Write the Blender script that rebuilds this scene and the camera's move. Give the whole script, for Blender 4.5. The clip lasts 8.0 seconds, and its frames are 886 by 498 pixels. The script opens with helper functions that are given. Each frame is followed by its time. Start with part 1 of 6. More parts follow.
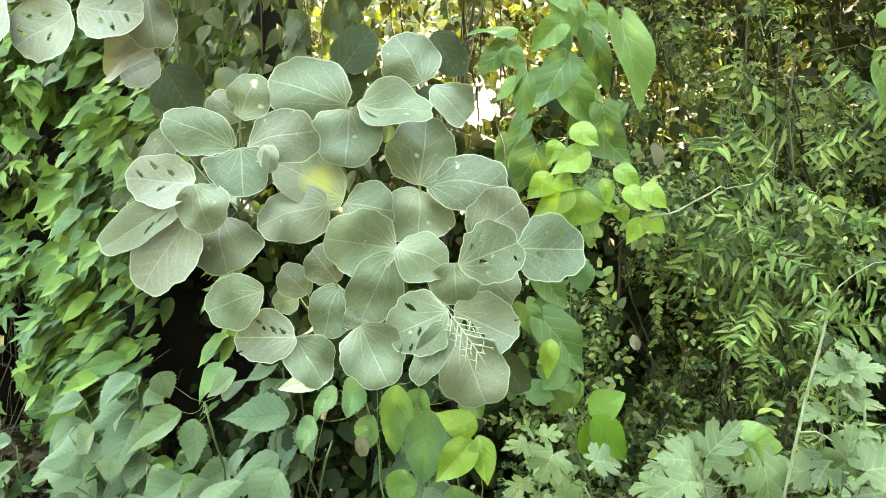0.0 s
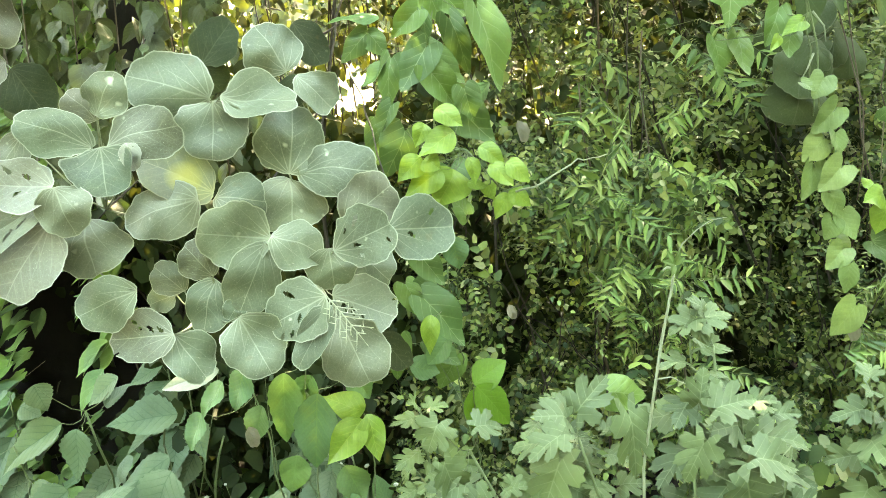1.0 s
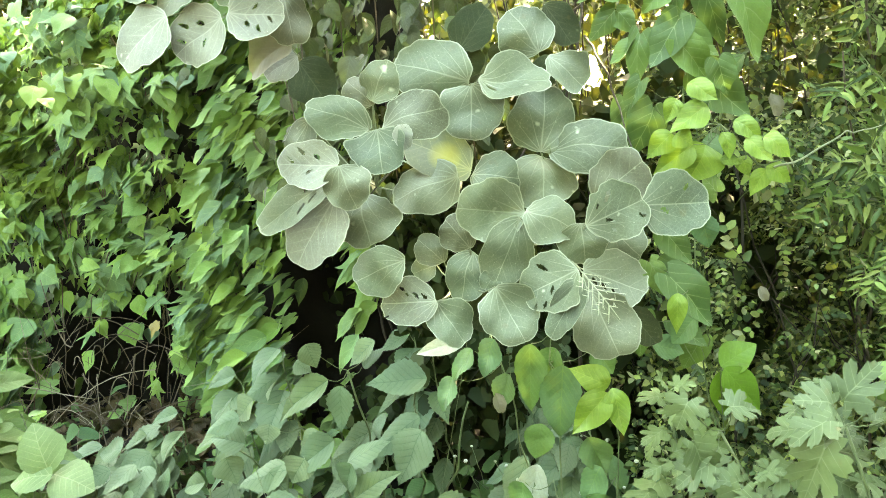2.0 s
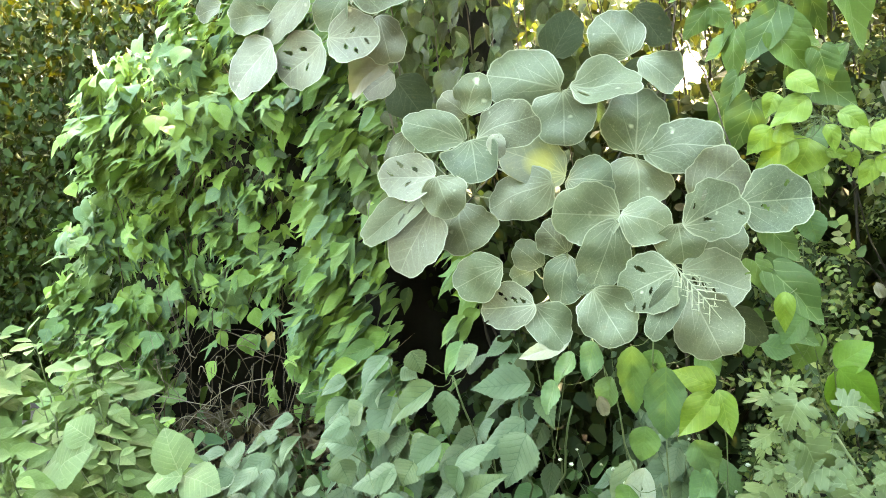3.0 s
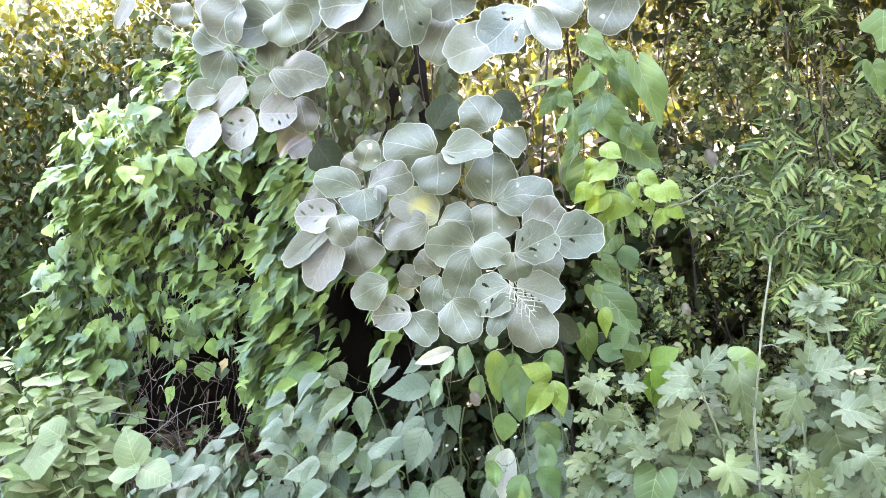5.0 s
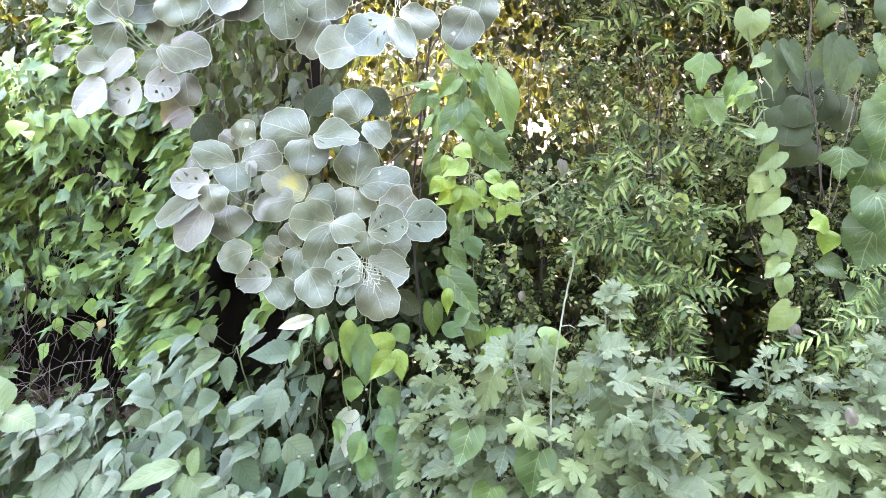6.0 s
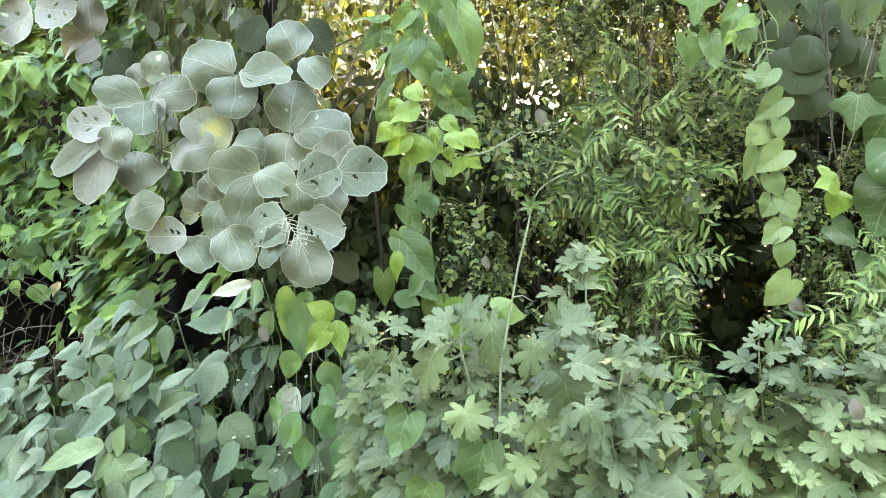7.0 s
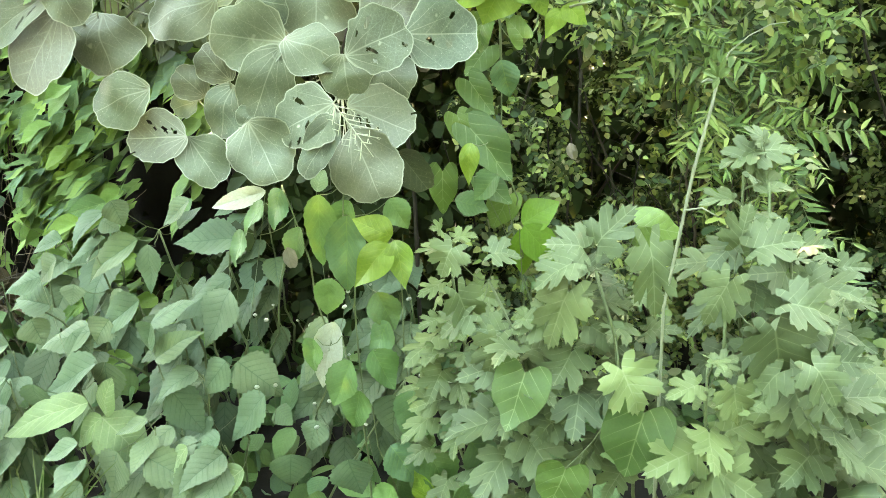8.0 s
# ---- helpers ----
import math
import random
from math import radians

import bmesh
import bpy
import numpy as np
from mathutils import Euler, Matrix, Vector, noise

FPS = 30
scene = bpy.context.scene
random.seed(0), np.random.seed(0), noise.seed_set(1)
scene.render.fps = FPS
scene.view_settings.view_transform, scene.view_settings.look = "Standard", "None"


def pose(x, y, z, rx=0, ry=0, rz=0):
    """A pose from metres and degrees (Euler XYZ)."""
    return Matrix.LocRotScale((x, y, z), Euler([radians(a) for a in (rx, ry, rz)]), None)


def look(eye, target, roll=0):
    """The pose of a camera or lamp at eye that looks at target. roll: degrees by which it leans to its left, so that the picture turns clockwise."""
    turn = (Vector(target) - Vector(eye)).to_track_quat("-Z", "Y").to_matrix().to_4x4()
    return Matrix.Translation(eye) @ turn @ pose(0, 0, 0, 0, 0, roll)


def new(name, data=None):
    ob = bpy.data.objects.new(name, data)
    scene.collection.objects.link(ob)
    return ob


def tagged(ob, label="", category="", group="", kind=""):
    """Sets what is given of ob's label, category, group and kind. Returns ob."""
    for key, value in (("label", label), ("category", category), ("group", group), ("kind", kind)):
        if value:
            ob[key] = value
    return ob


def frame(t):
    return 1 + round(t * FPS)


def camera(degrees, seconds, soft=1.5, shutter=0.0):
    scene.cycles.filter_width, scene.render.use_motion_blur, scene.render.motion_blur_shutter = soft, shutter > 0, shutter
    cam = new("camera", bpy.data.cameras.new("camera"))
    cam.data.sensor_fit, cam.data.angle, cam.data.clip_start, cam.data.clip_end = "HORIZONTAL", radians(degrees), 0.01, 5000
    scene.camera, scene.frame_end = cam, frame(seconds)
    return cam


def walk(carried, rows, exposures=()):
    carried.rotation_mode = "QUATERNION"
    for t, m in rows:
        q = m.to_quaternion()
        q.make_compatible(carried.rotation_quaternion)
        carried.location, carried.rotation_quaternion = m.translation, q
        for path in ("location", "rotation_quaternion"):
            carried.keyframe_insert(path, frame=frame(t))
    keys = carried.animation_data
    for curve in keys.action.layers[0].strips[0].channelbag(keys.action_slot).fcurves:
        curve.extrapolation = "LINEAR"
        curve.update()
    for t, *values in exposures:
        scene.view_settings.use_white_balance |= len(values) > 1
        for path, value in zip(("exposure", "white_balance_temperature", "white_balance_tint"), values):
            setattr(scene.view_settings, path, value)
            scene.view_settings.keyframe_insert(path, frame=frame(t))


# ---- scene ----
cam = camera(59.4, 8.0, soft=0.8)
PATH = [
    (0, (0.116, -0.056, 1.474), (0.035, 1.939, 1.364), -2.1),
    (0.5, (0.116, -0.063, 1.464), (0.147, 1.929, 1.287), -2.8),
    (1, (0.146, -0.105, 1.469), (0.345, 1.878, 1.301), -5.7),
    (1.5, (0.121, -0.13, 1.46), (0.157, 1.855, 1.217), -6.7),
    (2, (0.078, -0.157, 1.462), (-0.28, 1.805, 1.309), -6.1),
    (2.2, (0.071, -0.164, 1.462), (-0.396, 1.775, 1.315), -6.0),
    (3.5, (0.15, -0.295, 1.449), (-0.482, 1.602, 1.397), -8.7),
    (4, (0.202, -0.507, 1.435), (-0.279, 1.434, 1.445), -11.5),
    (4.2, (0.217, -0.583, 1.433), (-0.243, 1.363, 1.445), -12.1),
    (5.3, (0.551, -0.763, 1.336), (0.056, 1.175, 1.356), -5.4),
    (5.5, (0.588, -0.845, 1.32), (0.164, 1.109, 1.323), -4.4),
    (6, (0.674, -0.931, 1.313), (0.377, 1.046, 1.298), -2.9),
    (6.5, (0.81, -0.79, 1.299), (0.553, 1.194, 1.295), -3.7),
    (7, (0.817, -0.56, 1.269), (0.481, 1.409, 1.175), -2.2),
    (7.5, (0.575, -0.284, 1.278), (0.436, 1.688, 0.973), -3.6),
    (8, (0.399, -0.019, 1.305), (0.186, 1.923, 0.875), -4.2),
]
walk(cam, [(t, look(eye, target, roll)) for t, eye, target, roll in PATH],
     exposures=[(t, s + 5.82, k, g) for t, s, k, g in ((0, 0.0, 12000, -3), (2.2, 0.0, 12000, -3), (3.5, -0.02, 9300, 9), (4.2, 0.16, 8000, 34), (5.5, 0.16, 7900, 34), (6.5, 0.2, 7800, 33), (7.0, -0.05, 8800, 17), (7.5, -0.05, 10200, 6), (8, 0.05, 11300, 0))])

# ---- light: open sky behind the walker, sun high behind the thicket ----
SUN_ELEVATION, SUN_TURN = 36.0, 12.0      # degrees; the turn is from +y towards +x
world = bpy.data.worlds.new("sky")
world.use_nodes = True
scene.world = world
wn = world.node_tree
sky = wn.nodes.new("ShaderNodeTexSky")
sky.sky_type, sky.sun_disc = "NISHITA", False
sky.sun_elevation, sky.sun_rotation = radians(SUN_ELEVATION), radians(SUN_TURN)
sky.air_density, sky.dust_density = 1.0, 3.0
wn.links.new(sky.outputs[0], wn.nodes["Background"].inputs[0])
wn.nodes["Background"].inputs[1].default_value = 0.15

sun = new("sun", bpy.data.lights.new("sun", "SUN"))
sun.data.energy, sun.data.angle, sun.data.color = 2.0, radians(0.6), (1.0, 0.93, 0.8)
sun.matrix_world = look((math.sin(radians(SUN_TURN)) * 20, math.cos(radians(SUN_TURN)) * 20, math.tan(radians(SUN_ELEVATION)) * 20), (0, 0, 0))


# ---- materials ----
def nodes_of(name):
    mat = bpy.data.materials.new(name)
    mat.use_nodes = True
    tree = mat.node_tree
    tree.nodes.clear()
    return mat, tree


def node(tree, kind, **values):
    n = tree.nodes.new(kind)
    for key, value in values.items():
        n.inputs[int(key[1:])].default_value = value
    return n


def calc(tree, op, a, b=None, c=None, clamp=False):
    n = tree.nodes.new("ShaderNodeMath")
    n.operation, n.use_clamp = op, clamp
    for i, v in enumerate((a, b, c)):
        if v is None:
            continue
        if hasattr(v, "links"):
            tree.links.new(v, n.inputs[i])
        else:
            n.inputs[i].default_value = v
    return n.outputs[0]


def blend(tree, fac, a, b, mode="MIX"):
    n = tree.nodes.new("ShaderNodeMix")
    n.data_type, n.blend_type, n.clamp_factor = "RGBA", mode, True
    for socket, v in ((n.inputs[0], fac), (n.inputs[6], a), (n.inputs[7], b)):
        if hasattr(v, "links"):
            tree.links.new(v, socket)
        elif socket == n.inputs[0]:
            socket.default_value = v
        else:
            socket.default_value = (*v, 1)
    return n.outputs[2]


def ramp(tree, fac, colours):
    n = tree.nodes.new("ShaderNodeValToRGB")
    r = n.color_ramp
    while len(r.elements) < len(colours):
        r.elements.new(0.5)
    for i, c in enumerate(colours):
        r.elements[i].position = i / (len(colours) - 1)
        r.elements[i].color = (*c, 1)
    tree.links.new(fac, n.inputs[0])
    return n.outputs[0]


def leaf_material(name, colours, vein=(0.3, 0.38, 0.26), vein_strength=0.5, count=7, slope=0.75, width=0.10,
                  rim=0.0, rough=0.5, glow=0.3, glow_colour=(0.25, 0.45, 0.05), dust=0.0, spot=None, bump=0.5, spec=0.42, spots=0.25, fan=False, patch=None):
    """A leaf's skin: colour by leaf, blotches, a midrib with side veins, dust, a paler rim, and light coming through."""
    def scaled(c, k):
        return tuple(k * v for v in c)

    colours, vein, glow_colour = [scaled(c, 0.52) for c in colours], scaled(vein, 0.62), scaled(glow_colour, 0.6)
    spot = spot and scaled(spot, 0.8)
    mat, tree = nodes_of(name)
    link = tree.links.new
    info = tree.nodes.new("ShaderNodeObjectInfo")
    geo = tree.nodes.new("ShaderNodeNewGeometry")
    pick = calc(tree, "FRACT", calc(tree, "ADD", info.outputs["Random"], geo.outputs["Random Per Island"]))
    base = ramp(tree, pick, colours)
    uv = tree.nodes.new("ShaderNodeUVMap")
    uv.uv_map = "blade"
    split = tree.nodes.new("ShaderNodeSeparateXYZ")
    link(uv.outputs[0], split.inputs[0])
    u = calc(tree, "ABSOLUTE", split.outputs[0])
    v = split.outputs[1]
    place = tree.nodes.new("ShaderNodeTexCoord")
    big = node(tree, "ShaderNodeTexNoise", i2=9.0, i3=4.0, i4=0.6)
    link(geo.outputs["Position"], big.inputs[0])
    fine = node(tree, "ShaderNodeTexNoise", i2=170.0, i3=4.0, i4=0.68)
    link(geo.outputs["Position"], fine.inputs[0])
    base = blend(tree, 0.55, base, ramp(tree, big.outputs[0], [(0.3, 0.3, 0.3), (0.42, 0.42, 0.42), (0.62, 0.62, 0.55), (0.7, 0.7, 0.6)]), "OVERLAY")
    base = blend(tree, 0.5, base, ramp(tree, fine.outputs[0], [(0.25, 0.25, 0.25), (0.75, 0.75, 0.75)]), "OVERLAY")
    if patch:
        wide = node(tree, "ShaderNodeTexNoise", i2=2.6, i3=2.0, i4=0.5)
        link(geo.outputs["Position"], wide.inputs[0])
        base = blend(tree, calc(tree, "MULTIPLY", calc(tree, "SUBTRACT", wide.outputs[0], 0.5, clamp=True), 4.5, clamp=True), base, scaled(patch, 0.52))
    if spots:
        blot = node(tree, "ShaderNodeTexNoise", i2=38.0, i3=2.0, i4=0.5)
        link(geo.outputs["Position"], blot.inputs[0])
        where = calc(tree, "MULTIPLY", calc(tree, "SUBTRACT", blot.outputs[0], 0.66, clamp=True), 9.0, clamp=True)
        base = blend(tree, calc(tree, "MULTIPLY", where, spots), base, (0.12, 0.09, 0.03))
    # veins: a wandering midrib and slanting side veins that thin towards the margin
    wob = calc(tree, "MULTIPLY", calc(tree, "SUBTRACT", big.outputs[0], 0.5), 0.12)
    mid = calc(tree, "SUBTRACT", 1.0, calc(tree, "DIVIDE", u, calc(tree, "SUBTRACT", 0.021, calc(tree, "MULTIPLY", v, 0.012))), clamp=True)
    run = calc(tree, "MULTIPLY", calc(tree, "SUBTRACT", calc(tree, "ADD", v, wob), calc(tree, "MULTIPLY", u, slope)), float(count))
    away = calc(tree, "ABSOLUTE", calc(tree, "SUBTRACT", calc(tree, "FRACT", run), 0.5))
    thin = calc(tree, "MULTIPLY", width, calc(tree, "SUBTRACT", 1.25, calc(tree, "MULTIPLY", u, 2.0)))
    side = calc(tree, "SUBTRACT", 1.0, calc(tree, "DIVIDE", away, thin), clamp=True)
    fade = calc(tree, "SUBTRACT", calc(tree, "SUBTRACT", 1.12, calc(tree, "MULTIPLY", u, 1.5)), calc(tree, "MULTIPLY", v, 0.42), clamp=True)
    lines = calc(tree, "MAXIMUM", mid, calc(tree, "MULTIPLY", side, fade))
    if fan:
        begun = calc(tree, "MULTIPLY", calc(tree, "SUBTRACT", calc(tree, "SUBTRACT", v, calc(tree, "MULTIPLY", u, slope)), 0.16), 9.0, clamp=True)
        lines = calc(tree, "MAXIMUM", mid, calc(tree, "MULTIPLY", calc(tree, "MULTIPLY", side, fade), calc(tree, "MULTIPLY", begun, 0.6)))
    halo = calc(tree, "SUBTRACT", 1.0, calc(tree, "DIVIDE", away, calc(tree, "MULTIPLY", thin, 3.6)), clamp=True)
    halo = calc(tree, "MULTIPLY", calc(tree, "MULTIPLY", halo, fade), 0.16 * vein_strength)
    base = blend(tree, halo, base, vein)
    if fan:
        # main veins that spread from the foot of the blade
        r2 = calc(tree, "SQRT", calc(tree, "ADD", calc(tree, "MULTIPLY", u, u), calc(tree, "MULTIPLY", v, v)))
        bowed = calc(tree, "ADD", calc(tree, "SUBTRACT", v, calc(tree, "MULTIPLY", calc(tree, "MULTIPLY", u, u), 0.35)), calc(tree, "MULTIPLY", wob, 0.25))
        wide = calc(tree, "MULTIPLY", calc(tree, "SUBTRACT", 1.0, calc(tree, "MULTIPLY", r2, 0.85)), 0.0115)
        for turn in (0.36, 0.78, 1.2):
            off = calc(tree, "ABSOLUTE", calc(tree, "SUBTRACT", calc(tree, "MULTIPLY", u, math.cos(turn)), calc(tree, "MULTIPLY", bowed, math.sin(turn))))
            ray = calc(tree, "SUBTRACT", 1.0, calc(tree, "DIVIDE", off, wide), clamp=True)
            lines = calc(tree, "MAXIMUM", lines, calc(tree, "MULTIPLY", ray, calc(tree, "SUBTRACT", 1.15, calc(tree, "MULTIPLY", r2, 1.1), clamp=True)))
        net = tree.nodes.new("ShaderNodeTexVoronoi")
        net.feature = "DISTANCE_TO_EDGE"
        net.inputs["Scale"].default_value = 17.0
        link(uv.outputs[0], net.inputs["Vector"])
        mesh = calc(tree, "SUBTRACT", 1.0, calc(tree, "DIVIDE", net.outputs["Distance"], 0.09), clamp=True)
        base = blend(tree, calc(tree, "MULTIPLY", mesh, 0.10), base, vein)
        speck = node(tree, "ShaderNodeTexNoise", i2=330.0, i3=2.0, i4=0.6)
        link(geo.outputs["Position"], speck.inputs[0])
        base = blend(tree, calc(tree, "MULTIPLY", calc(tree, "SUBTRACT", speck.outputs[0], 0.64, clamp=True), 5.0, clamp=True), base, vein)
        bleach = node(tree, "ShaderNodeTexNoise", i2=42.0, i3=1.0, i4=0.4)
        link(geo.outputs["Position"], bleach.inputs[0])
        base = blend(tree, calc(tree, "MULTIPLY", calc(tree, "SUBTRACT", bleach.outputs[0], 0.75, clamp=True), 9.0, clamp=True), base, scaled(vein, 1.15))
        near_foot = calc(tree, "SUBTRACT", 0.75, calc(tree, "MULTIPLY", r2, 1.3), clamp=True)
        base = blend(tree, calc(tree, "MULTIPLY", near_foot, 0.2), base, vein)
    base = blend(tree, calc(tree, "MULTIPLY", lines, vein_strength), base, vein)
    if spot:
        d = calc(tree, "ADD", calc(tree, "POWER", calc(tree, "MULTIPLY", u, 2.2), 2.0), calc(tree, "POWER", calc(tree, "MULTIPLY", calc(tree, "SUBTRACT", v, 0.42), 2.6), 2.0))
        base = blend(tree, calc(tree, "MULTIPLY", calc(tree, "SUBTRACT", 0.42, calc(tree, "ADD", d, wob), clamp=True), 1.8, clamp=True), base, spot)
    if dust:
        base = blend(tree, calc(tree, "MULTIPLY", ramp(tree, big.outputs[0], [(0.2, 0.2, 0.2), (0.9, 0.9, 0.9)]), dust), base, (0.23, 0.24, 0.19))
    if rim:
        edge = tree.nodes.new("ShaderNodeUVMap")
        edge.uv_map = "edge"
        ex = tree.nodes.new("ShaderNodeSeparateXYZ")
        link(edge.outputs[0], ex.inputs[0])
        r = calc(tree, "MULTIPLY", calc(tree, "SUBTRACT", ex.outputs[0], 0.955, clamp=True), 30.0, clamp=True)
        base = blend(tree, calc(tree, "MULTIPLY", r, rim), base, vein)
    skin = tree.nodes.new("ShaderNodeBsdfPrincipled")
    link(base, skin.inputs["Base Color"])
    link(calc(tree, "ADD", rough, calc(tree, "MULTIPLY", calc(tree, "SUBTRACT", fine.outputs[0], 0.5), 0.25)), skin.inputs["Roughness"])
    skin.inputs["Specular IOR Level"].default_value = spec
    relief = node(tree, "ShaderNodeBump", i0=bump, i1=0.006)
    height = calc(tree, "ADD", calc(tree, "MULTIPLY", calc(tree, "SQRT", calc(tree, "ADD", away, 0.02)), 0.22 if vein_strength and not fan else 0.0), calc(tree, "MULTIPLY", fine.outputs[0], 0.14))
    for s in relief.inputs:
        if s.name == "Height":
            link(height, s)
    link(relief.outputs[0], skin.inputs["Normal"])
    lit = tree.nodes.new("ShaderNodeBsdfTranslucent")
    link(blend(tree, 0.6, base, glow_colour), lit.inputs[0])
    mix = tree.nodes.new("ShaderNodeMixShader")
    mix.inputs[0].default_value = glow
    link(skin.outputs[0], mix.inputs[1])
    link(lit.outputs[0], mix.inputs[2])
    out = tree.nodes.new("ShaderNodeOutputMaterial")
    link(mix.outputs[0], out.inputs[0])
    return mat


def bark_material(name, dark, pale, scale=30.0, rough=0.85):
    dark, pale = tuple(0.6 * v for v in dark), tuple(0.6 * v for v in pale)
    mat, tree = nodes_of(name)
    link = tree.links.new
    geo = tree.nodes.new("ShaderNodeNewGeometry")
    a = node(tree, "ShaderNodeTexNoise", i2=scale, i3=6.0, i4=0.65)
    link(geo.outputs["Position"], a.inputs[0])
    b = node(tree, "ShaderNodeTexNoise", i2=scale * 0.15, i3=3.0, i4=0.5)
    link(geo.outputs["Position"], b.inputs[0])
    base = blend(tree, calc(tree, "MULTIPLY", b.outputs[0], 0.5), ramp(tree, a.outputs[0], [dark, pale]), dark)
    skin = tree.nodes.new("ShaderNodeBsdfPrincipled")
    link(base, skin.inputs["Base Color"])
    skin.inputs["Roughness"].default_value = rough
    relief = node(tree, "ShaderNodeBump", i0=0.6, i1=0.01)
    for s in relief.inputs:
        if s.name == "Height":
            link(a.outputs[0], s)
    link(relief.outputs[0], skin.inputs["Normal"])
    out = tree.nodes.new("ShaderNodeOutputMaterial")
    link(skin.outputs[0], out.inputs[0])
    return mat


GREY = [(0.104, 0.155, 0.092), (0.197, 0.260, 0.168), (0.122, 0.184, 0.110), (0.237, 0.293, 0.201), (0.173, 0.185, 0.135), (0.113, 0.180, 0.122), (0.250, 0.305, 0.221), (0.117, 0.144, 0.092)]
M_ROUND = leaf_material("dusty_broad_leaf", GREY, vein=(0.56, 0.62, 0.48), vein_strength=0.5, count=5, slope=0.9, width=0.03, rim=0.7, rough=0.52, spec=0.32, glow=0.008, glow_colour=(0.3, 0.36, 0.2), dust=0.2, bump=0.5, fan=True)
M_PALE = leaf_material("pale_broad_leaf", fan=True, colours=[(0.285, 0.315, 0.26), (0.35, 0.38, 0.32)], vein=(0.72, 0.75, 0.66), vein_strength=0.4, count=6, slope=0.9, width=0.07, rim=0.6, rough=0.6, glow=0.01, glow_colour=(0.4, 0.42, 0.32), dust=0.1)
M_YELLOW = leaf_material("yellowing_broad_leaf", [(0.15, 0.19, 0.11), (0.17, 0.2, 0.13)], fan=True, vein=(0.40, 0.42, 0.26), vein_strength=0.6, count=6, slope=0.85, width=0.055, rim=0.7, rough=0.5, glow=0.08, dust=0.15, spot=(0.36, 0.34, 0.06))
# darkened copy of the broad leaf: backlit shade is put into its colours
M_SHADED_BROAD = leaf_material("shaded_broad_leaf", fan=True, colours=[(0.042, 0.059, 0.026), (0.053, 0.069, 0.032), (0.047, 0.071, 0.035)], vein=(0.15, 0.17, 0.10), vein_strength=0.4, count=6, slope=0.9, width=0.07, rim=0.3, rough=0.7, spec=0.12, glow=0.008)
M_DULL = leaf_material("dull_heart_leaf", [(0.085, 0.140, 0.060), (0.106, 0.162, 0.072), (0.072, 0.119, 0.051)], vein=(0.17, 0.25, 0.12), vein_strength=0.4, count=4, slope=0.9, width=0.05, rough=0.6, spec=0.2, glow=0.06)
# dimmer copy of the broad leaf for the stack; its shade is in the colour
M_SHADED_GREY = leaf_material("shaded_grey_leaf", [(0.080, 0.116, 0.056), (0.126, 0.175, 0.083), (0.066, 0.101, 0.045), (0.100, 0.144, 0.067)], vein=(0.23, 0.26, 0.19), vein_strength=0.3, count=5, slope=0.9, width=0.04, rim=0.4, rough=0.6, spec=0.1, glow=0.008, fan=True)
M_PINK = leaf_material("withered_broad_leaf", [(0.28, 0.24, 0.19), (0.33, 0.29, 0.24)], vein=(0.36, 0.32, 0.25), vein_strength=0.4, count=6, slope=0.9, rim=0.4, rough=0.6, glow=0.12, dust=0.3)
M_HEART = leaf_material("heart_leaf", [(0.11, 0.25, 0.055), (0.17, 0.325, 0.07), (0.075, 0.18, 0.05), (0.2, 0.355, 0.08)], vein=(0.3, 0.43, 0.19), vein_strength=0.75, count=4, slope=0.9, width=0.05, dust=0.08, rough=0.48, spec=0.38, bump=0.8, glow=0.1)
M_HEARTP = leaf_material("pale_heart_leaf", [(0.174, 0.283, 0.085), (0.214, 0.328, 0.106), (0.254, 0.352, 0.106)], vein=(0.28, 0.40, 0.15), vein_strength=0.4, count=5, slope=0.9, width=0.08, rough=0.45, glow=0.1)
M_GLOSSY = leaf_material("glossy_heart_leaf", [(0.068, 0.158, 0.038), (0.090, 0.195, 0.049), (0.056, 0.137, 0.038), (0.113, 0.222, 0.054)], vein=(0.34, 0.46, 0.24), vein_strength=0.75, count=5, slope=0.9, width=0.05, rough=0.36, glow=0.06, bump=0.7, fan=True)
M_LIME = leaf_material("young_leaf", [(0.24, 0.42, 0.0585), (0.288, 0.47, 0.078), (0.208, 0.378, 0.0585)], vein=(0.42, 0.58, 0.14), vein_strength=0.4, count=6, slope=0.8, width=0.08, rough=0.45, glow=0.1)
M_LIME2 = leaf_material("bean_leaf", [(0.17, 0.37, 0.04), (0.20, 0.41, 0.045)], vein=(0.26, 0.46, 0.09), vein_strength=0.4, count=6, slope=0.8, width=0.08, rough=0.42, glow=0.25)
M_OVATE = leaf_material("shrub_leaf", [(0.126, 0.275, 0.093), (0.167, 0.319, 0.105), (0.132, 0.281, 0.147), (0.215, 0.344, 0.114)], vein=(0.18, 0.33, 0.11), vein_strength=0.75, count=8, slope=0.7, width=0.08, rough=0.5, spec=0.3, bump=0.45, glow=0.06)
M_NETTLE = leaf_material("nettle_leaf", [(0.117, 0.209, 0.113), (0.148, 0.243, 0.135), (0.201, 0.279, 0.162), (0.140, 0.228, 0.093)], vein=(0.045, 0.12, 0.055), vein_strength=0.75, count=8, slope=0.7, width=0.09, rough=0.55, spec=0.25, glow=0.04, dust=0.08, bump=0.6)
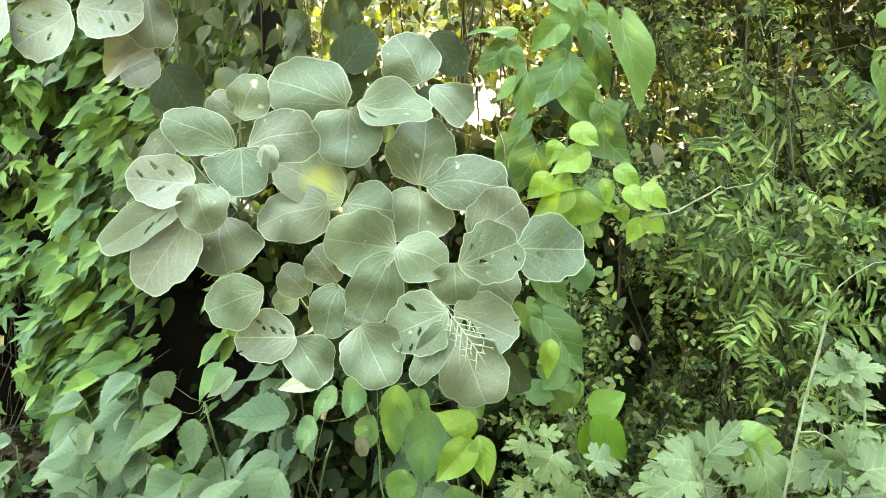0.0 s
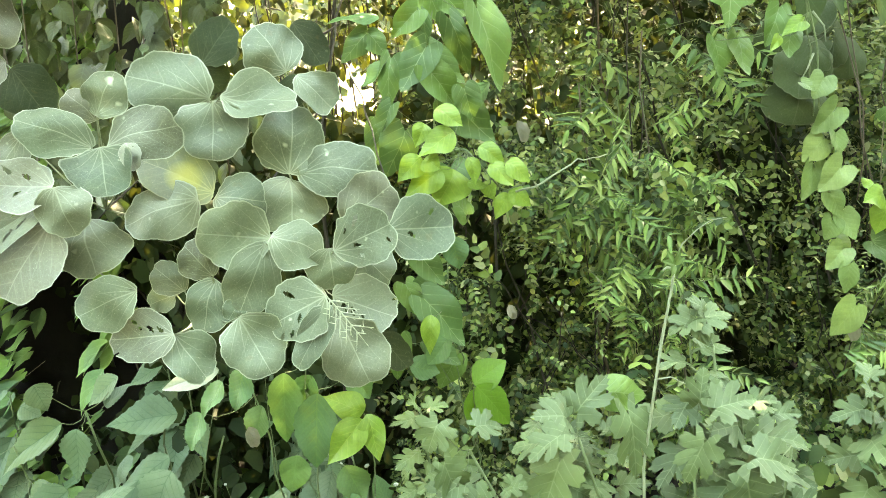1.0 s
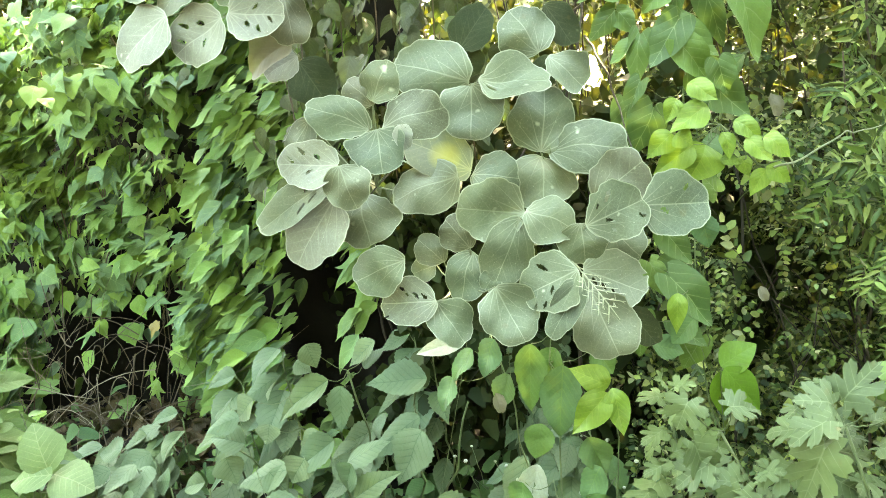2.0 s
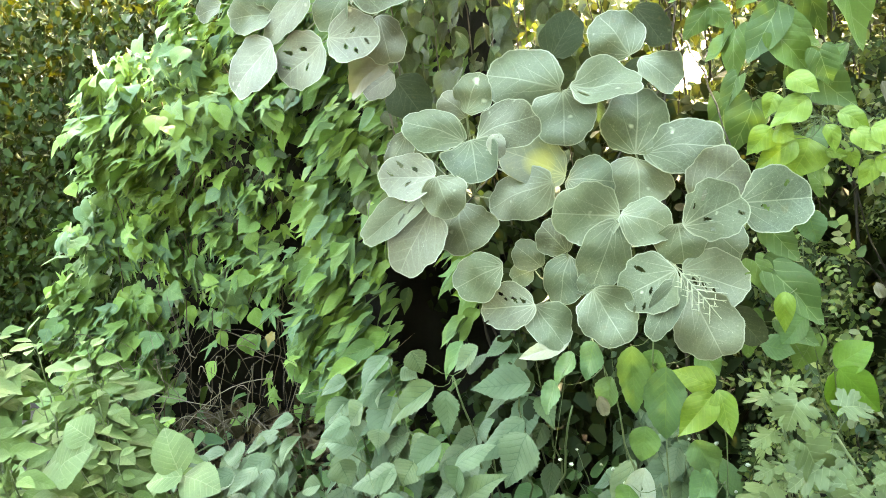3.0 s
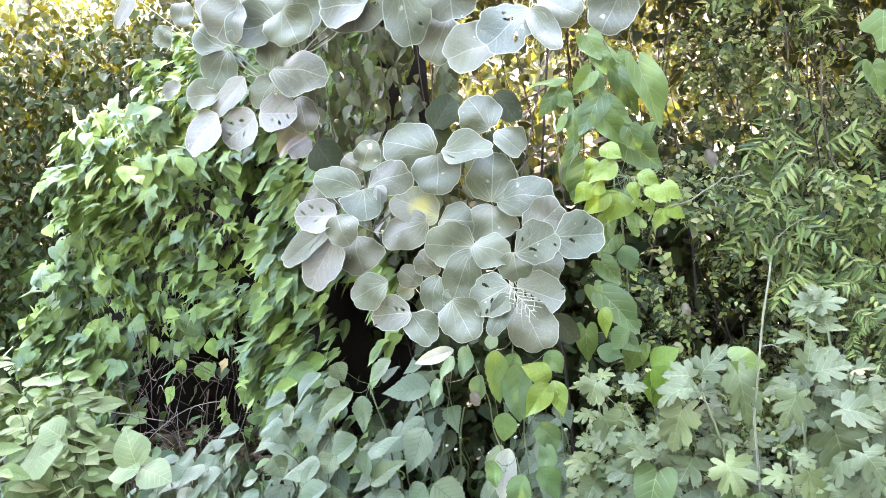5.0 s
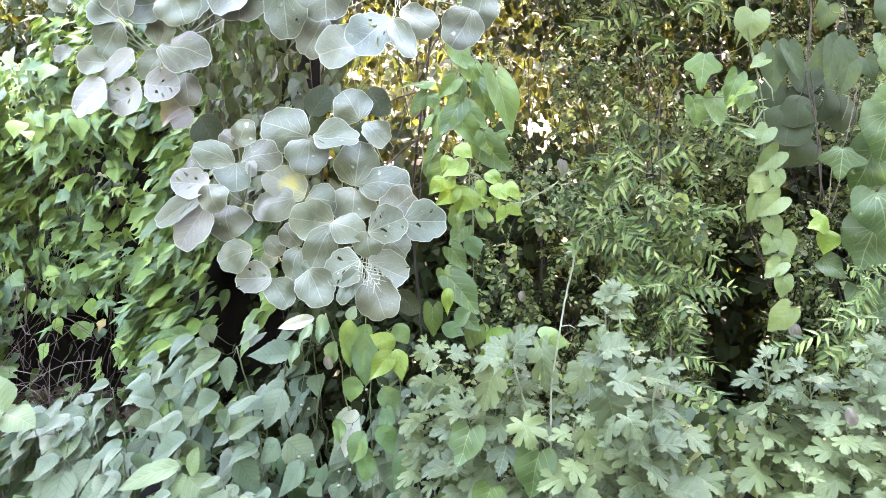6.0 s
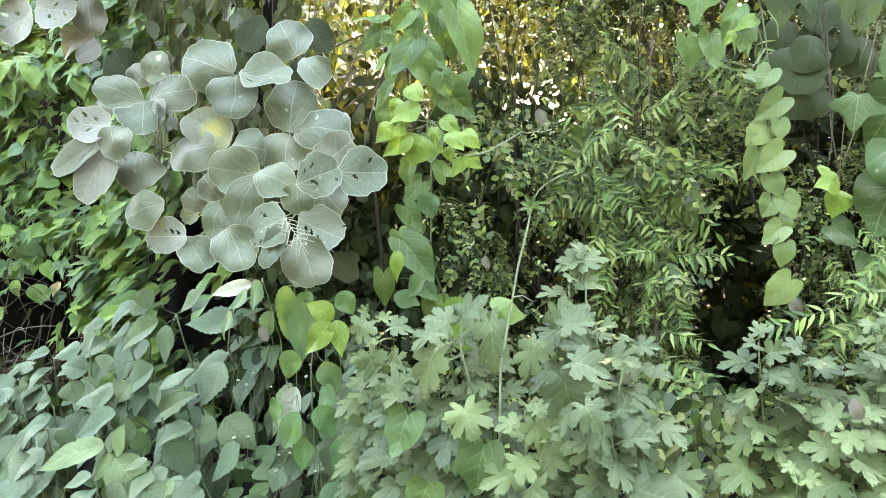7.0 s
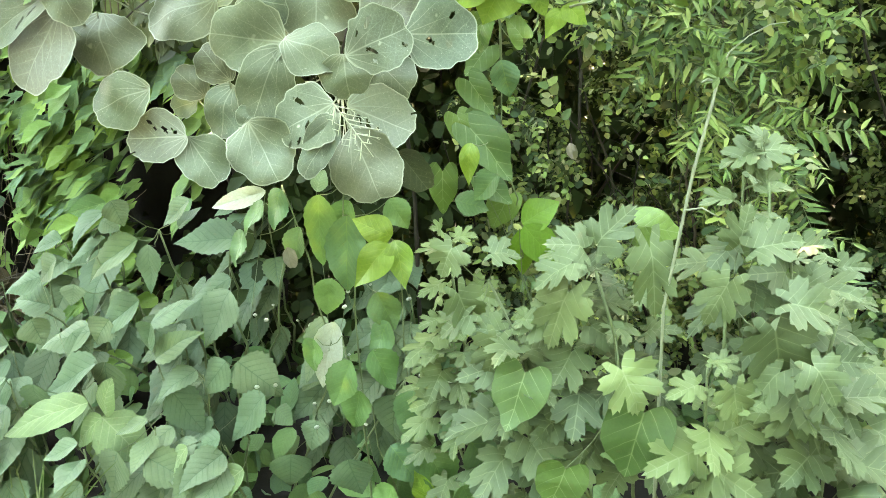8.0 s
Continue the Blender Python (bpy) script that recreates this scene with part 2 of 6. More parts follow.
M_IVY = leaf_material("creeper_leaf", [(0.149, 0.293, 0.131), (0.225, 0.421, 0.120), (0.315, 0.537, 0.125), (0.143, 0.262, 0.169), (0.380, 0.610, 0.141), (0.190, 0.366, 0.141), (0.173, 0.317, 0.202), (0.261, 0.476, 0.120)], vein=(0.34, 0.48, 0.2), vein_strength=0.5, count=4, slope=0.9, width=0.06, rough=0.55, spec=0.22, glow=0.05, patch=(0.34, 0.52, 0.12))
M_WEED = leaf_material("lobed_weed_leaf", [(0.097, 0.167, 0.068), (0.121, 0.199, 0.077), (0.143, 0.220, 0.090), (0.082, 0.150, 0.068), (0.167, 0.245, 0.100)], vein=(0.33, 0.42, 0.22), vein_strength=0.5, count=5, slope=0.85, width=0.06, rough=0.58, spec=0.3, glow=0.05, dust=0.14, patch=(0.25, 0.37, 0.12), bump=0.5)
M_PALEWEED = leaf_material("pale_weed_leaf", [(0.169, 0.292, 0.093), (0.208, 0.335, 0.117), (0.231, 0.344, 0.148), (0.140, 0.258, 0.078)], vein=(0.34, 0.44, 0.22), vein_strength=0.35, count=7, slope=0.7, width=0.08, rough=0.62, spec=0.2, glow=0.1)
M_PALEBIG = leaf_material("large_pale_leaf", [(0.288, 0.410, 0.216), (0.252, 0.377, 0.176)], vein=(0.5, 0.58, 0.36), vein_strength=0.5, count=7, slope=0.7, width=0.07, rough=0.6, spec=0.2, glow=0.15)
M_ORANGE = leaf_material("orange_dying_leaf", [(0.465, 0.315, 0.072), (0.496, 0.385, 0.120)], vein=(0.6, 0.4, 0.1), vein_strength=0.4, rough=0.5, glow=0.05, glow_colour=(0.6, 0.45, 0.1))
M_LITTER = leaf_material("dry_leaf", [(0.12, 0.08, 0.045), (0.17, 0.12, 0.07), (0.08, 0.06, 0.04), (0.2, 0.16, 0.1)], vein_strength=0.2, rough=0.8, spec=0.2, glow=0.05)
M_WHITE = leaf_material("whitish_leaf", [(0.825, 0.87, 0.75), (0.75, 0.825, 0.69)], vein=(0.4, 0.46, 0.36), vein_strength=0.3, rough=0.45, glow=0.15)
M_DRAPE = leaf_material("drape_leaf", [(0.076, 0.106, 0.051), (0.0988, 0.123, 0.0646), (0.0912, 0.134, 0.0408), (0.114, 0.127, 0.0748), (0.129, 0.176, 0.0476)], vein=(0.2, 0.25, 0.15), vein_strength=0.35, count=6, slope=0.7, width=0.08, rough=0.5, glow=0.1)
# leaflets in sun and in shade are told apart by colour, pale against dark
M_PINNATE = leaf_material("lit_shaded_pinnate_leaf", [(0.061, 0.127, 0.050), (0.193, 0.344, 0.106), (0.278, 0.441, 0.127), (0.464, 0.587, 0.209), (0.076, 0.145, 0.056)], vein_strength=0.0, rough=0.48, spec=0.25, glow=0.05)
# the ramp itself holds sunlit specks and shaded leaves, as pale and near-black colours
M_SMALL = leaf_material("lit_shaded_thicket_leaf", [(0.027, 0.068, 0.026), (0.045, 0.101, 0.032), (0.036, 0.092, 0.044), (0.227, 0.381, 0.109), (0.029, 0.071, 0.023), (0.585, 0.657, 0.241), (0.036, 0.087, 0.032), (0.396, 0.543, 0.150), (0.160, 0.300, 0.136), (0.032, 0.071, 0.026), (0.611, 0.657, 0.366), (0.043, 0.087, 0.032), (0.501, 0.653, 0.191)], vein_strength=0.0, rough=0.5, spec=0.25, glow=0.07, glow_colour=(0.5, 0.52, 0.12), spots=0.4, patch=(0.22, 0.3, 0.08))
# colours lowered to blacken the gaps: the shade of the back layers is painted in
M_HEDGE = leaf_material("shaded_hedge_leaf", [(0.023, 0.047, 0.017), (0.033, 0.063, 0.024), (0.046, 0.083, 0.029), (0.029, 0.051, 0.019), (0.075, 0.108, 0.037)], vein_strength=0.0, rough=0.55, spec=0.14, glow=0.06, glow_colour=(0.5, 0.52, 0.1), spots=0.1)
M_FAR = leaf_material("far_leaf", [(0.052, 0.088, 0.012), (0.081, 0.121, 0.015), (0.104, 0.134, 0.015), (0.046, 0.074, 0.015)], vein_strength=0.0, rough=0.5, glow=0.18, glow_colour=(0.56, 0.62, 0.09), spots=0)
M_FARDARK = leaf_material("far_shrub_leaf", [(0.021, 0.055, 0.012), (0.030, 0.072, 0.016), (0.043, 0.088, 0.020), (0.064, 0.123, 0.020)], vein_strength=0.0, rough=0.6, spec=0.15, glow=0.05, glow_colour=(0.55, 0.5, 0.03), spots=0, patch=(0.04, 0.055, 0.025))
M_GRASS = leaf_material("grass_blade", [(0.16, 0.25, 0.09), (0.24, 0.29, 0.13), (0.12, 0.2, 0.06)], vein_strength=0.0, rough=0.5, glow=0.2)
M_STEM = bark_material("green_stem", (0.12, 0.19, 0.07), (0.24, 0.30, 0.14), 60.0, 0.6)
M_PALESTEM = bark_material("pale_stem", (0.30, 0.36, 0.22), (0.42, 0.46, 0.32), 60.0, 0.6)
M_VEIN = bark_material("bare_vein", (0.5, 0.56, 0.38), (0.68, 0.74, 0.55), 60.0, 0.6)
M_TWIG = bark_material("dry_twig", (0.10, 0.075, 0.055), (0.26, 0.21, 0.16), 60.0, 0.85)
M_STRAW = bark_material("dry_straw", (0.3, 0.25, 0.18), (0.5, 0.43, 0.33), 60.0, 0.8)
M_BARK = bark_material("bark", (0.025, 0.02, 0.016), (0.085, 0.07, 0.054), 28.0, 0.9)
# blacker than earth is, so that gaps between leaves look deeply shaded
M_SHADED_SOIL = bark_material("soil", (0.008, 0.006, 0.0045), (0.028, 0.021, 0.015), 14.0, 0.95)


# ---- leaf shapes: length 1 from the stalk at 0 to the tip at 1, width 1 ----
LOBES = ((0, 0.60), (5, 0.53), (9, 0.57), (14, 0.49), (19, 0.52), (24, 0.34), (28, 0.28), (31, 0.40), (36, 0.53), (40, 0.50), (46, 0.59), (52, 0.51), (57, 0.54), (63, 0.45), (67, 0.32),
         (71, 0.27), (75, 0.38), (80, 0.50), (86, 0.47), (93, 0.55), (100, 0.46), (106, 0.48), (113, 0.38), (119, 0.28), (124, 0.25), (130, 0.34), (138, 0.42), (146, 0.37), (154, 0.33), (166, 0.19), (180.01, 0.10))
TRILOBE = ((0, 0.70), (6, 0.50), (14, 0.37), (26, 0.24), (36, 0.28), (46, 0.44), (54, 0.58), (60, 0.44), (72, 0.34), (90, 0.29), (106, 0.35), (118, 0.30), (142, 0.29), (160, 0.28), (171, 0.20), (180.01, 0.12))
TABLES = {"lobed": LOBES, "trilobe": TRILOBE}
POINTED = {"ovate": (0.74, 0.85), "nettle": (0.6, 1.12), "acute": (0.62, 1.3)}      # where the widest part lies, and how sharp the ends are, as powers


def outline(kind, a):
    """The distance of the margin from the blade's middle at the angle a from the tip."""
    b = abs(a)
    if kind == "round":
        return 0.5 * (1 + 0.05 * math.cos(2 * a) - 0.05 * math.exp(-(b / 0.25) ** 2) - 0.02 * math.exp(-((b - 1.05) / 0.2) ** 2) + 0.03 * math.exp(-((math.pi - b) / 0.3) ** 2))
    if kind == "heart":
        return 0.42 * (1 + 0.42 * math.exp(-(b / 0.28) ** 2) + 0.22 * math.exp(-((b - 2.45) / 0.5) ** 2) - 0.42 * math.exp(-((math.pi - b) / 0.28) ** 2))
    if kind == "lobed3":
        return 0.34 * (1 + 0.75 * math.exp(-(b / 0.38) ** 2) + 0.75 * math.exp(-((b - 1.45) / 0.34) ** 2) + 0.1 * math.exp(-((b - 2.6) / 0.3) ** 2) - 0.2 * math.exp(-((math.pi - b) / 0.3) ** 2))
    if kind in TABLES:
        d = math.degrees(b)
        for (a0, r0), (a1, r1) in zip(TABLES[kind], TABLES[kind][1:]):
            if d <= a1:
                return r0 + (r1 - r0) * (d - a0) / (a1 - a0)
    return 0.5


def blade(name, kind, mat, rings=(0.35, 0.7, 1.0), segs=16, fold=0.1, droop=0.15, wave=0.03, jag=0.0, seed=0, holes=(), curl=0.0, gnaw=0.0):
    """One leaf blade as mesh data, with the maps "blade" (across and along) and "edge" (0 at the middle, 1 at the margin)."""
    rnd = random.Random(seed)
    ph = [rnd.uniform(0, 6.28) for _ in range(6)]
    angles = [-math.pi + 2 * math.pi * i / segs for i in range(segs)]
    if kind in TABLES:
        half = [radians(d) for d, _ in TABLES[kind]]
        angles = [-math.pi] + [-a for a in half[-2:0:-1]] + half[:-1]
        segs = len(angles)
    wobble = 1.0 if kind == "round" else 0.4
    rim = []
    for i, a in enumerate(angles):
        if kind in POINTED:
            v = 0.5 + 0.5 * math.cos(a)
            half = 0.5 * abs(math.sin(math.pi * v ** POINTED[kind][0])) ** POINTED[kind][1]
            half *= 1 + 0.05 * math.sin(3 * a + ph[0]) + 2 * jag * (1 if i % 2 else -1)
            rim.append((math.copysign(half, a) + 0.02 * math.sin(4 * v + ph[1]) * v * (1 - v), v))
            continue
        r = outline(kind, a)
        r *= 1 + wobble * (0.05 * math.sin(3 * a + ph[0]) + 0.026 * math.sin(7 * a + ph[1]) + 0.012 * math.sin(13 * a + ph[2]) * (1 + math.sin(2 * a + ph[3]))) + jag * (1 if i % 2 else -1) + gnaw * max(0, math.sin(5 * a + ph[2]) * math.sin(2 * a + ph[3]) - 0.35) * -1
        rim.append((r * math.sin(a), r * math.cos(a)))
    wide = max(x for x, _ in rim) - min(x for x, _ in rim)
    tip, foot = max(y for _, y in rim), rim[0][1]
    rim = [(x / wide, (y - foot) / (tip - foot)) for x, y in rim]
    cx, cy = 0.0, 0.4 if kind in POINTED else -foot / (tip - foot)

    def lift(x, y):
        z = fold * abs(x) - droop * y * y + wave * (math.sin(5 * x + 4 * y + ph[4]) + math.sin(9 * y - 3 * x + ph[5]) * 0.5)
        z += curl * max(0.0, abs(x) - 0.25) ** 2 * 4
        return z

    bm = bmesh.new()
    layer, edge = bm.loops.layers.uv.new("blade"), bm.loops.layers.uv.new("edge")
    verts, ring_of = [], {}
    mid = bm.verts.new((cx, cy, lift(cx, cy)))
    ring_of[mid] = 0.0
    for f in rings:
        row = []
        for x, y in rim:
            px, py = cx + (x - cx) * f, cy + (y - cy) * f
            v = bm.verts.new((px, py, lift(px, py)))
            ring_of[v] = f
            row.append(v)
        verts.append(row)

    def gone(vs):
        x, y = sum(v.co.x for v in vs) / len(vs), sum(v.co.y for v in vs) / len(vs)
        for hx, hy, hw, hh, slant in holes:
            dx, dy = x - hx, y - hy
            a, b = dx * math.cos(slant) + dy * math.sin(slant), dy * math.cos(slant) - dx * math.sin(slant)
            if (a / hw) ** 2 + (b / hh) ** 2 < 1 + 0.9 * noise.noise((x * 22, y * 22, seed)):
                return True
        return False

    for i in range(segs):
        j = (i + 1) % segs
        if not gone((mid, verts[0][i], verts[0][j])):
            bm.faces.new((mid, verts[0][j], verts[0][i]))
        for k in range(len(rings) - 1):
            q = (verts[k][i], verts[k][j], verts[k + 1][j], verts[k + 1][i])
            if not gone(q):
                bm.faces.new(q)
    for f in bm.faces:
        f.smooth = True
        for l in f.loops:
            l[layer].uv = (l.vert.co.x, l.vert.co.y)
            l[edge].uv = (ring_of[l.vert], 0)
    for v in [v for v in bm.verts if not v.link_faces]:
        bm.verts.remove(v)
    me = bpy.data.meshes.new(name)
    bm.to_mesh(me)
    bm.free()
    me.materials.append(mat)
    return me


FINE = (0.12, 0.25, 0.38, 0.5, 0.62, 0.74, 0.85, 0.94, 1.0)
FINER = tuple((k + 1) / 20 for k in range(20))


def eaten(count, seed, reach=0.3):
    """Holes that insects have eaten between the side veins: place, half sizes and slant."""
    r = random.Random(seed)
    rows = []
    for _ in range(count):
        side, f = r.choice((-1, 1)), r.uniform(0.12, 0.7)
        off = r.uniform(0.06, reach)
        rows.append((side * off, f + off * 0.8, r.uniform(0.02, 0.035), r.uniform(0.04, 0.10), -side * 0.85))
    return rows


SHAPES = {
    "round": [blade("broad_leaf", "round", M_ROUND, FINE, 60, f, d, 0.08, 0.005, s) for s, f, d in ((1, 0.10, 0.10), (2, 0.05, 0.16), (3, 0.16, 0.05), (4, -0.06, 0.14), (5, 0.12, 0.2))],
    "curl": [blade("broad_leaf", "round", M_ROUND, FINE, 48, 0.1, 0.1, 0.03, 0.004, s, curl=1.2) for s in (6, 7)],
    "pale": [blade("broad_leaf", "round", M_PALE, FINE, 48, 0.1, 0.14, 0.025, 0.004, 8)],
    "yellow": [blade("broad_leaf", "round", M_YELLOW, FINE, 48, 0.1, 0.1, 0.02, 0.004, 9)],
    # broad leaves whose shade is painted in
    "dark": [blade("broad_leaf", "round", M_SHADED_BROAD, (0.3, 0.6, 0.85, 1.0), 32, 0.12, 0.15, 0.02, 0.0, s) for s in (10, 11)],
    "shaded_grey": [blade("broad_leaf", "round", M_SHADED_GREY, (0.3, 0.6, 0.85, 1.0), 40, f, d, 0.05, 0.01, s) for s, f, d in ((310, 0.2, 0.25), (311, -0.15, 0.3))],
    "pink": [blade("broad_leaf", "round", M_PINK, FINE, 48, 0.25, 0.2, 0.05, 0.0, 12, curl=0.8)],
    "holes": [blade("broad_leaf", "round", M_ROUND, FINER, 110, 0.08, 0.12, 0.04, 0.004, s, holes=eaten(n, s)) for s, n in ((13, 4), (14, 2), (18, 3))],
    "palehole": [blade("broad_leaf", "round", M_PALE, FINER, 110, 0.08, 0.12, 0.04, 0.004, s, holes=eaten(n, s)) for s, n in ((213, 4), (214, 3))],
    "chewed": [blade("broad_leaf", "round", M_ROUND, FINER, 110, 0.06, 0.12, 0.04, 0.004, s, holes=eaten(n, s, 0.4), gnaw=0.12) for s, n in ((15, 7), (16, 5), (19, 9), (20, 6))],
    "heart": [blade("heart_leaf", "heart", M_HEART, (0.25, 0.5, 0.75, 0.9, 1.0), 32, f, d, 0.05, 0, s) for s, f, d in ((20, 0.3, 0.2), (21, -0.15, 0.35), (22, 0.42, 0.1), (221, 0.15, -0.2))],
    "dull": [blade("heart_leaf", "heart", M_DULL, (0.3, 0.6, 0.85, 1.0), 28, f, d, 0.03, 0, s) for s, f, d in ((33, 0.18, 0.15), (34, 0.1, 0.25))],
    "heartp": [blade("heart_leaf", "heart", M_HEARTP, (0.3, 0.6, 0.85, 1.0), 28, f, d, 0.03, 0, s) for s, f, d in ((23, 0.18, 0.1), (24, 0.08, 0.22), (25, 0.25, 0.15))],
    "lime": [blade("young_leaf", "nettle", M_LIME, (0.3, 0.6, 0.85, 1.0), 30, f, d, 0.08, 0.0, s) for s, f, d in ((26, 0.35, 0.2), (27, 0.15, 0.35), (127, 0.25, -0.1))],
    "lime2": [blade("bean_leaf", "ovate", M_LIME2, (0.3, 0.6, 0.85, 1.0), 24, f, d, 0.02, 0, s) for s, f, d in ((28, 0.1, 0.12), (29, 0.06, 0.15))],
    "ovate": [blade("shrub_leaf", "ovate", M_OVATE, (0.25, 0.5, 0.75, 1.0), 48, f, d, 0.06, 0.018, s) for s, f, d in ((30, 0.15, 0.15), (31, 0.08, 0.22), (32, 0.2, 0.1))],
    "ovateb": [blade("nettle_leaf", "nettle", M_NETTLE, (0.25, 0.5, 0.75, 1.0), 56, f, d, 0.035, 0.03, s) for s, f, d in ((33, 0.12, 0.15), (34, 0.25, 0.25), (35, 0.06, 0.12), (135, -0.1, 0.2))],
    "glossy": [blade("heart_leaf", "heart", M_GLOSSY, (0.2, 0.4, 0.6, 0.8, 1.0), 32, f, d, 0.05, 0, s) for s, f, d in ((120, 0.15, 0.1), (121, 0.05, 0.2), (122, 0.22, 0.15))],
    "glossy3": [blade("lobed_leaf", "lobed3", M_GLOSSY, (0.3, 0.6, 0.85, 1.0), 36, 0.12, 0.12, 0.03, 0, 123)],
    "lobed3": [blade("lobed_leaf", "lobed3", M_HEART, (0.3, 0.6, 0.85, 1.0), 36, 0.12, 0.12, 0.02, 0, 36)],
    "ivy": [blade("creeper_leaf", "trilobe", M_IVY, (0.5, 1.0), 22, f, d, 0.04, 0, s) for s, f, d in ((40, 0.2, 0.15), (41, 0.05, 0.3), (42, 0.3, 0.2), (43, 0.12, 0.1))]
           + [blade("creeper_leaf", "acute", M_IVY, (0.5, 1.0), 20, f, d, 0.05, 0, s) for s, f, d in ((140, 0.25, 0.15), (141, 0.1, 0.3))]
           + [blade("creeper_leaf", "heart", M_IVY, (0.5, 1.0), 20, 0.2, 0.25, 0.04, 0, 44)],
    "bean": [blade("creeper_leaf", "acute", M_IVY, (0.5, 1.0), 20, f, d, 0.06, 0, s) for s, f, d in ((240, 0.3, 0.2), (241, 0.15, 0.35), (242, 0.22, 0.1))]
           + [blade("creeper_leaf", "trilobe", M_IVY, (0.5, 1.0), 22, 0.25, 0.3, 0.06, 0, 243)],
    "orange": [blade("dying_leaf", "lobed3", M_ORANGE, (0.5, 1.0), 22, 0.2, 0.2, 0.05, 0, 152)],
    "litter": [blade("dry_leaf", "ovate", M_LITTER, (0.5, 1.0), 14, 0.3, 0.3, 0.08, 0, s) for s in (150, 151)],
    "palew": [blade("pale_weed_leaf", "ovate", M_PALEWEED, (0.5, 1.0), 24, f, d, 0.03, 0.01, s) for s, f, d in ((50, 0.15, 0.15), (51, 0.08, 0.25), (52, 0.22, 0.1))],
    "ovatelow": [blade("low_leaf", "ovate", M_OVATE, (1.0,), 12, 0.15, 0.15, 0.0, 0, 58)],
    "pale2": [blade("pale_leaf", "ovate", M_PALEBIG, (0.3, 0.6, 0.85, 1.0), 40, 0.1, 0.15, 0.03, 0.012, 53)],
    "white": [blade("whitish_leaf", "ovate", M_WHITE, (0.3, 0.6, 0.85, 1.0), 40, 0.2, 0.1, 0.03, 0.01, 54)],
    "drape": [blade("drape_leaf", "ovate", M_DRAPE, (0.5, 1.0), 16, f, d, 0.03, 0, s) for s, f, d in ((55, 0.2, 0.15), (56, 0.1, 0.25))] + [blade("drape_leaf", "acute", M_DRAPE, (0.5, 1.0), 18, 0.25, 0.2, 0.05, 0, 57)],
    "weed": [blade("weed_leaf", "lobed", M_WEED, (0.35, 0.7, 1.0), 43, f, d, 0.05, 0.0, s) for s, f, d in ((45, 0.15, 0.2), (46, 0.3, 0.3), (47, -0.1, 0.3), (48, 0.4, 0.1))],
}


def thing(name, label, category, at=(0, 0, 0), group="", kind=""):
    ob = new(name)
    ob.location = at
    ob.empty_display_size = 0.1
    return tagged(ob, label, category, group, kind)


def part(name, me, parent, m=None, label=""):
    ob = new(name, me)
    ob.parent = parent
    ob.matrix_parent_inverse = Matrix.Translation(parent.location).inverted()
    if m is not None:
        ob.matrix_basis = m
    if label:
        ob["label"] = label
    return ob


def leaf_pose(base, tip, width, face, seed, tilt=0.28):
    rnd = random.Random(seed)
    along = Vector(tip) - Vector(base)
    length = along.length
    y = along.normalized()
    n = Vector(face) + Vector((rnd.uniform(-tilt, tilt), 0, rnd.uniform(-tilt, tilt) * 0.9))
    x = y.cross(n).normalized()
    z = x.cross(y)
    m = Matrix((x, y, z)).transposed().to_4x4()
    return Matrix.Translation(base) @ m @ Matrix.Diagonal((width, length, (width + length) / 2, 1))


TIPS = {}
PART_LABELS = {"holes": "leaf with eaten holes", "chewed": "leaf with gnawed margin", "skeleton": "leaf eaten down to its pale veins", "pale": "pale bleached leaf", "palehole": "pale leaf with eaten holes",
               "yellow": "leaf with a yellow centre", "shaded_grey": "grey-green leaf coloured as if in shade", "dull": "dull green leaf", "pink": "withered pinkish leaf", "curl": "leaf with rolled-up edges", "lime": "bright lime young leaf",
               "dark": "broad leaf coloured dark as if in shade"}


def leaf(owner, kind, base, tip, width, variant="", face=(0.1, -1.0, 0.32)):
    """A blade on its owner, from its stalk's end to its tip."""
    use = variant or kind
    if use in ("pale2", "ovateb", "ovate", "weed"):
        face = (0.0, -0.62, 0.82)
    if owner.name == "broadleaf_tree":
        tip, width = Vector(base).lerp(Vector(tip), 1.07), width * 1.14
    if use == "weed":
        tip, width = Vector(base).lerp(Vector(tip), 0.88), width * 0.96
    if use == "lime":
        tip, width = Vector(base).lerp(Vector(tip), 1.12), width * 1.22
    if use == "heartp":
        tip, width = Vector(base).lerp(Vector(tip), 0.8), width * 0.97
    choices = SHAPES[use]
    seed = int(abs(base[0] * 7919 + base[2] * 104729 + tip[0] * 31) * 1000) % 100003
    TIPS.setdefault(owner.name, []).append(Vector(base))
    return part("leaf", choices[seed % len(choices)], owner, leaf_pose(base, tip, width * 1.07, face, seed, 0.45 if use in ("heart", "lime2") else 0.3), PART_LABELS.get(use, ""))


def tube(points, radii, sides=6):
    """A bmesh of a bent, tapering stem along points."""
    bm = bmesh.new()
    add_tube(bm, points, radii, sides)
    return bm


def add_tube(bm, points, radii, sides=6):
    pts = [Vector(p) for p in points]
    rows = []
    for i, p in enumerate(pts):
        d = (pts[min(i + 1, len(pts) - 1)] - pts[max(i - 1, 0)]).normalized()
        a = d.cross(Vector((0.31, 0.2, 0.93))).normalized()
        b = d.cross(a)
        r = radii[0] + (radii[1] - radii[0]) * i / max(1, len(pts) - 1)
        rows.append([bm.verts.new(p + (a * math.cos(t) + b * math.sin(t)) * r) for t in (2 * math.pi * k / sides for k in range(sides))])
    for r0, r1 in zip(rows, rows[1:]):
        for k in range(sides):
            f = bm.faces.new((r0[k], r0[(k + 1) % sides], r1[(k + 1) % sides], r1[k]))
            f.smooth = True
    bm.faces.new(rows[-1])


